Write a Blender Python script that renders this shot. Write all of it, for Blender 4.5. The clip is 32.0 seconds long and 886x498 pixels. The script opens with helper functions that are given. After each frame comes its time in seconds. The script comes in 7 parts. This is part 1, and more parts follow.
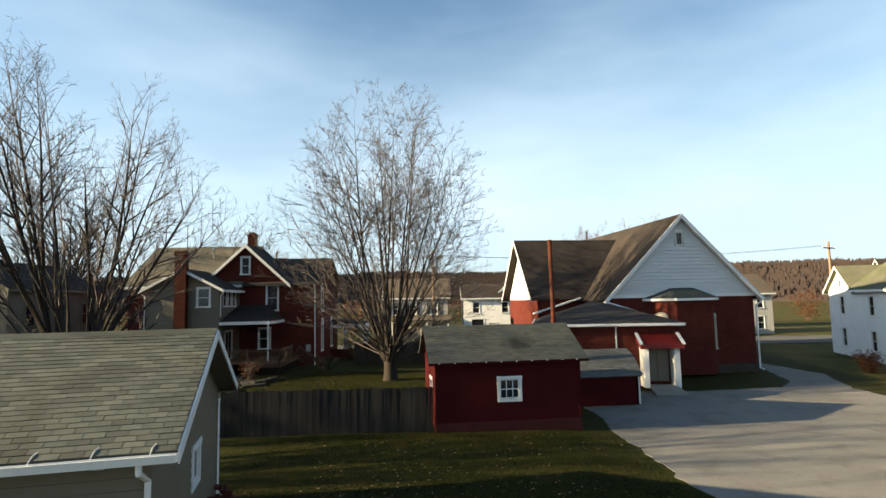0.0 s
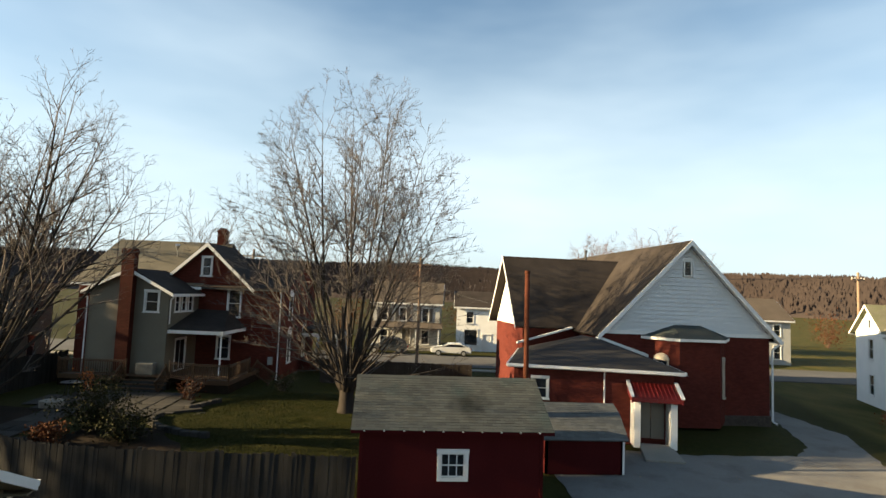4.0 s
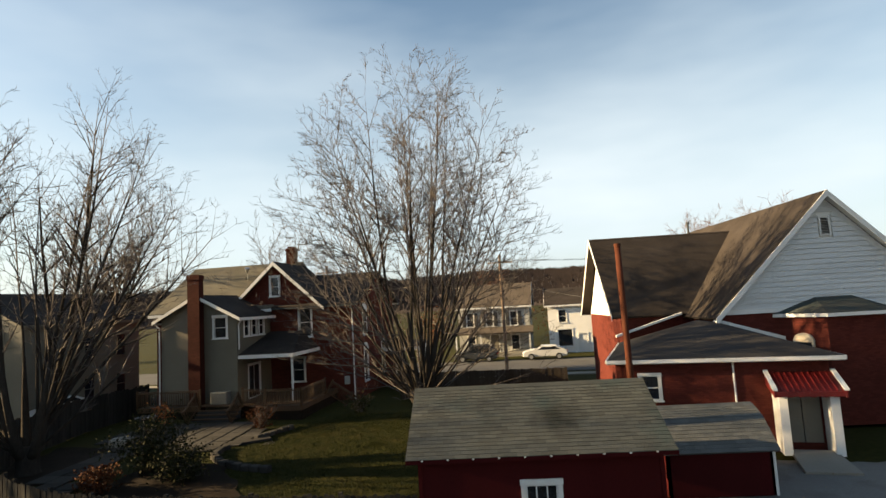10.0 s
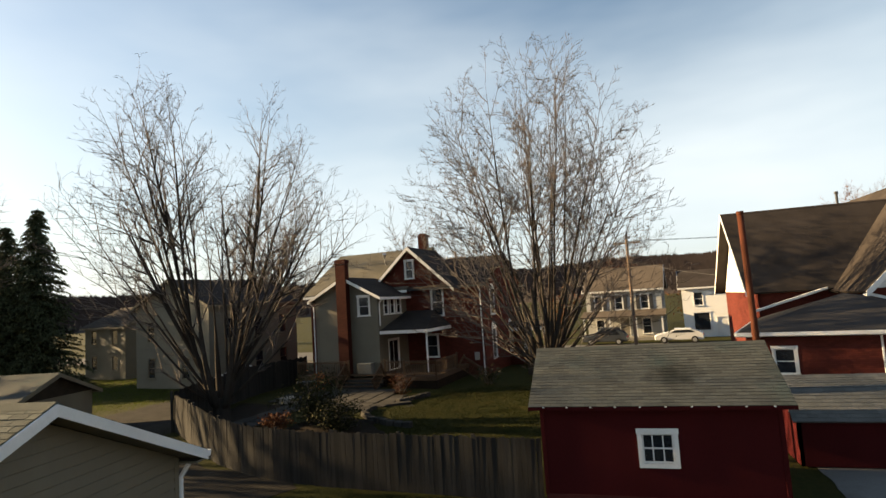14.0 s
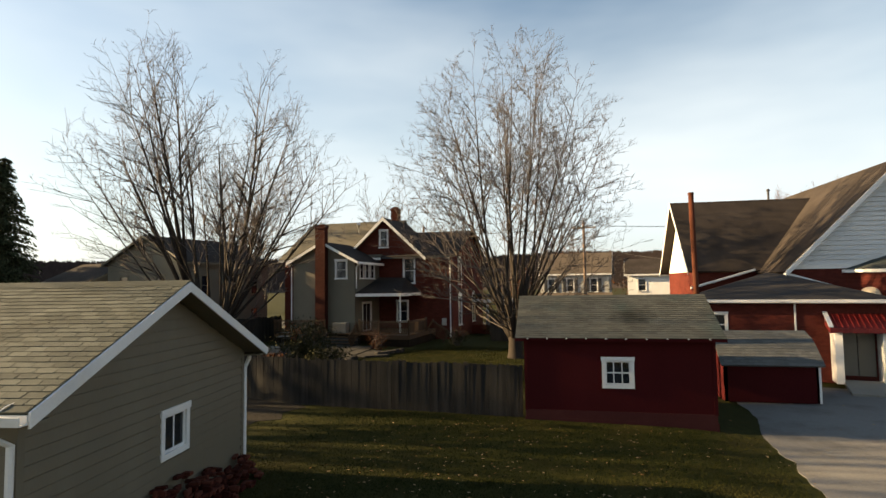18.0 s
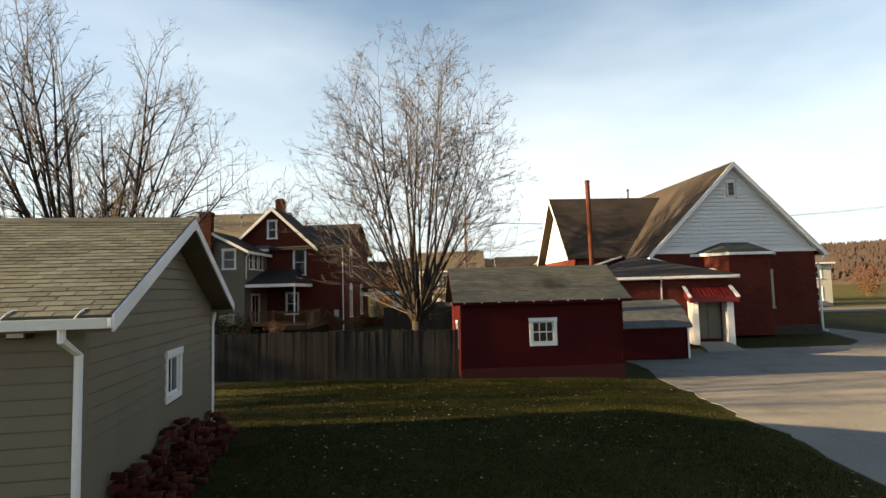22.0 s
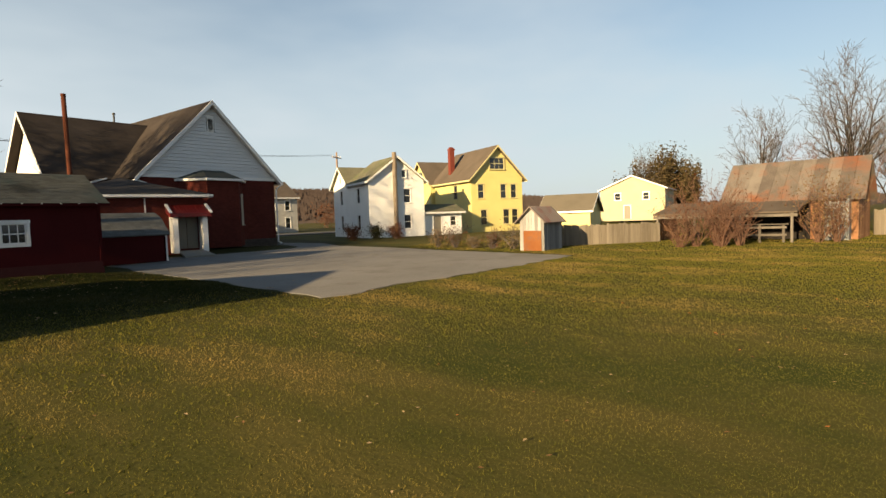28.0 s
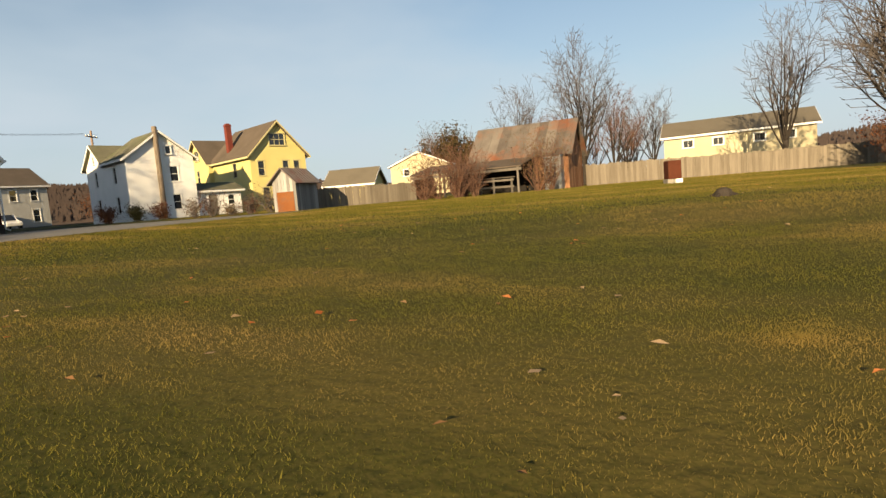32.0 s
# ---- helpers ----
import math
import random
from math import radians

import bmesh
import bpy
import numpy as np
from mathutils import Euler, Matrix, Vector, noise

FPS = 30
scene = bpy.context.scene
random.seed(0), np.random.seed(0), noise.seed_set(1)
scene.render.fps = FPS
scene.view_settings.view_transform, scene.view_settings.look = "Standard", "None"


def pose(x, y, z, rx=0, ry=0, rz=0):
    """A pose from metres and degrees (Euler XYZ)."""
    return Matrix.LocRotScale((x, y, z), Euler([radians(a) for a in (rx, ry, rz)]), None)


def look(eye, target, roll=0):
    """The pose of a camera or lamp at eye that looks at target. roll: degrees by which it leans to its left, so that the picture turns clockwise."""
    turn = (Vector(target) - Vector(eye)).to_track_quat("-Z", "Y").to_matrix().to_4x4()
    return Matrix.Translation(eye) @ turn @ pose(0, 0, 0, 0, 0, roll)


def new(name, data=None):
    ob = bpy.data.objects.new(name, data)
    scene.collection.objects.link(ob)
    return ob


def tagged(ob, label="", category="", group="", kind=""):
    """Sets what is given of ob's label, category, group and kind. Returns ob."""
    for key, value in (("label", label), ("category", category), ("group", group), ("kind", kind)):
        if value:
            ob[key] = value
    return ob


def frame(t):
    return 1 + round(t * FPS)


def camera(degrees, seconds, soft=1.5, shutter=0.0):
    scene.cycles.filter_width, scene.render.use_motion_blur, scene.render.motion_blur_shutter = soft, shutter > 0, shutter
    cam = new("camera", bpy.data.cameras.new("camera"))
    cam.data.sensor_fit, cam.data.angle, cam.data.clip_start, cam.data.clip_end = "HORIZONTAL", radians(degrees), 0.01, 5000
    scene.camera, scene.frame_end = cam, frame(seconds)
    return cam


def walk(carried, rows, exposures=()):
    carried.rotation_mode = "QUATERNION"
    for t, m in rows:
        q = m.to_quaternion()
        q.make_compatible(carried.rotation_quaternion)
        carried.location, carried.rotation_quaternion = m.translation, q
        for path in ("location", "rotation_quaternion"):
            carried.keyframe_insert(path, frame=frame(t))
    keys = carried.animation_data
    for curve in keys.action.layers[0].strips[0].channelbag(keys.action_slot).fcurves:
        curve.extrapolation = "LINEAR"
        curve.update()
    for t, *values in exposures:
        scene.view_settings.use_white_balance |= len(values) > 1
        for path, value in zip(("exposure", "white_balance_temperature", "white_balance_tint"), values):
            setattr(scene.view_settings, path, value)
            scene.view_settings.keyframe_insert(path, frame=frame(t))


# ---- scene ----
cam = camera(77.5, 32.0)

# seconds, eye x y z, heading to the left of +y, tilt up, lean to the left
PATH = [
    (0.0, -2.31, -21.98, 4.99, -7.04, 5.41, -1.19),
    (0.5, -2.12, -21.86, 5.07, -2.47, -6.21, -2.79),
    (1.0, -1.89, -21.65, 5.21, -1.21, -3.01, -6.33),
    (1.5, -1.52, -21.21, 5.39, -0.21, -3.93, -4.49),
    (2.0, -1.08, -20.59, 5.62, 0.07, -2.03, -4.15),
    (2.5, -0.62, -19.91, 5.89, -3.01, 2.86, -3.89),
    (3.0, -0.14, -19.25, 6.21, -4.39, 7.61, -0.11),
    (3.5, 0.35, -18.58, 6.60, -4.75, 6.32, 3.05),
    (5.5, 1.05, -16.50, 7.27, -6.65, 2.05, -4.20),
    (6.0, 1.21, -16.08, 7.23, -2.15, 2.85, -4.10),
    (6.5, 1.41, -15.65, 7.16, 1.94, 0.96, -3.86),
    (7.0, 1.63, -15.20, 7.06, 2.84, 0.46, -0.71),
    (7.5, 1.76, -14.80, 6.90, 2.69, 1.93, 0.36),
    (8.0, 1.78, -14.47, 6.70, 2.54, 6.94, -1.49),
    (8.5, 1.73, -14.15, 6.57, 1.52, 6.37, -1.73),
    (9.0, 1.68, -13.92, 6.49, -0.66, 8.15, -2.28),
    (9.5, 1.68, -13.86, 6.39, -1.49, 5.01, -3.09),
    (10.0, 1.82, -13.98, 6.34, 3.70, 5.56, -3.38),
    (10.5, 2.11, -14.22, 6.34, 15.45, 4.03, -0.80),
    (11.0, 2.36, -14.50, 6.35, 22.30, 2.55, -1.18),
    (11.5, 2.44, -14.72, 6.33, 23.05, 2.16, -2.66),
    (12.0, 2.39, -14.84, 6.27, 19.83, 0.99, -3.88),
    (12.5, 2.29, -14.92, 6.13, 16.06, 4.48, -0.16),
    (13.0, 2.22, -15.06, 5.99, 14.49, 6.26, -1.70),
    (13.5, 2.22, -15.34, 5.76, 14.97, 7.53, -3.33),
    (14.0, 2.26, -15.66, 5.62, 16.93, 5.36, -3.74),
    (14.5, 2.32, -15.93, 5.60, 18.68, 0.70, -1.24),
    (15.0, 2.37, -16.17, 5.56, 14.82, 4.78, -1.28),
    (15.5, 2.40, -16.31, 5.52, 9.32, 5.36, -1.01),
    (17.5, 1.30, -18.65, 4.50, 10.56, 6.00, -2.95),
    (18.0, 1.18, -18.79, 4.36, 11.78, 3.73, -0.80),
    (18.5, 0.94, -18.99, 4.23, 11.66, 0.62, -1.13),
    (19.0, 0.55, -19.22, 4.08, 10.14, 2.32, -1.63),
    (19.5, 0.13, -19.40, 3.92, 8.97, 1.81, -3.58),
    (20.0, -0.28, -19.52, 3.75, 8.21, 3.57, -2.50),
    (20.5, -0.71, -19.60, 3.61, 4.57, 3.65, -3.08),
    (21.0, -1.12, -19.69, 3.46, -0.62, 5.05, -2.63),
    (21.5, -1.44, -19.79, 3.27, -3.39, 3.93, -4.02),
    (22.0, -1.67, -19.88, 3.05, -3.16, 4.26, -1.51),
    (22.5, -1.85, -20.00, 2.82, -1.03, 3.76, -1.52),
    (23.0, -2.03, -20.22, 2.66, -1.55, 2.21, -2.40),
    (23.5, -2.16, -20.61, 2.58, -10.30, 3.25, -4.22),
    (24.0, -2.12, -21.01, 2.58, -17.10, 4.80, -4.81),
    (24.5, -2.03, -21.32, 2.55, -23.28, 4.10, -3.14),
    (25.0, -2.05, -21.67, 2.44, -30.73, 3.64, -4.22),
    (25.5, -2.16, -22.16, 2.28, -33.70, 5.74, -5.25),
    (26.0, -2.29, -22.72, 2.17, -33.21, 3.55, -5.25),
    (26.5, -2.46, -23.29, 2.08, -42.74, 2.65, -4.29),
    (28.5, -3.20, -25.74, 1.28, -51.66, -4.03, -1.75),
    (29.0, -2.91, -26.01, 0.96, -48.04, -1.78, -6.98),
    (29.5, -2.70, -26.32, 0.65, -51.27, 1.67, -4.72),
    (30.0, -2.54, -26.63, 0.38, -66.42, 5.17, -4.38),
    (30.5, -2.41, -26.90, 0.26, -76.20, 12.11, -7.06),
    (31.0, -2.39, -27.39, 0.14, -77.46, 1.20, -4.43),
    (31.5, -2.43, -27.95, -0.02, -73.80, -4.62, -3.63),
    (32.0, -2.42, -28.44, -0.07, -70.07, -5.75, -4.76),
]


def path_pose(t, x, y, z, yaw, pitch, roll):
    a, b = radians(yaw), radians(pitch)
    way = Vector((-math.sin(a) * math.cos(b), math.cos(a) * math.cos(b), math.sin(b)))
    eye = Vector((x, y, z))
    return t, look(eye, eye + way * 10, roll)


# seconds, stops, kelvin, tint: the clip's own exposure and white balance drift
EXPOSURES = [(0.0, 2.15, 6500, 1), (1.0, 2.3, 6750, 3), (2.5, 2.3, 6750, 2), (3.5, 2.2, 6850, 2), (6.0, 2.0, 7050, 4), (9.0, 1.95, 7150, 4), (11.0, 2.15, 7650, 8), (13.0, 2.1, 7650, 8), (19.5, 2.22, 7850, 8), (21.0, 2.3, 7800, 8), (23.0, 2.35, 7700, 8), (24.5, 2.2, 7650, 8), (26.0, 1.95, 7500, 7), (29.0, 1.56, 7350, 7), (30.0, 1.6, 7350, 7), (31.0, 1.4, 7050, 7), (32.0, 1.5, 7050, 7)]
walk(cam, [path_pose(*row) for row in PATH], exposures=EXPOSURES)

# ---- sky and sun ----
SUN_AZ, SUN_EL = radians(268.6), radians(16.4)
world = bpy.data.worlds.new("sky")
scene.world = world
world.use_nodes = True
wt = world.node_tree
wt.nodes.clear()
sky = wt.nodes.new("ShaderNodeTexSky")
sky.sky_type = "NISHITA"
sky.sun_disc = False
sky.sun_elevation, sky.sun_rotation = SUN_EL, SUN_AZ
sky.air_density, sky.dust_density, sky.ozone_density = 1.1, 1.3, 3.0
coord = wt.nodes.new("ShaderNodeTexCoord")
stretch = wt.nodes.new("ShaderNodeMapping")
stretch.inputs["Scale"].default_value = (1.3, 2.0, 4.6)
stretch.inputs["Rotation"].default_value = (0.12, 0.22, 0.5)
wisp = wt.nodes.new("ShaderNodeTexNoise")
wisp.inputs["Scale"].default_value = 0.95
wisp.inputs["Detail"].default_value = 4.5
wisp.inputs["Roughness"].default_value = 0.52
thin = wt.nodes.new("ShaderNodeMapRange")
thin.inputs["From Min"].default_value, thin.inputs["From Max"].default_value = 0.42, 0.8
thin.inputs["To Max"].default_value = 0.66
height = wt.nodes.new("ShaderNodeSeparateXYZ")
low = wt.nodes.new("ShaderNodeMapRange")      # the thin cloud lies towards the horizon and clears overhead
low.inputs["From Min"].default_value, low.inputs["From Max"].default_value = 0.75, 0.12
low.inputs["To Min"].default_value, low.inputs["To Max"].default_value = 0.4, 1.0
fade = wt.nodes.new("ShaderNodeMath")
fade.operation = "MULTIPLY_ADD"
haze = wt.nodes.new("ShaderNodeMapRange")     # even pale haze that thickens to the horizon
haze.interpolation_type = "SMOOTHSTEP"
haze.inputs["From Min"].default_value, haze.inputs["From Max"].default_value = 0.58, 0.0
haze.inputs["To Max"].default_value = 0.6
wt.links.new(height.outputs["Z"], haze.inputs["Value"])
wt.links.new(haze.outputs["Result"], fade.inputs[2])
veil = wt.nodes.new("ShaderNodeMix")
veil.data_type, veil.blend_type = "RGBA", "MIX"
veil.inputs["B"].default_value = (4.1, 4.85, 5.8, 1)
back = wt.nodes.new("ShaderNodeBackground")
back.inputs["Strength"].default_value = 0.05
wout = wt.nodes.new("ShaderNodeOutputWorld")
wt.links.new(coord.outputs["Generated"], stretch.inputs["Vector"])
wt.links.new(coord.outputs["Generated"], height.inputs[0])
wt.links.new(height.outputs["Z"], low.inputs["Value"])
wt.links.new(stretch.outputs["Vector"], wisp.inputs["Vector"])
wt.links.new(wisp.outputs["Fac"], thin.inputs["Value"])
wt.links.new(thin.outputs["Result"], fade.inputs[0])
wt.links.new(low.outputs["Result"], fade.inputs[1])
wt.links.new(fade.outputs[0], veil.inputs["Factor"])
wt.links.new(sky.outputs["Color"], veil.inputs["A"])
wt.links.new(veil.outputs["Result"], back.inputs["Color"])
wt.links.new(back.outputs["Background"], wout.inputs["Surface"])

sun_data = bpy.data.lights.new("sun", "SUN")
sun_data.energy, sun_data.angle, sun_data.color = 5.0, radians(0.6), (1.0, 0.76, 0.48)
sun = new("sun", sun_data)
sun_way = Vector((math.sin(SUN_AZ) * math.cos(SUN_EL), math.cos(SUN_AZ) * math.cos(SUN_EL), math.sin(SUN_EL)))
sun.matrix_world = look(sun_way * 300, (0, 0, 0))


# ---- materials ----
def material(name, low, high, scale=3.0, rough=0.8, bump=0.0, fine=40.0, metal=0.0, piece=0.0, island=0.0, spec=0.3, stretch=(1, 1, 1), stain=None, stain_amount=0.4, stain_scale=0.6):
    """Two colours mixed by a large and a fine noise in world space, with fine relief; pieces vary one by one."""
    m = bpy.data.materials.new(name)
    m.use_nodes = True
    nt = m.node_tree
    b = nt.nodes["Principled BSDF"]
    b.inputs["Roughness"].default_value, b.inputs["Metallic"].default_value = rough, metal
    b.inputs["Specular IOR Level"].default_value = spec if rough < 0.8 else 0.06
    geo = nt.nodes.new("ShaderNodeNewGeometry")
    mp = nt.nodes.new("ShaderNodeMapping")
    mp.inputs["Scale"].default_value = stretch
    nt.links.new(geo.outputs["Position"], mp.inputs["Vector"])
    n1, n2 = nt.nodes.new("ShaderNodeTexNoise"), nt.nodes.new("ShaderNodeTexNoise")
    n1.inputs["Scale"].default_value, n1.inputs["Detail"].default_value = scale, 4.0
    n2.inputs["Scale"].default_value, n2.inputs["Detail"].default_value = fine, 3.0
    for n in (n1, n2):
        nt.links.new(mp.outputs["Vector"], n.inputs["Vector"])
    add = nt.nodes.new("ShaderNodeMath")
    add.operation = "MULTIPLY_ADD"
    add.inputs[1].default_value = 0.45
    nt.links.new(n2.outputs["Fac"], add.inputs[0])
    half = nt.nodes.new("ShaderNodeMath")
    half.operation = "MULTIPLY"
    half.inputs[1].default_value = 0.55
    nt.links.new(n1.outputs["Fac"], half.inputs[0])
    nt.links.new(half.outputs[0], add.inputs[2])
    fac = add.outputs[0]
    if piece or island:
        src = nt.nodes.new("ShaderNodeObjectInfo").outputs["Random"] if piece else geo.outputs["Random Per Island"]
        more = nt.nodes.new("ShaderNodeMath")
        more.operation = "MULTIPLY_ADD"
        more.inputs[1].default_value = piece or island
        nt.links.new(src, more.inputs[0])
        off = nt.nodes.new("ShaderNodeMath")
        off.operation = "SUBTRACT"
        off.inputs[1].default_value = (piece or island) / 2
        nt.links.new(fac, off.inputs[0])
        nt.links.new(off.outputs[0], more.inputs[2])
        fac = more.outputs[0]
    spread = nt.nodes.new("ShaderNodeMapRange")
    spread.inputs["From Min"].default_value, spread.inputs["From Max"].default_value = 0.3, 0.7
    nt.links.new(fac, spread.inputs["Value"])
    mix = nt.nodes.new("ShaderNodeMix")
    mix.data_type = "RGBA"
    mix.inputs["A"].default_value, mix.inputs["B"].default_value = (*low, 1), (*high, 1)
    nt.links.new(spread.outputs["Result"], mix.inputs["Factor"])
    colour = mix.outputs["Result"]
    if stain:
        n3 = nt.nodes.new("ShaderNodeTexNoise")
        n3.inputs["Scale"].default_value, n3.inputs["Detail"].default_value, n3.inputs["Roughness"].default_value = stain_scale, 6.0, 0.6
        nt.links.new(mp.outputs["Vector"], n3.inputs["Vector"])
        cut = nt.nodes.new("ShaderNodeMapRange")
        cut.inputs["From Min"].default_value, cut.inputs["From Max"].default_value = 0.5, 0.68
        cut.inputs["To Max"].default_value = stain_amount
        nt.links.new(n3.outputs["Fac"], cut.inputs["Value"])
        over = nt.nodes.new("ShaderNodeMix")
        over.data_type = "RGBA"
        over.inputs["B"].default_value = (*stain, 1)
        nt.links.new(cut.outputs["Result"], over.inputs["Factor"])
        nt.links.new(colour, over.inputs["A"])
        colour = over.outputs["Result"]
    nt.links.new(colour, b.inputs["Base Color"])
    if bump:
        bp = nt.nodes.new("ShaderNodeBump")
        bp.inputs["Strength"].default_value, bp.inputs["Distance"].default_value = bump, 0.02
        nt.links.new(n2.outputs["Fac"], bp.inputs["Height"])
        nt.links.new(bp.outputs["Normal"], b.inputs["Normal"])
    return m


def patched(m, spot, radius, colour, amount):
    """A dark patch on a roof, fading at the rim."""
    nt = m.node_tree
    b = nt.nodes["Principled BSDF"]
    geo, dist, rim, grain = nt.nodes.new("ShaderNodeNewGeometry"), nt.nodes.new("ShaderNodeVectorMath"), nt.nodes.new("ShaderNodeMapRange"), nt.nodes.new("ShaderNodeTexNoise")
    dist.operation = "DISTANCE"
    dist.inputs[1].default_value = spot
    nt.links.new(geo.outputs["Position"], dist.inputs[0])
    grain.inputs["Scale"].default_value = 2.6
    nt.links.new(geo.outputs["Position"], grain.inputs["Vector"])
    wob = nt.nodes.new("ShaderNodeMath")
    wob.operation = "MULTIPLY_ADD"
    wob.inputs[1].default_value = -0.9
    nt.links.new(grain.outputs["Fac"], wob.inputs[0])
    nt.links.new(dist.outputs["Value"], wob.inputs[2])
    rim.interpolation_type = "SMOOTHSTEP"
    rim.inputs["From Min"].default_value, rim.inputs["From Max"].default_value = radius - 0.45, -0.45
    rim.inputs["To Max"].default_value = amount
    nt.links.new(wob.outputs[0], rim.inputs["Value"])
    over = nt.nodes.new("ShaderNodeMix")
    over.data_type = "RGBA"
    over.inputs["B"].default_value = (*colour, 1)
    nt.links.new(rim.outputs["Result"], over.inputs["Factor"])
    nt.links.new(b.inputs["Base Color"].links[0].from_socket, over.inputs["A"])
    nt.links.new(over.outputs["Result"], b.inputs["Base Color"])
    return m


def translucent(m, amount):
    """Thin leaves: part of the light passes through."""
    nt = m.node_tree
    b = nt.nodes["Principled BSDF"]
    t, mix = nt.nodes.new("ShaderNodeBsdfTranslucent"), nt.nodes.new("ShaderNodeMixShader")
    mix.inputs[0].default_value = amount
    nt.links.new(b.inputs["Base Color"].links[0].from_socket, t.inputs["Color"])
    out = nt.nodes["Material Output"]
    nt.links.new(b.outputs[0], mix.inputs[1])
    nt.links.new(t.outputs[0], mix.inputs[2])
    nt.links.new(mix.outputs[0], out.inputs["Surface"])
    return m


def sunlit_thatch(m, edge, low, high):
    """Dry thatch with sunlight put into its colour, south and east, with a ragged edge."""
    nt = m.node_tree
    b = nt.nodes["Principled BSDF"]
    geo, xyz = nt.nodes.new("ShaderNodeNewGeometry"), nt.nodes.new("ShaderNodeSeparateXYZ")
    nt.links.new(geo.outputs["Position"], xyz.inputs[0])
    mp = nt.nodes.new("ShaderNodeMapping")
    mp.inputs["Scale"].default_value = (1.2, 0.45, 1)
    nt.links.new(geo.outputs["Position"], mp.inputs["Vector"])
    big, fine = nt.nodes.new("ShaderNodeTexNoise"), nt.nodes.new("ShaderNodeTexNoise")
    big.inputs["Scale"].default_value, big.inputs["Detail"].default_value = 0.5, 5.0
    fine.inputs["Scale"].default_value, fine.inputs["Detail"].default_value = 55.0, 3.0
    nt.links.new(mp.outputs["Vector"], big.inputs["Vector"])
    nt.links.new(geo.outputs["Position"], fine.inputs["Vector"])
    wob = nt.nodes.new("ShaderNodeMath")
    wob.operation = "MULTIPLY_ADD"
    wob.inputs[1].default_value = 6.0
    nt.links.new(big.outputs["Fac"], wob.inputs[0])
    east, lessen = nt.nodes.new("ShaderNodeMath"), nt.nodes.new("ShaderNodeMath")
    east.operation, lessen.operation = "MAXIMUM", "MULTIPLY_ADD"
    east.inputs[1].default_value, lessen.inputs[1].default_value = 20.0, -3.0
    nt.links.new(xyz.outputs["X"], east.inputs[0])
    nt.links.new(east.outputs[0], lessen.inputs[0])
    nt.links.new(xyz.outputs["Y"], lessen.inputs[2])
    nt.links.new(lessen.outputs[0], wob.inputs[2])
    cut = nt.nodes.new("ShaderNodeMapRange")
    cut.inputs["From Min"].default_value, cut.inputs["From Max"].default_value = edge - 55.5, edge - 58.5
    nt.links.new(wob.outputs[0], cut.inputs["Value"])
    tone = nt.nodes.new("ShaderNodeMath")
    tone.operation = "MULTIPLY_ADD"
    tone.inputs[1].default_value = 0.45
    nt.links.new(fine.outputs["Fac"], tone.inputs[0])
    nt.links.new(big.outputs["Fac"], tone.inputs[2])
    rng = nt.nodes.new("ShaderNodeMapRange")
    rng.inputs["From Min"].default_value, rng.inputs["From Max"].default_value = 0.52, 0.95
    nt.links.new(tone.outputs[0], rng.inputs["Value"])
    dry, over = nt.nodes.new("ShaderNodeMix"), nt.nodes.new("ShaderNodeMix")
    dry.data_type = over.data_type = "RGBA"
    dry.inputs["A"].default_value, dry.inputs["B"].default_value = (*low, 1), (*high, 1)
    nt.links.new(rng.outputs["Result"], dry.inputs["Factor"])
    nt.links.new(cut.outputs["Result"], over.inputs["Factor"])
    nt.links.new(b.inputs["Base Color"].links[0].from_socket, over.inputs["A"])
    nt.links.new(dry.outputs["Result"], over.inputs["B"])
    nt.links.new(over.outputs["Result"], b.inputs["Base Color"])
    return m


def brick_material(name, c1, c2, mortar):
    m = material(name, c1, c2, 0.7, 0.85)
    nt = m.node_tree
    b = nt.nodes["Principled BSDF"]
    tc = nt.nodes.new("ShaderNodeTexCoord")
    sep, comb, summ = nt.nodes.new("ShaderNodeSeparateXYZ"), nt.nodes.new("ShaderNodeCombineXYZ"), nt.nodes.new("ShaderNodeMath")
    nt.links.new(tc.outputs["Object"], sep.inputs[0])
    nt.links.new(sep.outputs["X"], summ.inputs[0])
    nt.links.new(sep.outputs["Y"], summ.inputs[1])
    nt.links.new(summ.outputs[0], comb.inputs["X"])
    nt.links.new(sep.outputs["Z"], comb.inputs["Y"])
    br = nt.nodes.new("ShaderNodeTexBrick")
    br.inputs["Scale"].default_value = 1.0
    br.inputs["Brick Width"].default_value, br.inputs["Row Height"].default_value, br.inputs["Mortar Size"].default_value = 0.21, 0.075, 0.006
    br.inputs["Color1"].default_value, br.inputs["Color2"].default_value, br.inputs["Mortar"].default_value = (1.15, 1.1, 1.1, 1), (0.8, 0.8, 0.8, 1), (*mortar, 1)
    nt.links.new(comb.outputs[0], br.inputs["Vector"])
    old = b.inputs["Base Color"].links[0].from_socket
    mul = nt.nodes.new("ShaderNodeMix")
    mul.data_type, mul.blend_type = "RGBA", "MULTIPLY"
    mul.inputs["Factor"].default_value = 1.0
    nt.links.new(old, mul.inputs["A"])
    nt.links.new(br.outputs["Color"], mul.inputs["B"])
    nt.links.new(mul.outputs["Result"], b.inputs["Base Color"])
    bp = nt.nodes.new("ShaderNodeBump")
    bp.invert = True
    bp.inputs["Strength"].default_value, bp.inputs["Distance"].default_value = 0.5, 0.01
    nt.links.new(br.outputs["Fac"], bp.inputs["Height"])
    nt.links.new(bp.outputs["Normal"], b.inputs["Normal"])
    return m


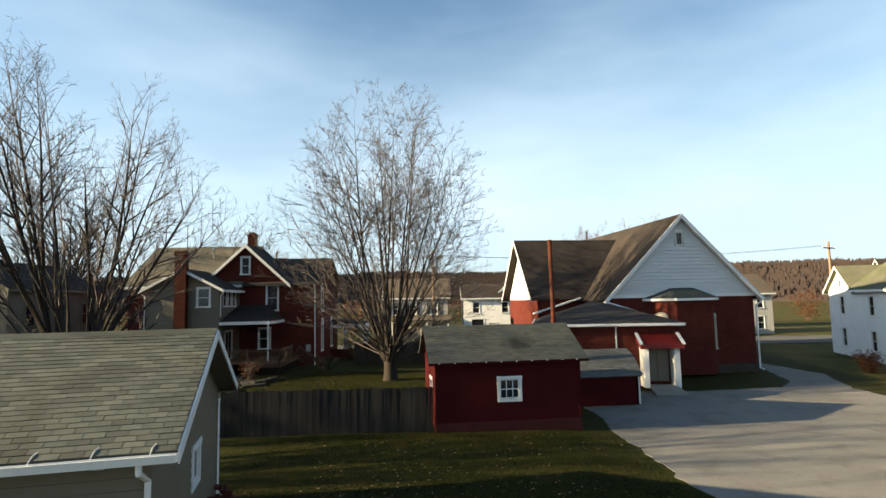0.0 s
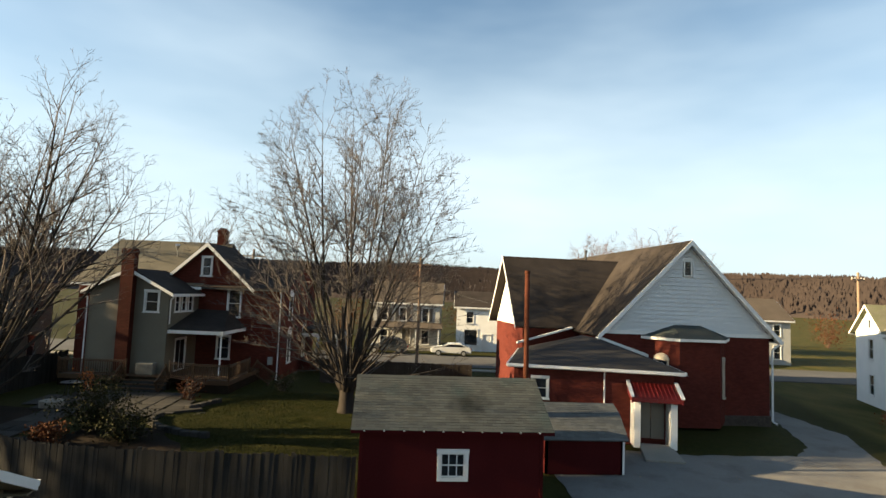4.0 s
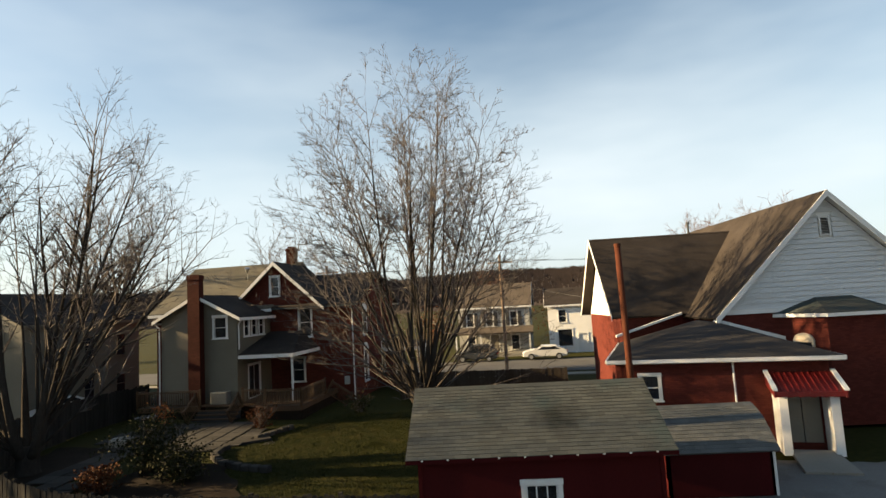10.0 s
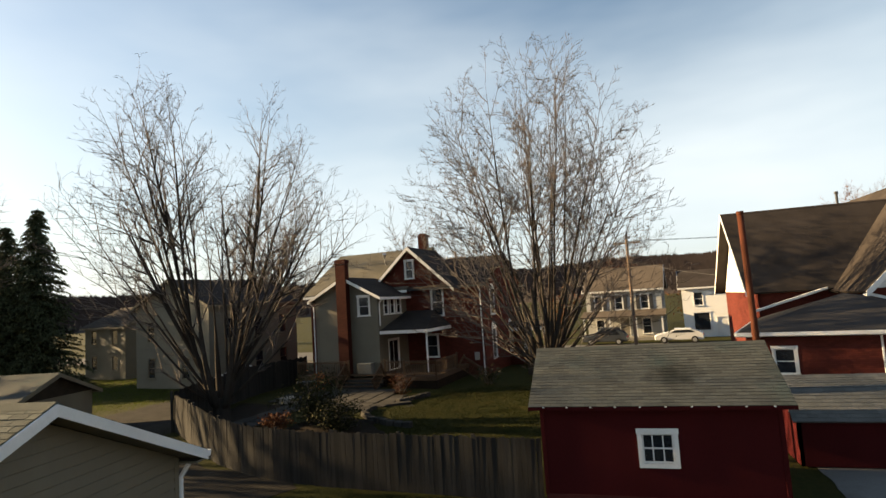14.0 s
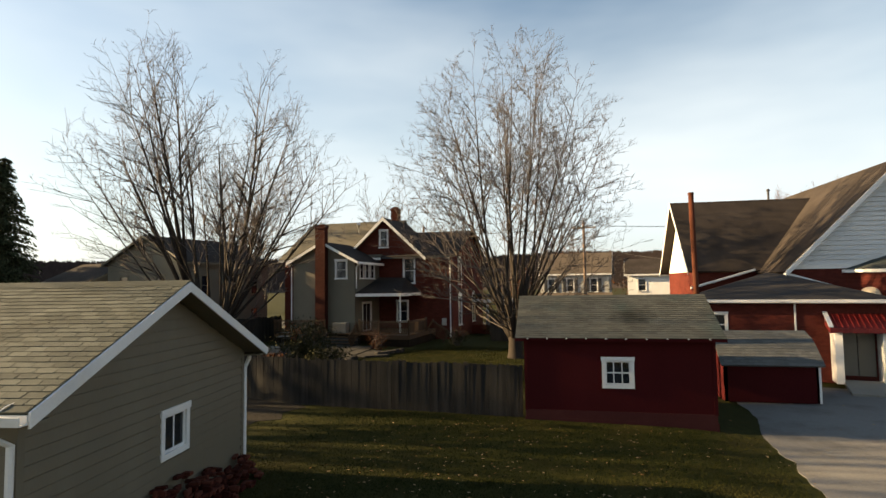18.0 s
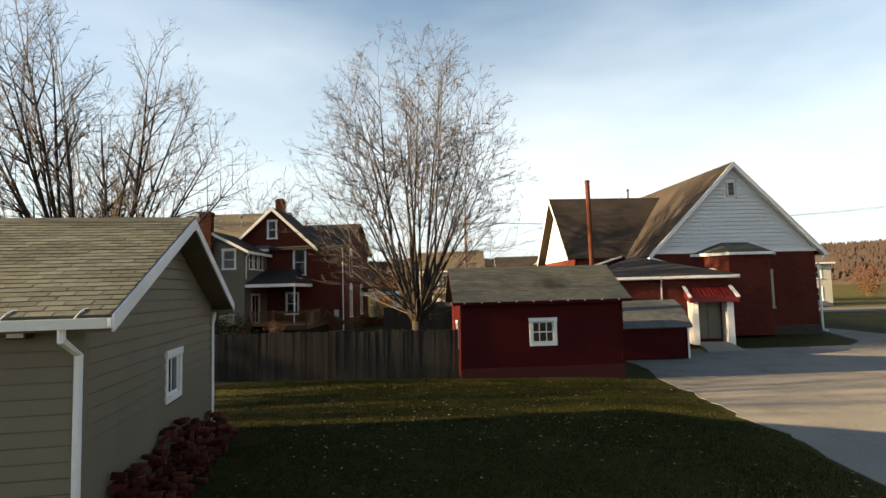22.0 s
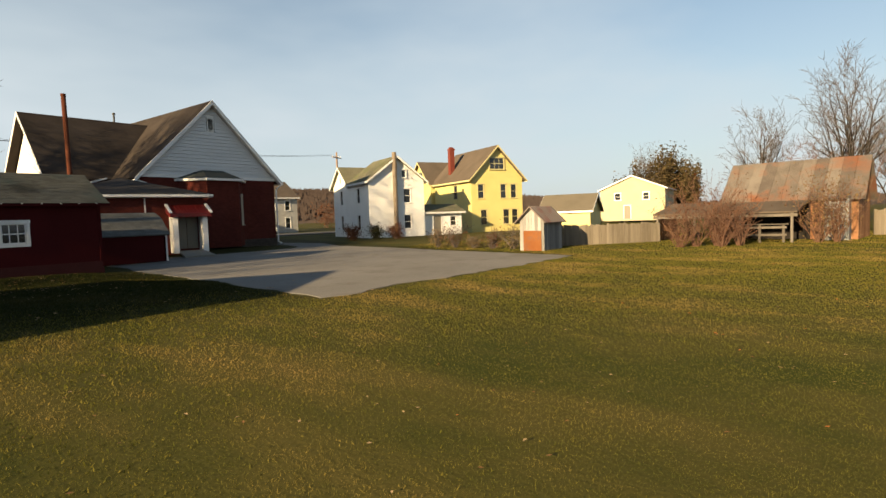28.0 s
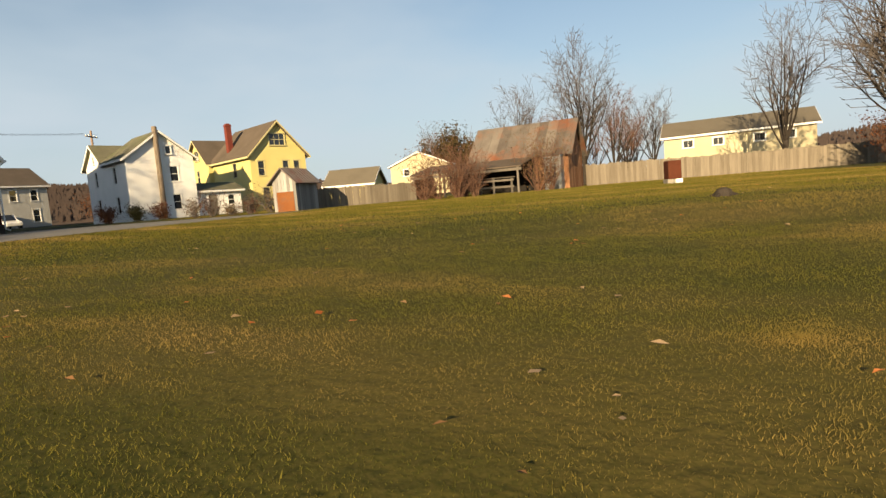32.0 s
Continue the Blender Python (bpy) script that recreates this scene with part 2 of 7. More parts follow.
def lap_material(name, low, high, pitch=0.11, rough=0.6):
    """Painted lap siding of distant walls: fine horizontal courses as relief."""
    m = material(name, low, high, 0.8, rough)
    nt = m.node_tree
    b = nt.nodes["Principled BSDF"]
    geo = nt.nodes.new("ShaderNodeNewGeometry")
    sep = nt.nodes.new("ShaderNodeSeparateXYZ")
    nt.links.new(geo.outputs["Position"], sep.inputs[0])
    div, fr = nt.nodes.new("ShaderNodeMath"), nt.nodes.new("ShaderNodeMath")
    div.operation, fr.operation = "DIVIDE", "FRACT"
    div.inputs[1].default_value = pitch
    nt.links.new(sep.outputs["Z"], div.inputs[0])
    nt.links.new(div.outputs[0], fr.inputs[0])
    bp = nt.nodes.new("ShaderNodeBump")
    bp.invert = True
    bp.inputs["Strength"].default_value, bp.inputs["Distance"].default_value = 0.8, 0.02
    nt.links.new(fr.outputs[0], bp.inputs["Height"])
    nt.links.new(bp.outputs["Normal"], b.inputs["Normal"])
    return m


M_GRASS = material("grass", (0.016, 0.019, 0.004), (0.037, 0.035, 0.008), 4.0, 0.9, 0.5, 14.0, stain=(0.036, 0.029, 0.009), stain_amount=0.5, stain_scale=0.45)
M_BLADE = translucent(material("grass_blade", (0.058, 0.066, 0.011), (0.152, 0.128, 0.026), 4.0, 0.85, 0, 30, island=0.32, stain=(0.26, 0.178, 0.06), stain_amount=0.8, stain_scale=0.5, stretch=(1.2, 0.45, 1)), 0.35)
M_LUSH = translucent(material("lush_grass_blade", (0.045, 0.062, 0.010), (0.09, 0.105, 0.022), 4.0, 0.85, 0, 30, island=0.3), 0.35)
# turf stays dark where shade falls; sunlit side painted as brighter thatch
sunlit_thatch(M_GRASS, -13.5, (0.028, 0.035, 0.0066), (0.083, 0.066, 0.019))
# greener blades, darkened as well: the north lawn's shade put into their colour
M_BLADE_SHADED = material("shaded_green_blade", (0.0105, 0.01425, 0.002625), (0.027, 0.02775, 0.006), 4.0, 0.85, 0, 30, island=0.55, stain=(0.06, 0.05, 0.015), stain_amount=0.5, stain_scale=0.45)
M_LOT = material("old_pavement", (0.134, 0.128, 0.117), (0.2, 0.192, 0.176), 0.35, 0.9, 0.4, 22.0, stain=(0.095, 0.085, 0.072), stain_amount=0.55, stain_scale=0.7)
M_ROAD = material("asphalt", (0.07, 0.07, 0.07), (0.112, 0.1085, 0.105), 0.3, 0.9, 0.2, 20)
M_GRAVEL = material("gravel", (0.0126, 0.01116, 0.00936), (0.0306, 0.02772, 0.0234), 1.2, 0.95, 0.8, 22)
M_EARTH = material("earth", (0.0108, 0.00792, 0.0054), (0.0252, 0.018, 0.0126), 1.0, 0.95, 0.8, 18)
M_RED = material("red_barn_paint", (0.037, 0.0048, 0.0053), (0.056, 0.0075, 0.0082), 0.9, 0.85, 0.15, 30, stain=(0.045, 0.006, 0.006), stain_amount=0.5, stretch=(1, 1, 0.3))
M_REDLOW = material("faded_red_paint", (0.048, 0.0132, 0.012), (0.066, 0.0204, 0.018), 1.5, 0.8, 0.2, 25)
M_BRICK = brick_material("church_brick", (0.068, 0.0165, 0.0125), (0.1, 0.0255, 0.019), (0.75, 0.7, 0.65))
M_HBRICK = brick_material("house_brick", (0.0713, 0.01897, 0.01322), (0.1035, 0.0276, 0.01897), (0.8, 0.75, 0.7))
M_CHIM = brick_material("chimney_brick", (0.042, 0.0125, 0.009), (0.062, 0.019, 0.013), (0.8, 0.75, 0.7))
M_TAN = material("taupe_siding", (0.113, 0.097, 0.068), (0.134, 0.116, 0.082), 0.6, 0.55, 0.05, 30, stain=(0.17, 0.15, 0.11), stain_amount=0.35, stretch=(1, 1, 0.25))
M_TANLAP = lap_material("tan_lap_siding", (0.1036, 0.09164, 0.06774), (0.1314, 0.1179, 0.08766), 0.13)
M_WHITELAP = lap_material("white_lap_siding", (0.62, 0.62, 0.6), (0.74, 0.74, 0.72), 0.14)
M_YELLOW = lap_material("yellow_lap_siding", (0.45, 0.395, 0.155), (0.52, 0.455, 0.185), 0.13)
M_CREAM = lap_material("cream_lap_siding", (0.31, 0.275, 0.17), (0.36, 0.32, 0.205), 0.15)
M_TRIM = material("white_trim", (0.595, 0.595, 0.578), (0.697, 0.697, 0.68), 1.0, 0.5, 0.05, 20, stain=(0.5, 0.48, 0.44), stain_amount=0.35)
M_SHINGLE = material("weathered_shingle", (0.063, 0.068, 0.0595), (0.113, 0.12, 0.103), 1.1, 0.9, 0.5, 60, island=0.4, stain=(0.06, 0.06, 0.045), stain_amount=0.55, stain_scale=0.5)
M_SHINGLE_P = material("weathered_shingle_piece", (0.063, 0.068, 0.0595), (0.113, 0.12, 0.103), 1.1, 0.9, 0.5, 60, piece=0.4, stain=(0.06, 0.06, 0.045), stain_amount=0.55, stain_scale=0.5)
M_GREYROOF = material("grey_roof", (0.046, 0.049, 0.046), (0.076, 0.080, 0.074), 0.9, 0.9, 0.5, 45, island=0.28, stain=(0.03, 0.06, 0.06), stain_amount=0.5, stain_scale=0.55)
M_GREYROOF_P = material("grey_roof_piece", (0.046, 0.049, 0.046), (0.076, 0.080, 0.074), 0.9, 0.9, 0.5, 45, piece=0.28, stain=(0.03, 0.06, 0.06), stain_amount=0.5, stain_scale=0.55)
for roof_mat in (M_GREYROOF, M_GREYROOF_P):
    patched(roof_mat, (3.6, 0.9, 3.2), 0.95, (0.018, 0.019, 0.017), 0.85)
M_PALEROOF = material("pale_grey_roof", (0.08, 0.083, 0.08), (0.125, 0.128, 0.122), 0.9, 0.9, 0.5, 45, island=0.28, stain=(0.06, 0.065, 0.06), stain_amount=0.4, stain_scale=0.55)
M_DARKROOF = material("dark_shingle", (0.02106, 0.01755, 0.01521), (0.04914, 0.04095, 0.03627), 0.6, 0.9, 0.5, 30, stain=(0.06, 0.05, 0.043), stain_amount=0.3, stain_scale=0.8)
M_ANNEXROOF = material("annex_shingle", (0.026, 0.025, 0.026), (0.048, 0.046, 0.046), 0.6, 0.9, 0.5, 30)
M_TANROOF = material("tan_shingle", (0.09, 0.08, 0.062), (0.14, 0.124, 0.097), 0.6, 0.9, 0.4, 30, stain=(0.09, 0.08, 0.065), stain_amount=0.4)
M_BROWNROOF = material("brown_shingle", (0.068, 0.056, 0.0448), (0.108, 0.088, 0.0704), 0.6, 0.9, 0.4, 30)
M_MOSSROOF = material("mossy_shingle", (0.075, 0.075, 0.0525), (0.1575, 0.15, 0.105), 0.8, 0.9, 0.4, 30, stain=(0.09, 0.11, 0.045), stain_amount=0.7)
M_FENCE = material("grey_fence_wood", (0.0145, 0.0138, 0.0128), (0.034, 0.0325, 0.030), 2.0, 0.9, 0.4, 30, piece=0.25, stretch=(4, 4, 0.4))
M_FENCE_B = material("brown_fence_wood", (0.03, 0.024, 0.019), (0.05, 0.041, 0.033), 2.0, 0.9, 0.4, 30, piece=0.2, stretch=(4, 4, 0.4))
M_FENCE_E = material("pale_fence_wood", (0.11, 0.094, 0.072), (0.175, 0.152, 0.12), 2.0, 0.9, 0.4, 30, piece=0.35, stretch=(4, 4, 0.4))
M_DECK = material("stained_deck_wood", (0.056, 0.02912, 0.01344), (0.0952, 0.0532, 0.02576), 2.0, 0.7, 0.2, 30, piece=0.5)
M_GLASS = material("window_glass", (0.010, 0.012, 0.015), (0.02, 0.024, 0.03), 0.8, 0.06, spec=0.6)
# window seen lit: its yellow light is put into the pane colour
M_GLASSLIT = material("lit_yellow_glass", (0.4, 0.36, 0.12), (0.55, 0.5, 0.2), 0.8, 0.2, spec=0.6)
M_SHADE = material("painted_shade", (0.012, 0.011, 0.010), (0.02, 0.018, 0.016), 1.0, 0.9)
M_CONC = material("concrete", (0.189, 0.175, 0.147), (0.259, 0.2415, 0.21), 0.8, 0.9, 0.3, 25, stain=(0.2, 0.18, 0.15))
M_RUST = material("rusty_pipe", (0.05, 0.016, 0.009), (0.085, 0.03, 0.017), 1.5, 0.8, 0.3, 30, stain=(0.10, 0.03, 0.02))
M_METALROOF = material("rusty_metal_roof", (0.075, 0.06, 0.055), (0.15, 0.13, 0.12), 1.2, 0.6, 0.2, 20, stain=(0.1, 0.026, 0.016), stain_amount=0.9, stain_scale=1.1)
M_BARN = material("weathered_barn_board", (0.20, 0.10, 0.055), (0.33, 0.19, 0.11), 1.4, 0.9, 0.4, 25, piece=0.8, stretch=(3, 3, 0.4))
M_GREYBOARD = material("grey_barn_board", (0.07172, 0.06458, 0.05499), (0.1243, 0.1123, 0.098), 1.4, 0.9, 0.4, 25, piece=0.8, stretch=(3, 3, 0.4))
M_PALEBOARD = material("pale_weathered_board", (0.15, 0.15, 0.147), (0.28, 0.28, 0.275), 1.4, 0.9, 0.4, 25, piece=0.7, stretch=(3, 3, 0.4), stain=(0.1, 0.09, 0.08), stain_amount=0.6)
M_ORANGE = material("orange_panel", (0.12, 0.042, 0.016), (0.17, 0.07, 0.027), 1.2, 0.8, 0.2, 20, stain=(0.1, 0.06, 0.045), stain_amount=0.7, stain_scale=2.2)
M_CANOPY = material("red_awning_metal", (0.105, 0.009, 0.009), (0.1425, 0.0135, 0.012), 1.2, 0.45, 0.05, 20)
M_DOOR = material("tan_door", (0.15, 0.135, 0.11), (0.18, 0.165, 0.135), 1.0, 0.6)
M_BARK = material("grey_bark", (0.01925, 0.01575, 0.0133), (0.0455, 0.0385, 0.03255), 1.8, 0.95, 0.6, 14, stretch=(2, 2, 0.5))
M_TWIG = material("twig_bark", (0.068, 0.059, 0.054), (0.12, 0.105, 0.098), 0.4, 0.95)
M_TWIGRED = material("reddish_twigs", (0.09, 0.051, 0.036), (0.144, 0.084, 0.06), 0.4, 0.95)
M_NEEDLE = material("spruce_needles", (0.024, 0.030, 0.015), (0.058, 0.066, 0.034), 0.8, 0.9, island=0.8)
M_SHRUB = material("shrub_leaves", (0.0126, 0.01428, 0.00504), (0.0315, 0.03024, 0.01176), 1.5, 0.8, island=0.9)
M_BUSHRED = material("dry_russet_leaves", (0.048, 0.0165, 0.0075), (0.09, 0.036, 0.015), 1.5, 0.85, island=0.9)
M_STRAW = material("dry_straw_weeds", (0.072, 0.0465, 0.021), (0.12, 0.084, 0.042), 1.5, 0.9, island=0.9)
M_LEAF = material("fallen_leaves", (0.15, 0.08, 0.035), (0.29, 0.205, 0.12), 3, 0.85, island=1.0)
M_LEAFORANGE = material("orange_fallen_leaf", (0.27, 0.075, 0.02), (0.4, 0.15, 0.05), 3, 0.8, island=0.8)
M_FLOWER = material("orange_shrub_leaves", (0.42, 0.10, 0.03), (0.55, 0.19, 0.06), 3, 0.8, island=0.8)
M_HILL = material("wooded_hill", (0.038, 0.032, 0.031), (0.068, 0.054, 0.047), 0.012, 0.98, 0, 0.16, stain=(0.082, 0.056, 0.04), stain_amount=0.5, stain_scale=0.02)
M_FOREST = material("bare_forest", (0.034, 0.027, 0.026), (0.052, 0.04, 0.036), 0.02, 0.98, 0, 0.3, island=0.2)
M_CARWHITE = material("white_car_paint", (0.544, 0.544, 0.528), (0.592, 0.592, 0.576), 1.0, 0.25, spec=0.6)
M_CARDARK = material("dark_car_paint", (0.03, 0.035, 0.04), (0.05, 0.055, 0.06), 1.0, 0.25, spec=0.6)
M_RUBBER = material("rubber", (0.015, 0.015, 0.015), (0.03, 0.03, 0.03), 4.0, 0.85)
M_METAL = material("grey_metal", (0.35, 0.35, 0.34), (0.45, 0.45, 0.44), 2.0, 0.4, metal=0.7)
M_POLE = material("utility_pole_wood", (0.16, 0.11, 0.08), (0.25, 0.18, 0.13), 2.0, 0.9, 0.3, 20)
M_HYDRANT = material("hydrant_red", (0.45, 0.02, 0.02), (0.55, 0.03, 0.03), 2.0, 0.5)
M_OLDBRICK = material("old_loose_brick", (0.0375, 0.009375, 0.00675), (0.09, 0.02812, 0.01875), 4, 0.9, 0.5, 30, piece=0.9)
M_FLAG = material("flagstone", (0.032, 0.03, 0.027), (0.052, 0.049, 0.044), 1.2, 0.9, 0.4, 18, piece=0.6)
M_DARKTRIM = material("dark_shutter", (0.02, 0.022, 0.025), (0.035, 0.037, 0.04), 1.0, 0.6)


# ---- mesh helpers ----
def mesh_from(name, verts, faces, mat, smooth=False):
    me = bpy.data.meshes.new(name)
    me.from_pydata([tuple(v) for v in verts], [], faces)
    me.materials.append(mat)
    if smooth:
        me.polygons.foreach_set("use_smooth", [True] * len(me.polygons))
    me.update()
    return me


def mesh_of(name, bm, mat, smooth=False):
    bmesh.ops.recalc_face_normals(bm, faces=bm.faces)
    me = bpy.data.meshes.new(name)
    bm.to_mesh(me)
    bm.free()
    me.materials.append(mat)
    if smooth:
        for p in me.polygons:
            p.use_smooth = True
    return me


def part(name, bm, mat, parent=None, label="", m=None, smooth=False):
    """One mesh object from a bmesh (or a ready mesh) under a thing or a part."""
    me = bm if isinstance(bm, bpy.types.Mesh) else mesh_of(name, bm, mat, smooth)
    ob = new(name, me)
    if parent is not None:
        ob.parent = parent
    if m is not None:
        ob.matrix_basis = m
    return tagged(ob, label)


def thing(name, label, category, m=None, group="", kind=""):
    ob = new(name)
    ob.empty_display_size = 0.3
    if m is not None:
        ob.matrix_basis = m
    return tagged(ob, label, category, group, kind)


def box(bm, x0, x1, y0, y1, z0, z1):
    v = [bm.verts.new(p) for p in ((x0, y0, z0), (x1, y0, z0), (x1, y1, z0), (x0, y1, z0), (x0, y0, z1), (x1, y0, z1), (x1, y1, z1), (x0, y1, z1))]
    for f in ((3, 2, 1, 0), (4, 5, 6, 7), (0, 1, 5, 4), (1, 2, 6, 5), (2, 3, 7, 6), (3, 0, 4, 7)):
        bm.faces.new([v[i] for i in f])
    return bm


def boxes(*rows):
    bm = bmesh.new()
    for r in rows:
        box(bm, *r)
    return bm


def bevelled(bm, width=0.01):
    bmesh.ops.bevel(bm, geom=list(bm.edges), offset=width, segments=1, affect="EDGES", clamp_overlap=True)
    return bm


def prism(bm, poly, vec):
    """A solid from a flat polygon pushed along vec."""
    vec = Vector(vec)
    a = [bm.verts.new(Vector(p)) for p in poly]
    b = [bm.verts.new(Vector(p) + vec) for p in poly]
    n = len(poly)
    bm.faces.new(a)
    bm.faces.new(b[::-1])
    for i in range(n):
        bm.faces.new((a[i], a[(i + 1) % n], b[(i + 1) % n], b[i]))
    return bm


def slab(poly, thick):
    """A roof plane: a polygon with thickness below it."""
    pts = [Vector(p) for p in poly]
    nrm = (pts[1] - pts[0]).cross(pts[2] - pts[0]).normalized()
    if nrm.z < 0:
        nrm = -nrm
    return prism(bmesh.new(), pts, -nrm * thick)


def tube(bm, pts, radii, n=8):
    """A tube along points, with a radius for each."""
    pts = [Vector(p) for p in pts]
    if not hasattr(radii, "__len__"):
        radii = [radii] * len(pts)
    rings = []
    for i, p in enumerate(pts):
        d = (pts[min(i + 1, len(pts) - 1)] - pts[max(i - 1, 0)]).normalized()
        u = d.orthogonal().normalized() if i == 0 else (u - d * u.dot(d)).normalized()
        w = d.cross(u)
        rings.append([bm.verts.new(p + (u * math.cos(2 * math.pi * k / n) + w * math.sin(2 * math.pi * k / n)) * radii[i]) for k in range(n)])
    for a, b in zip(rings, rings[1:]):
        for k in range(n):
            bm.faces.new((a[k], a[(k + 1) % n], b[(k + 1) % n], b[k]))
    bm.faces.new(rings[0][::-1])
    bm.faces.new(rings[-1])
    return bm


def wall_bm(length, z0, z1, thick, holes=(), x0=0.0):
    """A wall along x at y 0 to thick, with rectangular openings (x, z, w, h) right through it."""
    xs = sorted({x0, x0 + length, *[h[0] for h in holes], *[h[0] + h[2] for h in holes]})
    zs = sorted({z0, z1, *[h[1] for h in holes], *[h[1] + h[3] for h in holes]})
    solid = lambda i, k: 0 <= i < len(xs) - 1 and 0 <= k < len(zs) - 1 and not any(
        h[0] - 1e-5 < (xs[i] + xs[i + 1]) / 2 < h[0] + h[2] + 1e-5 and h[1] - 1e-5 < (zs[k] + zs[k + 1]) / 2 < h[1] + h[3] + 1e-5 for h in holes)
    bm = bmesh.new()
    at = {}

    def v(i, k, y):
        if (i, k, y) not in at:
            at[i, k, y] = bm.verts.new((xs[i], y * thick, zs[k]))
        return at[i, k, y]

    for i in range(len(xs) - 1):
        for k in range(len(zs) - 1):
            if not solid(i, k):
                continue
            bm.faces.new((v(i, k, 0), v(i + 1, k, 0), v(i + 1, k + 1, 0), v(i, k + 1, 0)))
            bm.faces.new((v(i, k, 1), v(i, k + 1, 1), v(i + 1, k + 1, 1), v(i + 1, k, 1)))
            for di, dk, a, b in ((-1, 0, (i, k), (i, k + 1)), (1, 0, (i + 1, k), (i + 1, k + 1)), (0, -1, (i, k), (i + 1, k)), (0, 1, (i, k + 1), (i + 1, k + 1))):
                if not solid(i + di, k + dk):
                    bm.faces.new((v(*a, 0), v(*b, 0), v(*b, 1), v(*a, 1)))
    return bm


SHARED = {}


def shared(key, make):
    if key not in SHARED:
        SHARED[key] = make()
    return SHARED[key]


def window(parent, m, w, h, cols=1, rows=2, casing=0.09, trim=None, glass=None, sill=True, arch=False, shutters=False, name="window"):
    """A sash window with its casing proud of the wall; the opening's lower left corner is at 0, 0 and it faces -y."""
    trim, glass = trim or M_TRIM, glass or M_GLASS
    key = (round(w, 2), round(h, 2), cols, rows, casing, trim.name, glass.name, sill, arch)

    def frame_mesh():
        c = casing
        bm = boxes((-c, 0, -0.03, 0.1, -0.0, h), (w, w + c, -0.03, 0.1, 0, h), (-c - 0.02, w + c + 0.02, -0.045, 0.1, h, h + c * 1.2))
        if sill:
            box(bm, -c - 0.04, w + c + 0.04, -0.08, 0.1, -0.07, 0)
        else:
            box(bm, -c, w + c, -0.03, 0.1, -c, 0)
        if arch:
            pts = [(w / 2 + (w / 2 + c) * math.cos(a), -0.04, h + c + (w / 2 + c) * 0.75 * math.sin(a)) for a in [math.pi * i / 10 for i in range(11)]]
            prism(bm, pts, (0, 0.12, 0))
        return mesh_of("casing", bm, trim)

    def bars_mesh():
        bm = boxes((0, 0.045, 0.02, 0.06, 0, h), (w - 0.045, w, 0.02, 0.06, 0, h), (0.045, w - 0.045, 0.02, 0.06, 0, 0.05), (0.045, w - 0.045, 0.02, 0.06, h - 0.045, h))
        for i in range(1, cols):
            x = w * i / cols
            box(bm, x - 0.016, x + 0.016, 0.025, 0.055, 0.05, h - 0.045)
        for k in range(1, rows):
            z = h * k / rows
            box(bm, 0.045, w - 0.045, 0.022, 0.058, z - 0.02, z + 0.02)
        return mesh_of("sash", bm, trim)

    win = part(name, shared(("wf", *key), frame_mesh), None, parent, m=m)
    part("sash", shared(("ws", *key), bars_mesh), None, win)
    for i in range(cols):
        for k in range(rows):
            cw, ch = w / cols, h / rows
            pane = part("pane", shared(("wp", round(cw, 3), round(ch, 3), glass.name), lambda: mesh_of("pane", boxes((0.005, cw - 0.005, 0.038, 0.046, 0.005, ch - 0.005)), glass)), None, win, m=pose(i * cw, 0, k * ch))
    if shutters:
        for x in (-casing - 0.42, w + casing + 0.02):
            part("shutter", shared(("sh", round(h, 2)), lambda: mesh_of("shutter", boxes((0, 0.4, -0.05, -0.01, 0, h), (0.05, 0.35, -0.06, -0.05, 0.06, h / 2 - 0.05), (0.05, 0.35, -0.06, -0.05, h / 2 + 0.05, h - 0.06)), M_DARKTRIM)), None, win, m=pose(x, 0, 0))
    return win


SIDES = {"f": lambda w, d, u, z: pose(u, 0, z), "b": lambda w, d, u, z: pose(w - u, d, z, 0, 0, 180),
         "l": lambda w, d, u, z: pose(0, d - u, z, 0, 0, -90), "r": lambda w, d, u, z: pose(w, u, z, 0, 0, 90)}


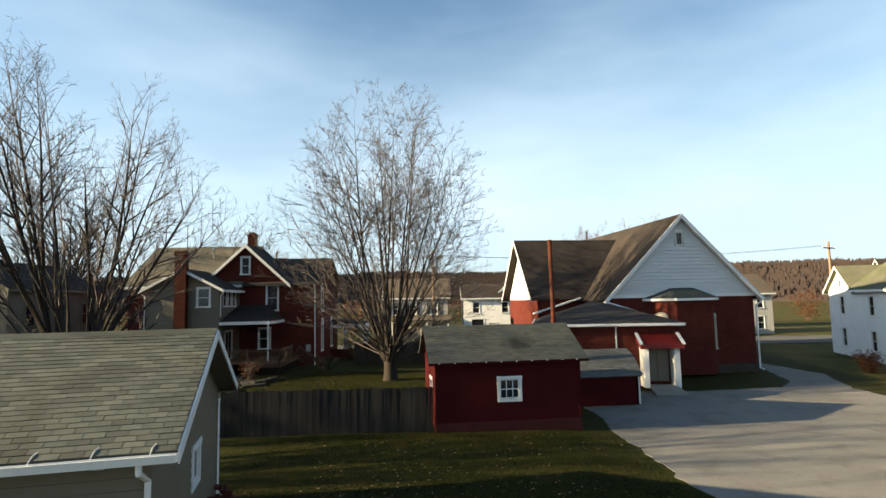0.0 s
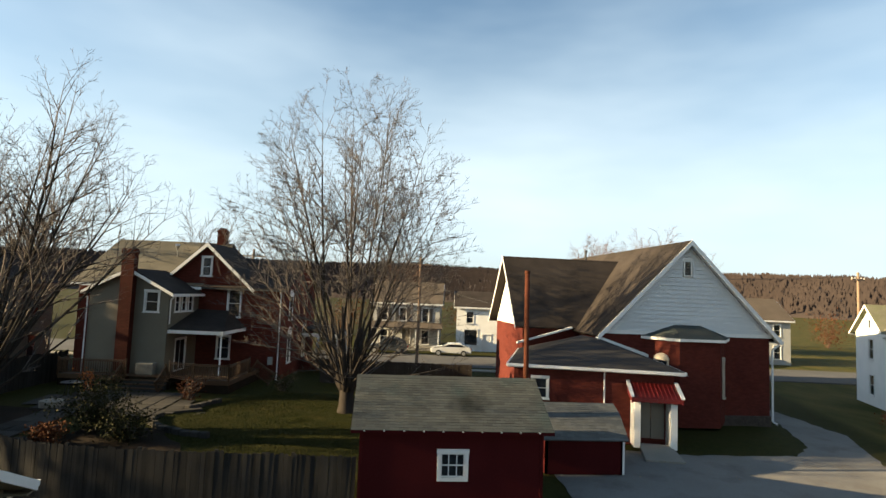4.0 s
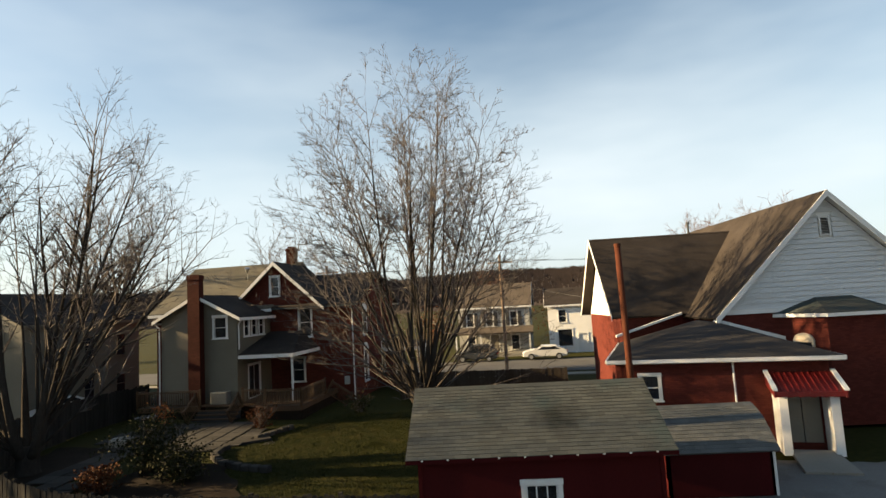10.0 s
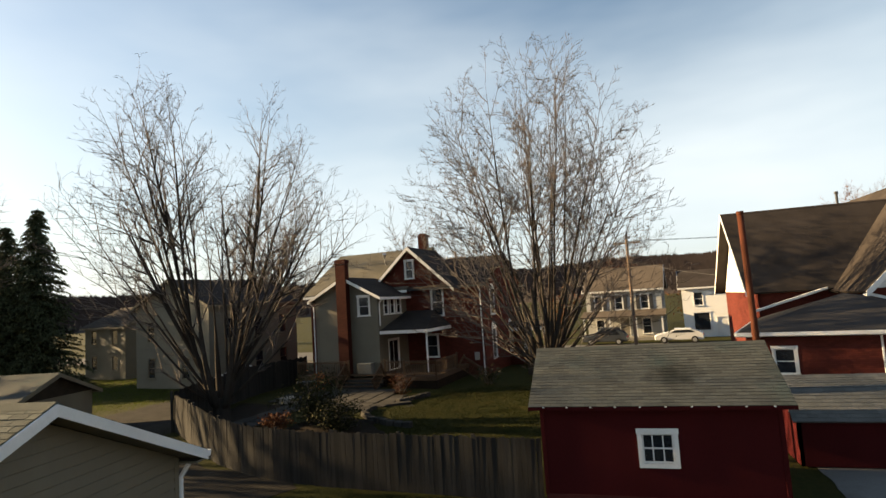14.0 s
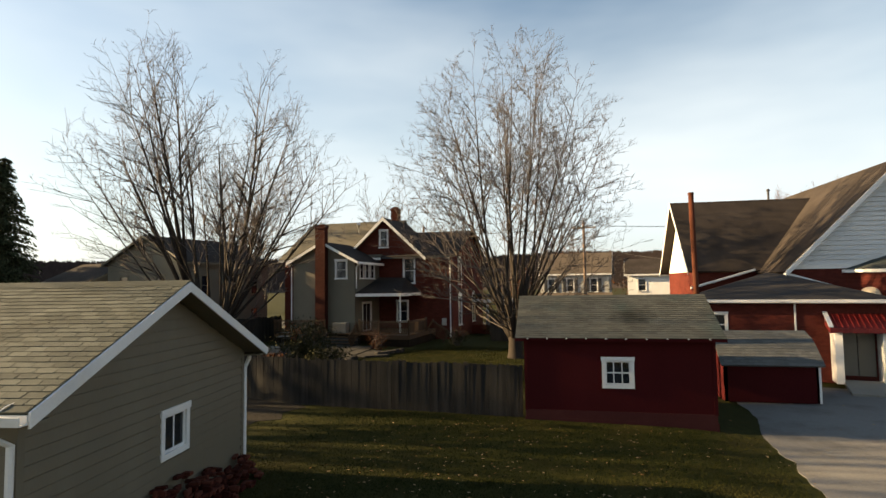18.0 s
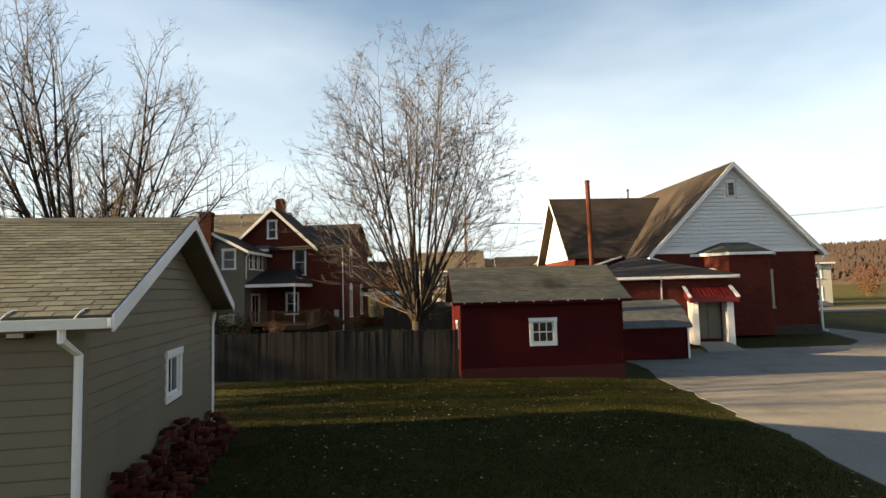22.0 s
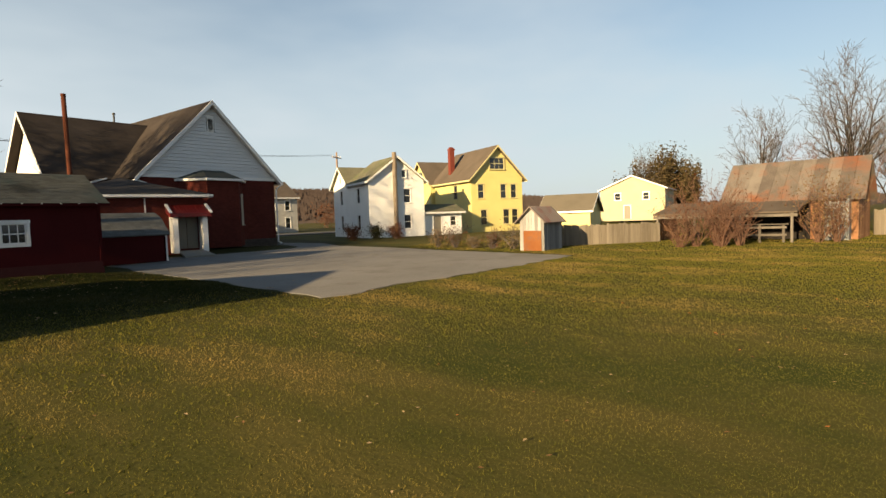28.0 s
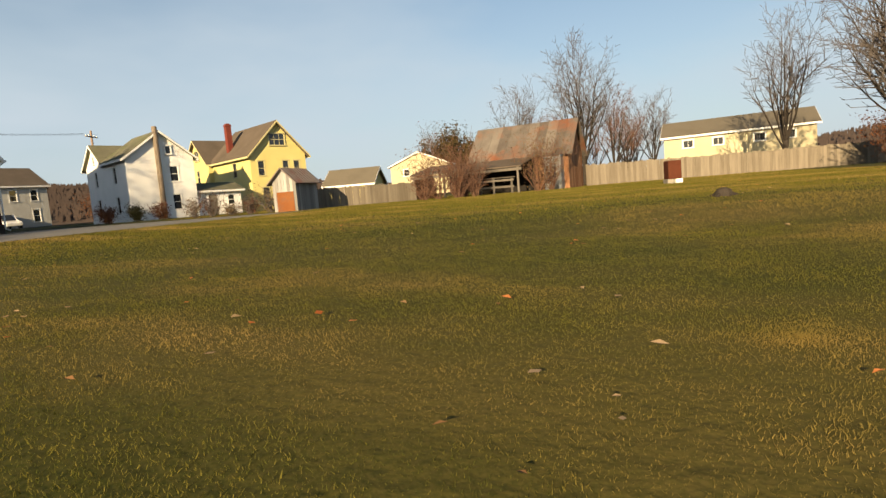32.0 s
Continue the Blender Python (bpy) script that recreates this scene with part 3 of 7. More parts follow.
def house(name, label, m, w, d, eave, ridge, along, wall_mat, roof_mat, wins=(), over=0.35, gable_mat=None, trim=None, base=0.0, thick=0.18, category="house", doors=(), roof_thick=0.14, glass=None):
    """A gabled building: w along x, d along y, front at y 0; the ridge runs along 'x' or 'y'.
    wins: side, u, z, w, h, cols, rows, (shutters) with u from the left as one looks at that side."""
    trim = trim or M_TRIM
    root = thing(name, label, category, m)
    lens = {"f": w, "b": w, "l": d, "r": d}
    for side in "fblr":
        holes = [(q[1], q[2], q[3], q[4]) for q in (*wins, *doors) if q[0] == side and q[2] + q[4] < eave]
        length = lens[side] if side in "fb" else lens[side] - 2 * thick
        off = 0 if side in "fb" else -thick
        holes = [(h[0] + off, *h[1:]) for h in holes]
        mm = SIDES[side](w, d, 0 if side in "fb" else thick, 0)
        part("wall", wall_bm(length, base, eave, thick, holes), wall_mat, root, m=mm)
    gm = gable_mat or wall_mat
    if along == "x":
        for x in (0, w - thick):
            part("gable", prism(bmesh.new(), [(x, 0, eave), (x, d, eave), (x, d / 2, ridge)], (thick, 0, 0)), gm, root)
        s = (ridge - eave) / (d / 2)
        for sg in (0, 1):
            y0, y1 = (-over, d / 2) if not sg else (d + over, d / 2)
            z0 = eave - over * s
            part("roof", slab([(-over, y0, z0 + 0.15), (w + over, y0, z0 + 0.15), (w + over, y1, ridge + 0.15), (-over, y1, ridge + 0.15)], roof_thick), roof_mat, root)
            part("fascia", boxes((-over, w + over, y0 - 0.03 if not sg else y0, y0 if not sg else y0 + 0.03, z0 - 0.06, z0 + 0.13)), trim, root)
            for x in (-over - 0.03, w + over):
                part("bargeboard", prism(bmesh.new(), [(x, y0, z0 - 0.06), (x, y0, z0 + 0.13), (x, y1, ridge + 0.13), (x, y1, ridge - 0.08)], (0.03, 0, 0)), trim, root)
    else:
        for y in (0, d - thick):
            part("gable", prism(bmesh.new(), [(0, y, eave), (w, y, eave), (w / 2, y, ridge)], (0, thick, 0)), gm, root)
        s = (ridge - eave) / (w / 2)
        for sg in (0, 1):
            x0, x1 = (-over, w / 2) if not sg else (w + over, w / 2)
            z0 = eave - over * s
            part("roof", slab([(x0, -over, z0 + 0.15), (x0, d + over, z0 + 0.15), (x1, d + over, ridge + 0.15), (x1, -over, ridge + 0.15)], roof_thick), roof_mat, root)
            part("fascia", boxes((x0 - 0.03 if not sg else x0, x0 if not sg else x0 + 0.03, -over, d + over, z0 - 0.06, z0 + 0.13)), trim, root)
            for y in (-over - 0.03, d + over):
                part("bargeboard", prism(bmesh.new(), [(x0, y, z0 - 0.06), (x0, y, z0 + 0.13), (x1, y, ridge + 0.13), (x1, y, ridge - 0.08)], (0, 0.03, 0)), trim, root)
    for q in wins:
        side, u, z, ww, hh, cols, rows = q[:7]
        proud = Matrix() if z + hh < eave else pose(0, -0.065, 0)
        window(root, SIDES[side](w, d, u, z) @ proud, ww, hh, cols, rows, trim=trim, glass=glass, shutters=len(q) > 7 and q[7])
    for q in doors:
        side, u, z, ww, hh = q[:5]
        dm = SIDES[side](w, d, u, z)
        dr = part("door", boxes((0, ww, 0.04, 0.09, 0, hh), (0.12, ww - 0.12, 0.03, 0.04, 0.2, hh * 0.45), (0.12, ww - 0.12, 0.03, 0.04, hh * 0.55, hh - 0.15)), q[5] if len(q) > 5 else M_DOOR, root, m=dm)
        part("door_casing", boxes((-0.1, 0, -0.03, 0.1, 0, hh), (ww, ww + 0.1, -0.03, 0.1, 0, hh), (-0.12, ww + 0.12, -0.04, 0.1, hh, hh + 0.12)), trim, dr)
    return root


def chimney(parent, x, y, z0, z1, w=0.6, d=0.6, mat=None):
    c = part("chimney", boxes((x - w / 2, x + w / 2, y - d / 2, y + d / 2, z0, z1)), mat or M_CHIM, parent)
    part("chimney_cap", boxes((x - w / 2 - 0.05, x + w / 2 + 0.05, y - d / 2 - 0.05, y + d / 2 + 0.05, z1 - 0.22, z1 - 0.1), (x - w / 2 + 0.1, x + w / 2 - 0.1, y - d / 2 + 0.1, y + d / 2 - 0.1, z1, z1 + 0.12)), mat or M_CHIM, c)
    return c


def gutter_pipe(parent, pts, r=0.045, mat=None, name="downspout"):
    return part(name, tube(bmesh.new(), pts, r, 8), mat or M_TRIM, parent)

# ---- ground ----
LEVELS = [(3.4, -28, -0.72), (-2, -29, -0.78), (-2, -24, -0.62), (9, -27, -0.52), (8, -30, -0.45), (18, -29, -0.44), (-4.8, -14.5, -0.3), (-12, -16, -0.3), (-5.2, -6, -0.12), (-9, 0.6, -0.08), (-4.5, 0.0, -0.05),
          (-0.5, -0.8, -0.1), (3, -1.2, -0.16), (6, -1, -0.26), (-1.4, 14, 0.04), (-7, 15.5, 0.1), (-16, 7.5, 0.3), (-17.5, 15, 0.3), (-13, 18, 0.2), (4, 22, 0.0), (23, 11, -0.3),
          (34, 14, -0.3), (23, -11, -0.38), (38, -24, -0.42), (27, -27, -0.42), (46, -39, -0.45), (-25, 5, 0.0), (48, 8, -0.3)]
LOT = [(7.8, 2.5), (7.2, 0.5), (6.9, -3.1), (6.5, -6.0), (6.7, -7.7), (6.15, -9.8), (5.9, -12.4), (5.6, -14.4), (6.8, -14.6), (8.4, -14.2), (10.0, -14.5), (12.3, -14.5), (14.5, -14.6), (19.7, -14.4), (20.3, -11.0), (21.5, -5.5), (22.8, -1.2), (23.7, 3.5), (24.2, 6.4), (27.2, 12.0), (28.6, 31.5), (25.6, 31.5), (25.4, 15.3), (22.9, 9.7), (20.9, 7.9), (15.6, 7.8), (8.8, 9.4), (7.8, 5.0)]


def lot_distances(x, y):
    """Metres outside the paved yard, for arrays; negative within."""
    x, y = np.asarray(x, float), np.asarray(y, float)
    best, inside = np.full(x.shape, 1e9), np.zeros(x.shape, bool)
    for (ax, ay), (bx, by) in zip(LOT, LOT[1:] + LOT[:1]):
        t = np.clip(((x - ax) * (bx - ax) + (y - ay) * (by - ay)) / ((bx - ax) ** 2 + (by - ay) ** 2), 0, 1)
        best = np.minimum(best, np.hypot(x - ax - t * (bx - ax), y - ay - t * (by - ay)))
        if ay != by:
            inside ^= ((ay > y) != (by > y)) & (x < ax + (y - ay) * (bx - ax) / (by - ay))
    return np.where(inside, -best, best)


def ground_zs(x, y):
    x, y = np.asarray(x, float), np.asarray(y, float)
    sw, sz = np.zeros(x.shape), np.zeros(x.shape)
    for a, b, c in LEVELS:
        w = 1.0 / (((x - a) ** 2 + (y - b) ** 2) + 4.0) ** 1.5
        sw, sz = sw + w, sz + w * c
    z = sz / sw
    far = np.clip((np.hypot(x - 5, y) - 60) / 60, 0, 1)
    z = z * (1 - far) - 0.3 * far
    z = z + (-0.06 - z) * np.clip((y - 27) / 6, 0, 1)
    k = np.clip(1 - lot_distances(x, y) / 2.5, 0, 1)
    return z + (-0.36 - z) * k * k * (3 - 2 * k)


def ground_z(x, y):
    return float(ground_zs(x, y))


def lot_distance(x, y):
    return float(lot_distances(x, y))


def axis(a, b, step):
    inner = list(np.arange(a, b + 1e-6, step))
    out, s = [], step
    while s < 900:
        s *= 1.5
        out.append(s)
    lo, hi = [], []
    p = a
    for s in out:
        p -= s
        lo.append(p)
    p = b
    for s in out:
        p += s
        hi.append(p)
    return lo[::-1] + inner + hi


gx, gy = axis(-30, 60, 0.75), axis(-44, 52, 0.75)
mx, my = np.meshgrid(gx, gy)
mz, md = ground_zs(mx, my), lot_distances(mx, my)
gverts = [(x, y, z + (0.005 * noise.noise((x * 0.9, y * 0.9, 0)) if d > 0.6 else 0)) for x, y, z, d in zip(mx.ravel(), my.ravel(), mz.ravel(), md.ravel())]
nx = len(gx)
gfaces = [(j * nx + i, j * nx + i + 1, (j + 1) * nx + i + 1, (j + 1) * nx + i) for j in range(len(gy) - 1) for i in range(nx - 1)]
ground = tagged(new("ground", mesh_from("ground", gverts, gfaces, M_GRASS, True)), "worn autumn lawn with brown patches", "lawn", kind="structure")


def ragged(poly, step=0.5, amount=0.12, seed=3):
    pts = []
    for (ax, ay), (bx, by) in zip(poly, poly[1:] + poly[:1]):
        n = max(1, int(math.hypot(bx - ax, by - ay) / step))
        for i in range(n):
            x, y = ax + (bx - ax) * i / n, ay + (by - ay) * i / n
            pts.append((x + amount * 2 * noise.noise((x * 1.3, y * 1.3, seed)), y + amount * 2 * noise.noise((x * 1.3, y * 1.3, seed + 9))))
    return pts


def sheet(name, poly, mat, lift, label, category, step=0.5, amount=0.12, level=None):
    bm = bmesh.new()
    top = [bm.verts.new((x, y, (ground_z(x, y) if level is None else level) + lift)) for x, y in ragged(poly, step, amount)]
    bm.faces.new(top)
    bmesh.ops.triangulate(bm, faces=bm.faces)
    low = bmesh.ops.extrude_face_region(bm, geom=list(bm.faces))
    for v in low["geom"]:
        if isinstance(v, bmesh.types.BMVert):
            v.co.z -= 0.04 if lift < 0.02 else 0.12
    return tagged(part(name, bm, mat), label, category, kind="structure")


sheet("pavement", LOT, M_LOT, 0.016, "pale worn concrete parking yard", "pavement", 0.4, 0.14, -0.36)
ROAD_N, ROAD_S = lambda x: 45.5 - 0.12 * x, lambda x: 35.8 - 0.12 * x
sheet("road", [(-140, ROAD_S(-140)), (140, ROAD_S(140)), (140, ROAD_N(140)), (-140, ROAD_N(-140))], M_ROAD, 0.03, "grey asphalt village street", "road", 8, 0.05, -0.06)
sheet("sidewalk", [(-60, ROAD_S(-60) - 2.6), (24.8, ROAD_S(24.8) - 2.6), (24.8, ROAD_S(24.8) - 1.3), (-60, ROAD_S(-60) - 1.3)], M_CONC, 0.06, "pale concrete sidewalk along the street", "sidewalk", 6, 0.02, -0.06)

# wooded hills on the horizon
def hill(name, r, az0, az1, heights, seed, label):
    """A far ridge round the place: heights by even steps of azimuth."""
    n, rows = 260, 12
    verts, faces = [], []
    for i in range(n + 1):
        u = i / n
        a = radians(az0 + (az1 - az0) * u)
        k = u * (len(heights) - 1)
        j = min(int(k), len(heights) - 2)
        f = k - j
        f = f * f * (3 - 2 * f)
        h = heights[j] * (1 - f) + heights[j + 1] * f
        for q in range(rows + 1):
            v = q / rows
            rr = r + 260 * v
            z = -2 + (h + 2) * math.sin(v * math.pi / 2) ** 0.8
            z += (1.0 + 1.6 * v) * noise.noise((math.sin(a) * rr * 0.09, math.cos(a) * rr * 0.09, seed)) + 1.3 * v * noise.noise((math.sin(a) * rr * 0.35, math.cos(a) * rr * 0.35, seed + 4))
            verts.append((math.sin(a) * rr, math.cos(a) * rr, z))
    for i in range(n):
        for q in range(rows):
            b = i * (rows + 1) + q
            faces.append((b, b + 1, b + rows + 2, b + rows + 1))
    return tagged(new(name, mesh_from(name, verts, faces, M_HILL)), label, "hill", kind="structure")


hill("backdrop_hill", 420, -75, 78, [30, 30, 29, 28, 30, 32, 33, 33, 37, 34, 34, 36, 35, 31, 22, 11, 7], 3, "brown leafless wooded hills on the horizon")
hill("backdrop_ridge", 620, 70, 150, [6, 6, 8, 14, 34, 54, 64, 62, 58], 8, "grey-brown wooded ridge far off")


def forest(n, r0, r1, az0, az1, seed):
    """Bare woods on the hillsides: upright slivers, too far to tell apart."""
    g = np.random.default_rng(seed)
    a, r = np.radians(g.uniform(az0, az1, n)), g.uniform(r0, r1, n)
    verts, faces = [], []
    dep = bpy.context.evaluated_depsgraph_get()
    for t, q in zip(a, r):
        x, y = math.sin(t) * q, math.cos(t) * q
        hit, place, *_ = scene.ray_cast(dep, (x, y, 400), (0, 0, -1))
        if not hit or place.z < 1.0:
            continue
        h, w = g.uniform(3, 7), g.uniform(0.4, 1.1)
        k = len(verts)
        c, d = math.cos(t), -math.sin(t)
        lean = g.uniform(-0.8, 0.8)
        verts += [(x - c * w * 0.7, y - d * w * 0.7, place.z - 1), (x + c * w * 0.7, y + d * w * 0.7, place.z - 1), (x + c * (w + lean), y + d * (w + lean), place.z + h * 0.6), (x + c * lean, y + d * lean, place.z + h), (x - c * (w - lean), y - d * (w - lean), place.z + h * 0.55)]
        faces.append((k, k + 1, k + 2, k + 3, k + 4))
    return tagged(new("far_woods", mesh_from("far_woods", verts, faces, M_FOREST)), "leafless brown woods on the far hills", "woods", kind="stuff")


forest(30000, 425, 690, -72, 76, 4)
forest(7000, 625, 880, 72, 148, 5)


# ---- pieces: shingles, boards, planks ----
def shingled(parent, a, b, c, d, mat, mat_piece, name="shingle", course=0.14, tab=0.32, parts=300, seed=1, near=None):
    """Courses of shingle tabs on a roof plane a-b (eave), d-c (ridge); the first ones are parts, the rest one joined mesh."""
    rng = random.Random(seed)
    a, b, c, d = map(Vector, (a, b, c, d))
    up, along = (d - a), (b - a)
    nrm = along.cross(up).normalized()
    if nrm.z < 0:
        nrm = -nrm
    L, S = along.length, up.length
    ux, uy = along / L, up / S
    cells = []
    for r in range(int(S / course)):
        x = -tab * (r % 2) * 0.5
        while x < L:
            cells.append((max(0, x), min(L, x + tab), r * course, rng.uniform(0, 0.004), rng.uniform(-0.006, 0.006)))
            x += tab
    if near:
        cells.sort(key=near)
    quads = lambda x0, x1, y0, lift, jog: [a + ux * (x0 + 0.007) + uy * (y0 + jog) + nrm * (0.012 + lift), a + ux * (x1 - 0.007) + uy * (y0 + jog) + nrm * (0.012 + lift),
                                           a + ux * (x1 - 0.007) + uy * min(S, y0 + course + 0.02) + nrm * 0.003, a + ux * (x0 + 0.007) + uy * min(S, y0 + course + 0.02) + nrm * 0.003]
    full = None
    verts, faces, k = [], [], 0
    for x0, x1, y0, lift, jog in cells:
        q = quads(x0, x1, y0, lift, jog)
        if k < parts and x1 - x0 > tab * 0.98:
            if full is None:
                full = bpy.data.meshes.new(name)
                loc = [p - q[0] for p in q]
                vs = loc + [p - nrm * 0.012 for p in loc[:2]]
                full.from_pydata([tuple(p) for p in vs], [], [(0, 1, 2, 3), (4, 5, 1, 0), (4, 0, 3), (5, 2, 1)])
                full.materials.append(mat_piece)
            ob = new(name, full)
            ob.parent = parent
            ob.location = q[0]
            k += 1
        else:
            n = len(verts)
            verts += q + [q[0] - nrm * 0.012, q[1] - nrm * 0.012]
            faces += [(n, n + 1, n + 2, n + 3), (n + 4, n + 5, n + 1, n)]
    if verts:
        tagged(part("shingle_field", mesh_from("shingle_field", verts, faces, mat), None, parent), kind="stuff")


def lap_boards(parent, length, z0, z1, pitch, mat, m, holes=(), top=None, name="siding_board", proud=0.028):
    """Lap siding on a wall that faces -y: one board a course, cut round openings; top(z) gives the run under a gable."""
    z = z0
    run = top or (lambda q: (0.0, length))
    while z < z1 - 0.03:
        h = min(pitch, z1 - z)
        (a0, a1), (b0, b1) = run(z), run(z + h)
        if b1 < b0:
            b0 = b1 = (b0 + b1) / 2
        if a1 - a0 > 0.1:
            spans = [(a0, a1, b0, b1)]
            for hx, hz, hw, hh in holes:
                if hz < z + h * 0.8 and hz + hh > z + h * 0.2:
                    spans = [q for p in spans for q in ((p[0], min(p[1], hx), p[2], min(p[3], hx)), (max(p[0], hx + hw), p[1], max(p[2], hx + hw), p[3])) if q[1] - q[0] > 0.03]
            for p0, p1, q0, q1 in spans:
                bm = bmesh.new()
                ring = [[bm.verts.new(c) for c in ((e, -0.002, z), (e, -proud, z), (g, -0.014, z + h - 0.014), (g, -0.002, z + h - 0.014))] for e, g in ((p0, q0), (p1, q1))]
                for k in range(4):
                    bm.faces.new((ring[0][k], ring[1][k], ring[1][(k + 1) % 4], ring[0][(k + 1) % 4]))
                bm.faces.new(ring[0])
                bm.faces.new(ring[1][::-1])
                bmesh.ops.recalc_face_normals(bm, faces=bm.faces)
                part(name, bm, mat, parent, m=m)
        z += pitch


def plank_fence(name, label, pts, height, mat, width=0.14, gap=0.002, thick=0.022, seed=1, dog_ear=True, slump=0.05, group=""):
    """A board fence along a line of points, boards of uneven height, with rails and posts behind."""
    rng = random.Random(seed)
    root = thing(name, label, "fence", group=group)
    meshes = []
    for k in range(6):
        h = height + rng.uniform(-slump, slump)
        w = width - rng.uniform(0, 0.004)
        meshes.append(mesh_of("plank", prism(bmesh.new(), [(0, 0, 0), (w, 0, 0), (w, 0, h - 0.04), (w - 0.03, 0, h), (0.03, 0, h), (0, 0, h - 0.04)], (0, thick, 0)), mat))
    run = 0.0
    for (ax, ay), (bx, by) in zip(pts, pts[1:]):
        L = math.hypot(bx - ax, by - ay)
        ang = math.degrees(math.atan2(by - ay, bx - ax))
        n = max(1, round(L / (width + gap)))
        for i in range(n):
            x, y = ax + (bx - ax) * i / n, ay + (by - ay) * i / n
            ob = part("plank", meshes[rng.randrange(6)], None, root)
            ob.matrix_basis = pose(x, y, ground_z(x, y) + rng.uniform(-0.03, 0.02), rng.uniform(-0.5, 0.5), rng.uniform(-0.35, 0.35), ang)
        z0, z1 = ground_z(ax, ay), ground_z(bx, by)
        for zz in (0.35, height * 0.8):
            dx, dy = -(by - ay) / L * 0.03, (bx - ax) / L * 0.03
            part("rail", prism(bmesh.new(), [(ax + dx, ay + dy, z0 + zz), (ax + 2 * dx, ay + 2 * dy, z0 + zz), (ax + 2 * dx, ay + 2 * dy, z0 + zz + 0.09), (ax + dx, ay + dy, z0 + zz + 0.09)], (bx - ax, by - ay, z1 - z0)), mat, root)
        for i in range(int(L / 2.4) + 1):
            x, y = ax + (bx - ax) * min(1, i * 2.4 / L), ay + (by - ay) * min(1, i * 2.4 / L)
            part("post", shared(("post", round(height, 2), mat.name), lambda: mesh_of("post", boxes((-0.05, 0.05, 0.07, 0.17, -0.1, height + 0.03)), mat)), None, root, m=pose(x, y, ground_z(x, y), 0, 0, ang))
    return root


# ---- red shed ----
def red_shed():
    root = thing("garden_shed", "dark red wooden shed with a grey shingle roof", "shed")
    W, D, E, R = 5.9, 4.5, 2.62, 3.78
    hole = [(2.58, 1.07, 0.78, 0.76)]
    part("wall", wall_bm(W, -0.05, E, 0.12, hole), M_RED, root)
    part("wall", wall_bm(W, -0.05, E, 0.12), M_RED, root, m=pose(W, D, 0, 0, 0, 180))
    part("wall", wall_bm(D - 0.24, -0.05, E, 0.12, [(2.4, 0.9, 0.75, 0.85)]), M_RED, root, m=pose(0, D - 0.12, 0, 0, 0, -90))
    part("wall", wall_bm(D - 0.24, -0.05, E, 0.12), M_RED, root, m=pose(W, 0.12, 0, 0, 0, 90))
    for x in (0, W - 0.12):
        part("gable", prism(bmesh.new(), [(x, 0, E), (x, D, E), (x, D / 2, R)], (0.12, 0, 0)), M_RED, root)
    part("foundation", boxes((-0.03, W + 0.03, -0.03, D, -0.5, -0.05)), M_REDLOW, root)
    part("base_board", boxes((0, W, -0.022, -0.003, -0.05, 0.22)), M_REDLOW, root, "faded pinkish red base board")
    window(root, pose(2.58, 0, 1.07), 0.78, 0.76, 3, 2, 0.11, sill=False)
    window(root, pose(0, D - 2.52, 0.9, 0, 0, -90), 0.75, 0.85, 1, 1, 0.1, sill=False)
    s = (R - E) / (D / 2)
    x0, x1 = -0.29, 6.2
    for sg in (0, 1):
        y0 = -0.27 if not sg else D + 0.27
        z0 = E - 0.27 * s
        part("roof", slab([(x0, y0, z0 + 0.1), (x1, y0, z0 + 0.1), (x1, D / 2, R + 0.1), (x0, D / 2, R + 0.1)], 0.09), M_GREYROOF, root)
    z0 = E - 0.27 * s + 0.1
    shingled(root, (x0, -0.29, z0), (x1, -0.29, z0), (x1, D / 2, R + 0.105), (x0, D / 2, R + 0.105), M_GREYROOF, M_GREYROOF_P, course=0.135, tab=0.3, parts=290, seed=4)
    part("ridge_cap", prism(bmesh.new(), [(x0, D / 2 - 0.14, R + 0.05), (x0, D / 2, R + 0.135), (x0, D / 2 + 0.14, R + 0.05)], (x1 - x0, 0, 0)), M_GREYROOF, root)
    part("fascia", boxes((x0, x1, -0.285, -0.265, z0 - 0.1, z0 - 0.01)), M_RED, root)
    for x in (x0, x1 - 0.02):
        part("bargeboard", prism(bmesh.new(), [(x, -0.27, z0 - 0.12), (x, -0.27, z0), (x, D / 2, R + 0.1), (x, D / 2, R - 0.03)], (0.02, 0, 0)), M_RED, root)
    part("tail_joint", boxes(*[(x, x + 0.05, -0.30, -0.27, z0 - 0.03, z0 + 0.0) for x in np.arange(0.1, 6.0, 0.62)]), M_TRIM, root)
    for x in (-0.02, W - 0.08):
        part("corner_board", boxes((x, x + 0.1, -0.024, -0.002, 0.2, E - 0.05)), M_RED, root)


red_shed()


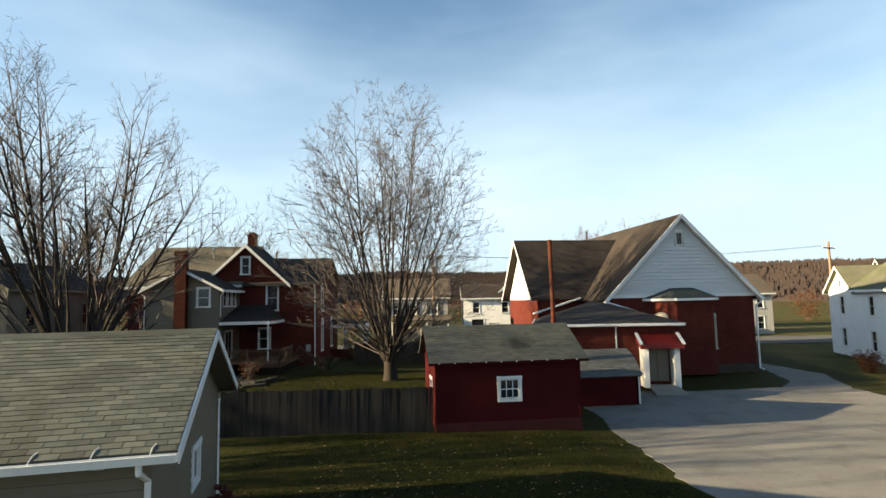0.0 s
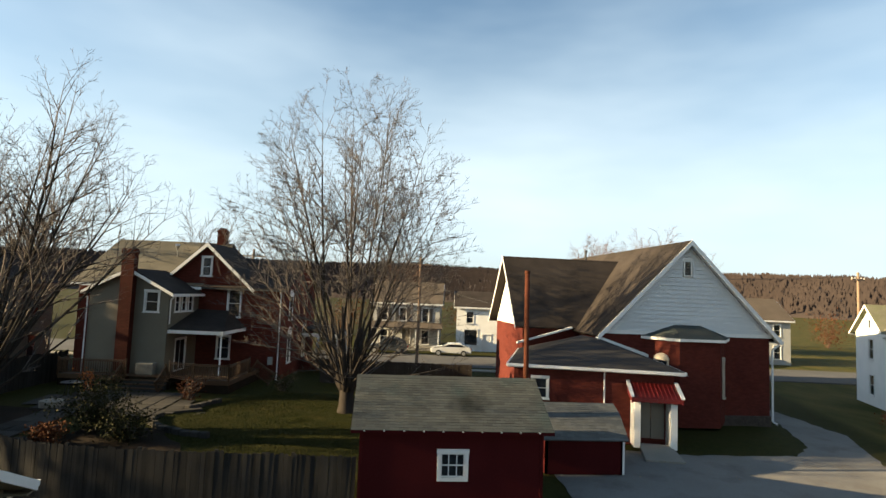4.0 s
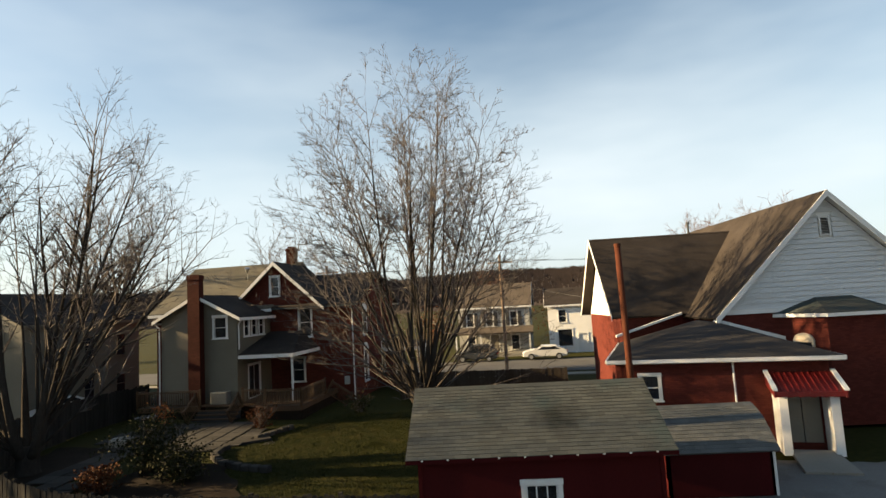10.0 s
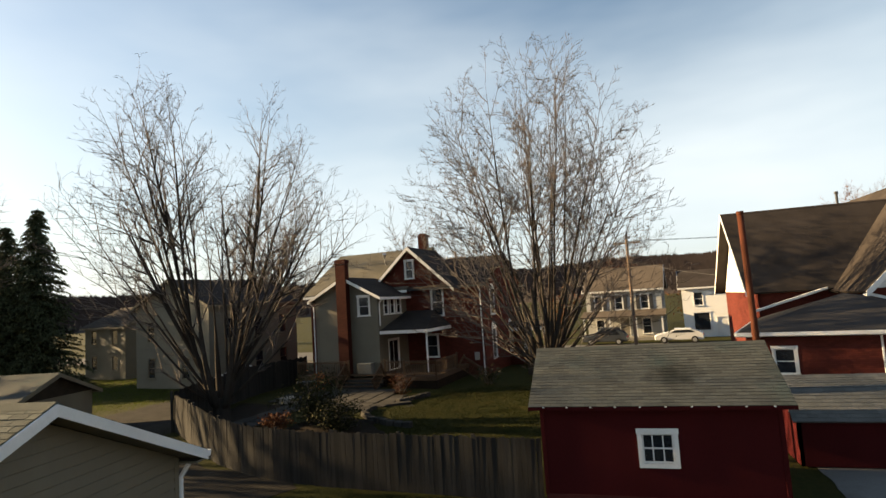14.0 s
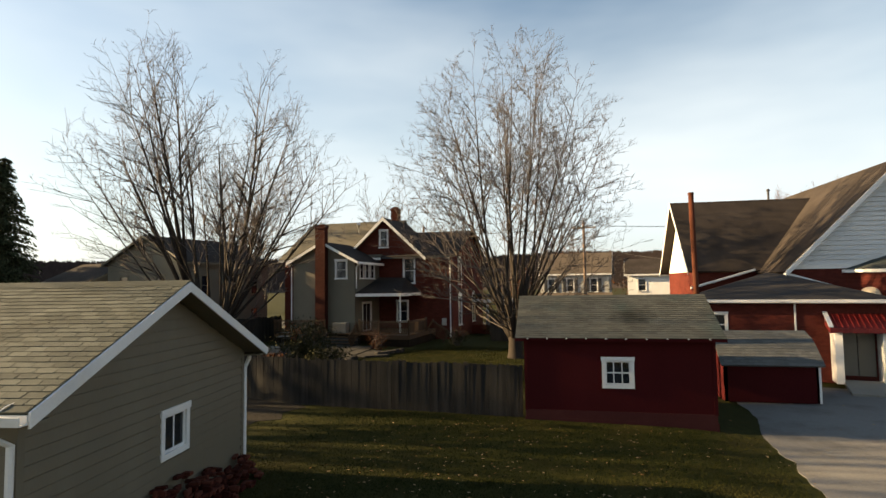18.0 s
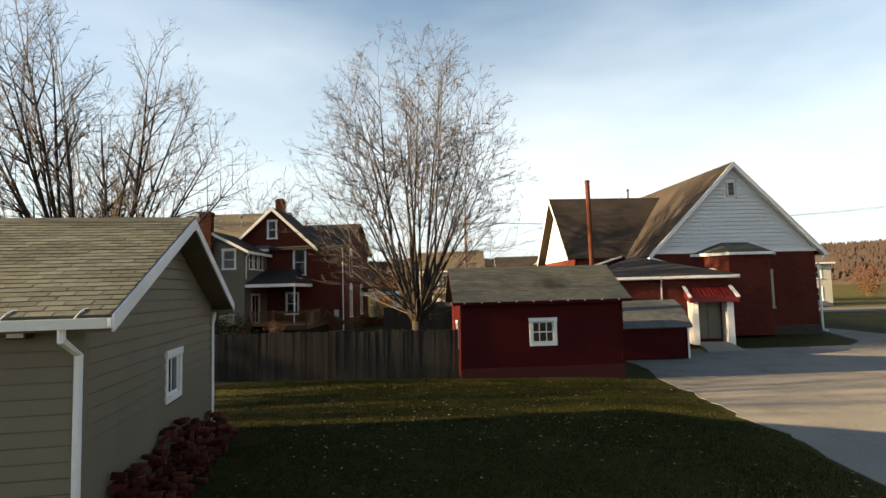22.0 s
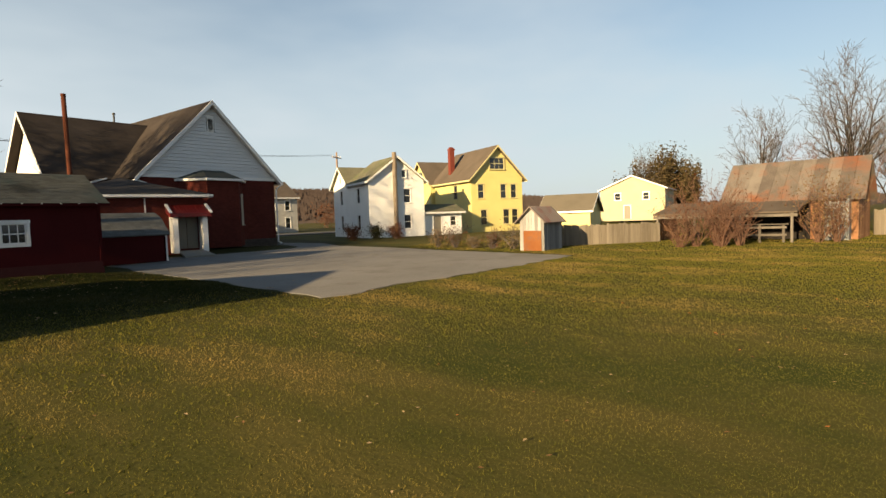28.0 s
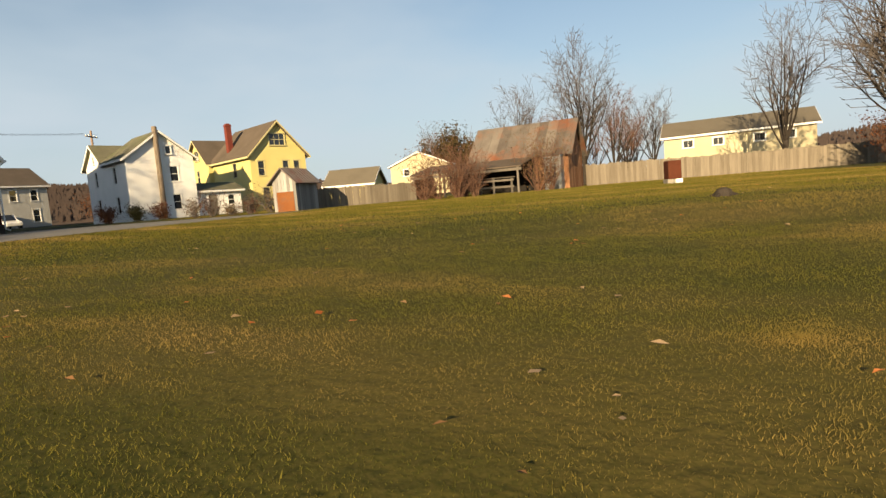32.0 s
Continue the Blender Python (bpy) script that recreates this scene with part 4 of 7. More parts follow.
def low_shed():
    """The small gambrel-roofed shed behind the red one."""
    root = thing("storage_shed", "low dark red storage shed with a rounded grey roof", "shed", pose(7.4, 4.75, -0.3))
    W, D, E = 3.3, 3.0, 1.5
    part("wall", wall_bm(W, 0, E, 0.1), M_RED, root)
    part("wall", wall_bm(W, 0, E, 0.1), M_RED, root, m=pose(W, D, 0, 0, 0, 180))
    prof = [(-0.2, E - 0.08), (0.75, 2.3), (D / 2, 2.62), (D - 0.75, 2.3), (D + 0.2, E - 0.08)]
    for x in (0, W - 0.1):
        part("gable", prism(bmesh.new(), [(x, 0, 0), (x, 0, E), (x, 0.75, 2.26), (x, D / 2, 2.55), (x, D - 0.75, 2.26), (x, D, E), (x, D, 0)], (0.1, 0, 0)), M_RED, root)
    for (y0, z0), (y1, z1) in zip(prof, prof[1:]):
        part("roof", slab([(-0.15, y0, z0), (W + 0.15, y0, z0), (W + 0.15, y1, z1), (-0.15, y1, z1)], 0.06), M_PALEROOF, root)
        if y0 < D / 2 - 0.1:
            shingled(root, (-0.17, y0, z0 + 0.004), (W + 0.17, y0, z0 + 0.004), (W + 0.17, y1, z1 + 0.004), (-0.17, y1, z1 + 0.004), M_PALEROOF, M_PALEROOF, course=0.14, tab=0.3, parts=0, seed=7)
    part("corner_board", boxes((W - 0.02, W + 0.06, -0.03, 0.06, 0, E)), M_TRIM, root)


low_shed()

# ---- grey garage ----
def garage():
    root = thing("garage", "taupe lap-sided garage with a weathered shingle roof and white trim", "garage", pose(-5.76, -12.77, 0.1, 0, 0, 7.0))
    L, D, E, A = 11.5, 6.55, 2.72, 4.18
    s = (A - E) / (D / 2)
    fw = [(-2.02, 1.24, 0.64, 0.56), (-5.35, 1.24, 0.64, 0.56), (-8.6, 1.24, 0.64, 0.56)]
    gw = [(3.24, 1.16, 0.74, 0.7)]
    front = lambda hs: [(h[0] + L, *h[1:]) for h in hs]
    part("wall", wall_bm(L, 0.05, E, 0.15, front(fw)), M_TAN, root, m=pose(-L, 0, 0))
    part("wall", wall_bm(D - 0.3, 0.05, E, 0.15, [(gw[0][0] - 0.15, *gw[0][1:])]), M_TAN, root, m=pose(0, 0.15, 0, 0, 0, 90))
    part("wall", wall_bm(L, 0.05, E, 0.15), M_TAN, root, m=pose(0, D, 0, 0, 0, 180))
    part("wall", wall_bm(D - 0.3, 0.05, E, 0.15), M_TAN, root, m=pose(-L, D - 0.15, 0, 0, 0, -90))
    for x in (-L, -0.15):
        part("gable", prism(bmesh.new(), [(x, 0, E), (x, D, E), (x, D / 2, A)], (0.15, 0, 0)), M_TAN, root)
    part("foundation", boxes((-L - 0.02, 0.02, -0.02, D + 0.02, -0.8, 0.05)), M_CONC, root, "bare concrete foundation")
    lap_boards(root, L, 0.06, E, 0.19, M_TAN, pose(-L, 0, 0), [(h[0] + L - 0.13, h[1] - 0.13, h[2] + 0.26, h[3] + 0.28) for h in fw])
    lap_boards(root, D, 0.06, A, 0.19, M_TAN, pose(0, 0, 0, 0, 0, 90), [(h[0] - 0.1, h[1] - 0.1, h[2] + 0.2, h[3] + 0.22) for h in gw],
               top=lambda z: (0.0, D) if z < E else ((z - E) / s, D - (z - E) / s), proud=0.036)
    for h in fw:
        window(root, pose(h[0], -0.02, h[1]), h[2], h[3], 2, 1, 0.13, sill=False)
    window(root, pose(0.02, gw[0][0], gw[0][1], 0, 0, 90), gw[0][2], gw[0][3], 2, 1, 0.11, sill=False)
    for m in (pose(0, 0, 0), pose(0, D, 0)):
        part("corner_post", boxes((-0.09, 0.035, -0.035, 0.09, 0.05, E - 0.02)) if m.translation.y < 1 else boxes((-0.09, 0.035, -0.09, 0.035, 0.05, E - 0.02)), M_TAN, root, m=m)
    ov, gv = 0.36, 0.46
    x0, x1 = -L - gv, gv
    zE = E - ov * s
    for sg in (0, 1):
        y0 = -ov if not sg else D + ov
        part("roof", slab([(x0, y0, zE + 0.2), (x1, y0, zE + 0.2), (x1, D / 2, A + 0.2), (x0, D / 2, A + 0.2)], 0.1), M_SHINGLE, root)
        y1 = y0 + (0.02 if sg else -0.02)
        a, b = (x0, y1, zE + 0.2), (x1, y1, zE + 0.2)
        near = (lambda c: abs(c[1] - (L + gv * 2)) + c[2] * 1.5) if not sg else None
        shingled(root, a, b, (x1, D / 2, A + 0.205), (x0, D / 2, A + 0.205), M_SHINGLE, M_SHINGLE_P, course=0.145, tab=0.31, parts=300 if not sg else 0, seed=11 + sg, near=near)
        part("soffit", boxes((x0, x1, min(y0, y0 + (ov if not sg else -ov)), max(y0, y0 + (ov if not sg else -ov)), zE + 0.02, zE + 0.06)), M_TAN, root)
    for y0, y1 in ((-ov, D / 2), (D + ov, D / 2)):
        part("bargeboard", prism(bmesh.new(), [(x1, y0, zE - 0.0), (x1, y0, zE + 0.2), (x1, y1, A + 0.2), (x1, y1, A + 0.02)], (0.03, 0, 0)), M_TRIM, root, "white painted bargeboard")
        part("rake_soffit", prism(bmesh.new(), [(0.0, y0, zE + 0.0), (0.0, y1, A + 0.02), (0.0, y1, A + 0.05), (0.0, y0, zE + 0.03)], (gv, 0, 0)), M_TAN, root)
    part("ridge_cap", prism(bmesh.new(), [(x0, D / 2 - 0.16, A + 0.15), (x0, D / 2, A + 0.24), (x0, D / 2 + 0.16, A + 0.15)], (x1 - x0, 0, 0)), M_SHINGLE, root)
    g = part("gutter", prism(bmesh.new(), [(x0, -ov - 0.13, zE + 0.05), (x0, -ov - 0.15, zE + 0.17), (x0, -ov - 0.13, zE + 0.17), (x0, -ov - 0.115, zE + 0.07), (x0, -ov - 0.02, zE + 0.07), (x0, -ov - 0.02, zE + 0.17), (x0, -ov, zE + 0.17), (x0, -ov, zE + 0.05)], (x1 - x0, 0, 0)), M_TRIM, root)
    part("gutter", prism(bmesh.new(), [(x0, D + ov + 0.13, zE + 0.05), (x0, D + ov + 0.15, zE + 0.17), (x0, D + ov, zE + 0.17), (x0, D + ov, zE + 0.05)], (x1 - x0, 0, 0)), M_TRIM, root)
    x = 0.1
    while x > -L:
        part("gutter_bracket", shared("bracket", lambda: mesh_of("gutter_bracket", tube(bmesh.new(), [(0, -0.12, 0.0), (0.0, 0.06, 0.09), (0.05, 0.22, 0.13)], 0.008, 5), M_TRIM)), None, g, m=pose(x, -ov, zE + 0.17))
        x -= 0.78
    gutter_pipe(root, [(-0.05, -ov - 0.06, zE + 0.06), (-0.05, -ov - 0.06, zE - 0.08), (0.0, -0.1, zE - 0.28), (0.0, -0.1, 0.02), (0.06, -0.16, -0.22), (0.2, -0.3, -0.3)], 0.05)
    gutter_pipe(root, [(0.0, D + ov + 0.06, zE + 0.06), (0.0, D + ov + 0.05, zE - 0.08), (0.03, D + 0.09, zE - 0.28), (0.03, D + 0.09, 0.0), (0.1, D + 0.15, -0.15)], 0.05)
    lamp = part("flood_lamp", bevelled(boxes((-0.75, -0.53, -0.2, -0.04, 2.5, 2.66))), M_DARKTRIM, root)
    part("lamp_glass", boxes((-0.73, -0.55, -0.215, -0.2, 2.52, 2.62)), M_METAL, lamp)


garage()


def brick_pile():
    rng = random.Random(5)
    root = thing("brick_pile", "heap of old loose red bricks stacked along the garage wall", "brick pile", pose(-5.76, -12.77, 0.1, 0, 0, 7.0))
    me = [mesh_of("brick", bevelled(boxes((-0.1, 0.1, -0.05, 0.05, -0.032, 0.032)), 0.006), M_OLDBRICK) for _ in range(3)]
    for k in range(300):
        y = 0.3 + 6.0 * rng.random()
        top = 0.22 + 0.55 * max(0.0, 1 - abs(y - 2.8) / 4.3) + 0.14 * math.sin(y * 2.1)
        x = 0.1 + 0.62 * rng.random() ** 1.2
        z = -0.3 + (top + 0.3) * (1 - (x / 0.85) ** 1.6) * (0.25 + 0.75 * rng.random() ** 0.6)
        ob = part("brick", me[k % 3], None, root)
        ob.matrix_basis = pose(x, y, z, rng.choice((0, 0, 90)) + rng.uniform(-9, 9), rng.uniform(-10, 10), rng.choice((0, 90)) + rng.uniform(-14, 14))
    core = bmesh.new()
    prism(core, [(0.06, 0.3, -0.6), (0.06, 0.3, 0.05), (0.55, 0.3, -0.6)], (0, 6.0, 0))
    part("rubble", core, M_EARTH, root)


brick_pile()

# ---- church ----
def church():
    root = thing("church", "red brick church with a white-sided gable and dark shingle roofs", "church", pose(13.37, 13.8, -0.12, 0, 0, 1.1))
    W = 10.6                                  # the gabled wing that faces the yard, x 0..W
    E, A = 5.2, 10.55
    part("wall", wall_bm(W, 0, E, 0.3), M_BRICK, root)
    part("wall", wall_bm(20, 0, E, 0.3), M_BRICK, root, m=pose(W, 0.3, 0, 0, 0, 90))
    part("wall", wall_bm(4, 0, E, 0.3), M_BRICK, root, m=pose(0, 4.3, 0, 0, 0, -90))
    part("gable", prism(bmesh.new(), [(0, 0.02, E), (W, 0.02, E), (W / 2, 0.02, A)], (0, 0.28, 0)), M_WHITELAP, root)
    s = (A - E) / (W / 2)
    lap_boards(root, W, E + 0.08, A, 0.25, M_SIDING, Matrix(), [(W / 2 - 0.35, 8.65, 0.66, 0.95)], top=lambda z: ((z - E) / s, W - (z - E) / s), proud=0.055)
    part("belt_board", boxes((-0.1, W + 0.1, -0.06, -0.002, E - 0.14, E + 0.08)), M_TRIM, root)
    vent = part("gable_vent", boxes((W / 2 - 0.3, W / 2 - 0.22, -0.07, 0.0, 8.7, 9.5), (W / 2 + 0.16, W / 2 + 0.24, -0.07, 0.0, 8.7, 9.5), (W / 2 - 0.3, W / 2 + 0.24, -0.07, 0.0, 9.5, 9.58), (W / 2 - 0.3, W / 2 + 0.24, -0.08, 0.0, 8.62, 8.7)), M_TRIM, root)
    part("vent_louvre", boxes(*[(W / 2 - 0.22, W / 2 + 0.16, -0.03, -0.012, z, z + 0.05) for z in np.arange(8.72, 9.48, 0.08)]), M_DARKTRIM, vent)
    part("foundation", bevelled(boxes((0.02, W + 0.06, -0.09, 0.0, -0.6, 0.42)), 0.03), M_DARKSTONE, root, "dark rough stone foundation")
    ov = 0.5
    zE = E - ov * s
    for x0, x1 in ((-ov, W / 2), (W + ov, W / 2)):
        part("roof", slab([(x0, -0.45, zE + 0.25), (x0, 20, zE + 0.25), (x1, 20, A + 0.25), (x1, -0.45, A + 0.25)], 0.14), M_DARKROOF, root)
        part("bargeboard", prism(bmesh.new(), [(x0, -0.48, zE - 0.05), (x0, -0.48, zE + 0.26), (x1, -0.48, A + 0.26), (x1, -0.48, A - 0.06)], (0, 0.035, 0)), M_TRIM, root)
        part("rake_soffit", prism(bmesh.new(), [(x0, 0, zE + 0.05), (x1, 0, A + 0.05), (x1, 0, A + 0.09), (x0, 0, zE + 0.09)], (0, -0.45, 0)), M_TRIM, root)
    part("gutter", boxes((W + ov, W + ov + 0.13, -0.45, 20, zE + 0.08, zE + 0.22)), M_TRIM, root)
    gutter_pipe(root, [(W + ov + 0.05, -0.3, zE + 0.1), (W + 0.2, -0.12, zE - 0.25), (W + 0.1, -0.12, zE - 0.4), (W + 0.1, -0.12, 0.1), (W + 0.3, -0.3, -0.02)], 0.06)
    # nave to the side, its ridge parallel to the yard
    nx0, ny, nR, nE = -4.4, 7.8, 9.75, 5.1
    hd = 4.3
    part("wall", wall_bm(4.4, 0, nE, 0.3), M_BRICK, root, m=pose(nx0 + 0.6, ny - hd + 0.35, 0))
    part("wall", wall_bm(2 * hd - 0.7, 0, nE, 0.3), M_BRICK, root, m=pose(nx0 + 0.6, ny + hd - 0.35, 0, 0, 0, -90))
    part("gable", prism(bmesh.new(), [(nx0 + 0.6, ny - hd + 0.35, nE), (nx0 + 0.6, ny + hd - 0.35, nE), (nx0 + 0.6, ny, nR - 0.1)], (0.3, 0, 0)), M_WHITELAP, root)
    for y0 in (ny - hd, ny + hd):
        part("roof", slab([(nx0, y0, nE), (W / 2 + 1, y0, nE), (W / 2 + 1, ny, nR + 0.15), (nx0, ny, nR + 0.15)], 0.14), M_DARKROOF, root)
        part("bargeboard", prism(bmesh.new(), [(nx0 - 0.03, y0, nE - 0.2), (nx0 - 0.03, y0, nE + 0.01), (nx0 - 0.03, ny, nR + 0.16), (nx0 - 0.03, ny, nR - 0.12)], (0.03, 0, 0)), M_TRIM, root)
    part("roof_vent_pipe", tube(bmesh.new(), [(1.9, ny + 0.1, nR), (1.9, ny + 0.1, nR + 0.75)], 0.07, 10), M_DARKTRIM, root)
    part("vent_cowl", tube(bmesh.new(), [(1.9, ny + 0.1, nR + 0.72), (1.9, ny + 0.1, nR + 0.86)], [0.12, 0.1], 10), M_DARKTRIM, root)
    # apse
    aE = 4.95
    corners = [(2.6, 0.0), (3.9, -1.55), (6.35, -1.6), (7.7, 0.0)]
    apse = part("apse", prism(bmesh.new(), [(x, y, 0) for x, y in corners], (0, 0, aE)), M_BRICK, root, "bay of red brick with slit windows")
    eaves = [(2.35, 0.0), (3.8, -1.8), (6.5, -1.85), (8.0, 0.0)]
    part("apse_cornice", prism(bmesh.new(), [(x, y, aE - 0.12) for x, y in eaves], (0, 0, 0.16)), M_TRIM, root)
    tl, tr = (4.4, 0.0, aE + 0.75), (6.1, 0.0, aE + 0.75)
    for poly in ([(*eaves[0], aE + 0.06), (*eaves[1], aE + 0.06), tl], [(*eaves[1], aE + 0.06), (*eaves[2], aE + 0.06), tr, tl], [(*eaves[2], aE + 0.06), (*eaves[3], aE + 0.06), tr]):
        part("apse_roof", slab(poly, 0.06), M_GREYROOF, root)
    for (ax, ay), (bx, by), wz, wh, ww in ((corners[0], corners[1], 2.2, 1.5, 0.7), (corners[2], corners[3], 1.6, 2.1, 0.34)):
        ang = math.degrees(math.atan2(by - ay, bx - ax))
        L = math.hypot(bx - ax, by - ay)
        mm = pose(ax, ay, wz, 0, 0, ang) @ pose(L / 2 - ww / 2, -0.065, 0)
        window(root, mm, ww, wh, 1, 1, 0.07, arch=True, trim=M_STONE, name="arched_window")
    # low entrance annex, corner by corner in church coordinates
    inv = root.matrix_basis.inverted()
    P = lambda x, y, z: tuple(inv @ Vector((x, y, z)))
    fl, fr, br, bl = (7.35, 10.6), (15.05, 8.75), (15.9, 13.8), (9.3, 17.4)
    for (ax, ay), (bx, by), hole in ((fl, fr, [(0.98, 1.9, 0.72, 1.02), (6.24, 0.25, 1.25, 2.05)]), (fr, br, []), (bl, fl, [(2.0, 1.6, 0.8, 1.1)])):
        L = math.hypot(bx - ax, by - ay)
        mm = inv @ pose(ax, ay, -0.15, 0, 0, math.degrees(math.atan2(by - ay, bx - ax)))
        part("annex_wall", wall_bm(L, -0.1, 3.5, 0.25, hole), M_BRICK, root, m=mm)
        for h in hole:
            if h[1] > 1:
                window(root, mm @ pose(h[0], 0, h[1]), h[2], h[3], 1, 2, 0.1)
        if len(hole) == 2:
            door = part("double_door", boxes((0, 0.6, 0.1, 0.16, 0, 2.05), (0.63, 1.25, 0.1, 0.16, 0, 2.05)), M_DOOR, root, m=mm @ pose(6.24, 0, 0.25))
            part("door_panel", boxes((0.12, 0.5, 0.085, 0.1, 1.1, 1.85), (0.75, 1.13, 0.085, 0.1, 1.1, 1.85), (0.12, 0.5, 0.085, 0.1, 0.2, 0.95), (0.75, 1.13, 0.085, 0.1, 0.2, 0.95)), M_DOOR, door)
            for x in (5.84, 7.54):
                part("porch_side", bevelled(boxes((x, x + 0.3, -1.0, -0.01, 0.02, 2.42)), 0.01), M_TRIM, root, "white boarded side of the entrance", m=mm)
            part("porch_step", bevelled(slab([(6.07, -2.5, -0.1), (7.82, -2.5, -0.1), (7.62, -0.6, 0.16), (6.12, -0.6, 0.16)], 0.12), 0.01), M_CONC, root, m=mm)
            aw = part("awning", slab([(5.72, -1.25, 2.42), (7.97, -1.25, 2.42), (7.97, -0.02, 2.98), (5.72, -0.02, 2.98)], 0.04), M_CANOPY, root, "red metal awning with white end panels", m=mm)
            for i in range(12):
                x = 5.74 + i * 0.2
                part("awning_rib", prism(bmesh.new(), [(x, -1.25, 2.425), (x, -1.25, 2.465), (x, -0.02, 3.025), (x, -0.02, 2.985)], (0.03, 0, 0)), M_CANOPY, aw)
            for x in (5.66, 7.98):
                part("awning_end", prism(bmesh.new(), [(x, -1.28, 2.2), (x, -1.28, 2.5), (x, -0.02, 3.05), (x, -0.02, 2.5)], (0.06, 0, 0)), M_CANOPY, aw)
                part("end_rib", prism(bmesh.new(), [(x - 0.05, -1.29, 2.46), (x - 0.05, -1.29, 2.52), (x - 0.05, -0.02, 3.08), (x - 0.05, -0.02, 3.02)], (0.17, 0, 0)), M_TRIM, aw)
            for i in range(12):
                part("valance_tab", boxes((5.72 + i * 0.1875, 5.905 + i * 0.1875, -1.27, -1.25, 2.22 + 0.02 * (i % 2), 2.42)), M_CANOPY, aw)
            gutter_pipe(root, [(4.55, -0.35, 3.6), (4.55, -0.06, 3.35), (4.55, -0.06, 0.1)], 0.04).matrix_basis = mm
    e = [(6.95, 10.25, 3.5), (15.35, 8.22, 3.5), (16.3, 13.75, 3.55), (9.2, 17.3, 3.6)]
    top, top2 = (12.1, 13.72, 4.8), (13.0, 13.7, 4.65)
    for poly in ((e[0], e[1], top), (e[1], e[2], top2), (e[1], top2, top), (e[3], e[0], top)):
        part("annex_roof", slab([P(x, y, z) for x, y, z in poly], 0.09), M_ANNEXROOF, root)
    for a, b in ((e[0], e[1]), (e[1], e[2]), (e[3], e[0])):
        u = (Vector(b) - Vector(a)).normalized()
        n = Vector((u.y, -u.x, 0)) * 0.09
        part("annex_fascia", prism(bmesh.new(), [P(*(Vector(a) + Vector((0, 0, -0.2)))), P(*(Vector(a) + Vector((0, 0, -0.02)))), P(*(Vector(a) + n + Vector((0, 0, -0.02)))), P(*(Vector(a) + n + Vector((0, 0, -0.16))))], Vector(P(*b)) - Vector(P(*a))), M_TRIM, root)
        part("annex_soffit", prism(bmesh.new(), [P(*(Vector(a) + Vector((0, 0, -0.2)))), P(*(Vector(a) + Vector((0, 0, -0.17)))), P(*(Vector(a) - n * 4.5 + Vector((0, 0, -0.17)))), P(*(Vector(a) - n * 4.5 + Vector((0, 0, -0.2))))], Vector(P(*b)) - Vector(P(*a))), M_TRIM, root)
    part("flashing", prism(bmesh.new(), [P(13.1, 13.72, 4.52), P(16.3, 13.74, 3.56), P(16.3, 13.74, 3.74), P(13.1, 13.72, 4.76)], (0, -0.06, 0)), M_TRIM, root)
    part("flashing", prism(bmesh.new(), [P(9.0, 17.2, 3.9), P(12.6, 17.25, 4.95), P(12.6, 17.25, 5.07), P(9.0, 17.2, 4.02)], (0, -0.2, 0)), M_TRIM, root)


M_SIDING = material("old_white_boards", (0.476, 0.4972, 0.51), (0.595, 0.6078, 0.612), 0.8, 0.7, 0.1, 30, stain=(0.45, 0.46, 0.46), stain_amount=0.4, stretch=(0.5, 0.5, 2))
M_DARKSTONE = material("dark_rough_stone", (0.03, 0.024, 0.02), (0.075, 0.06, 0.05), 2.5, 0.95, 0.8, 8)
M_STONE = material("pale_stone", (0.42, 0.36, 0.28), (0.5, 0.44, 0.35), 1.5, 0.8)
church()

flue = thing("stack_pipe", "tall rusty steel stack pipe behind the red shed", "pipe", pose(6.6, 5.4, -0.3))
part("pipe", tube(bmesh.new(), [(0.1, 0, 0), (0.05, 0, 4.2), (0, 0, 8.3)], [0.12, 0.11, 0.105], 14), M_RUST, flue, smooth=True)
part("collar", tube(bmesh.new(), [(0.0, 0, 8.2), (0, 0, 8.32)], 0.115, 14), M_RUST, flue)
part("collar", tube(bmesh.new(), [(0.052, 0, 4.1), (0.05, 0, 4.22)], 0.125, 14), M_RUST, flue)

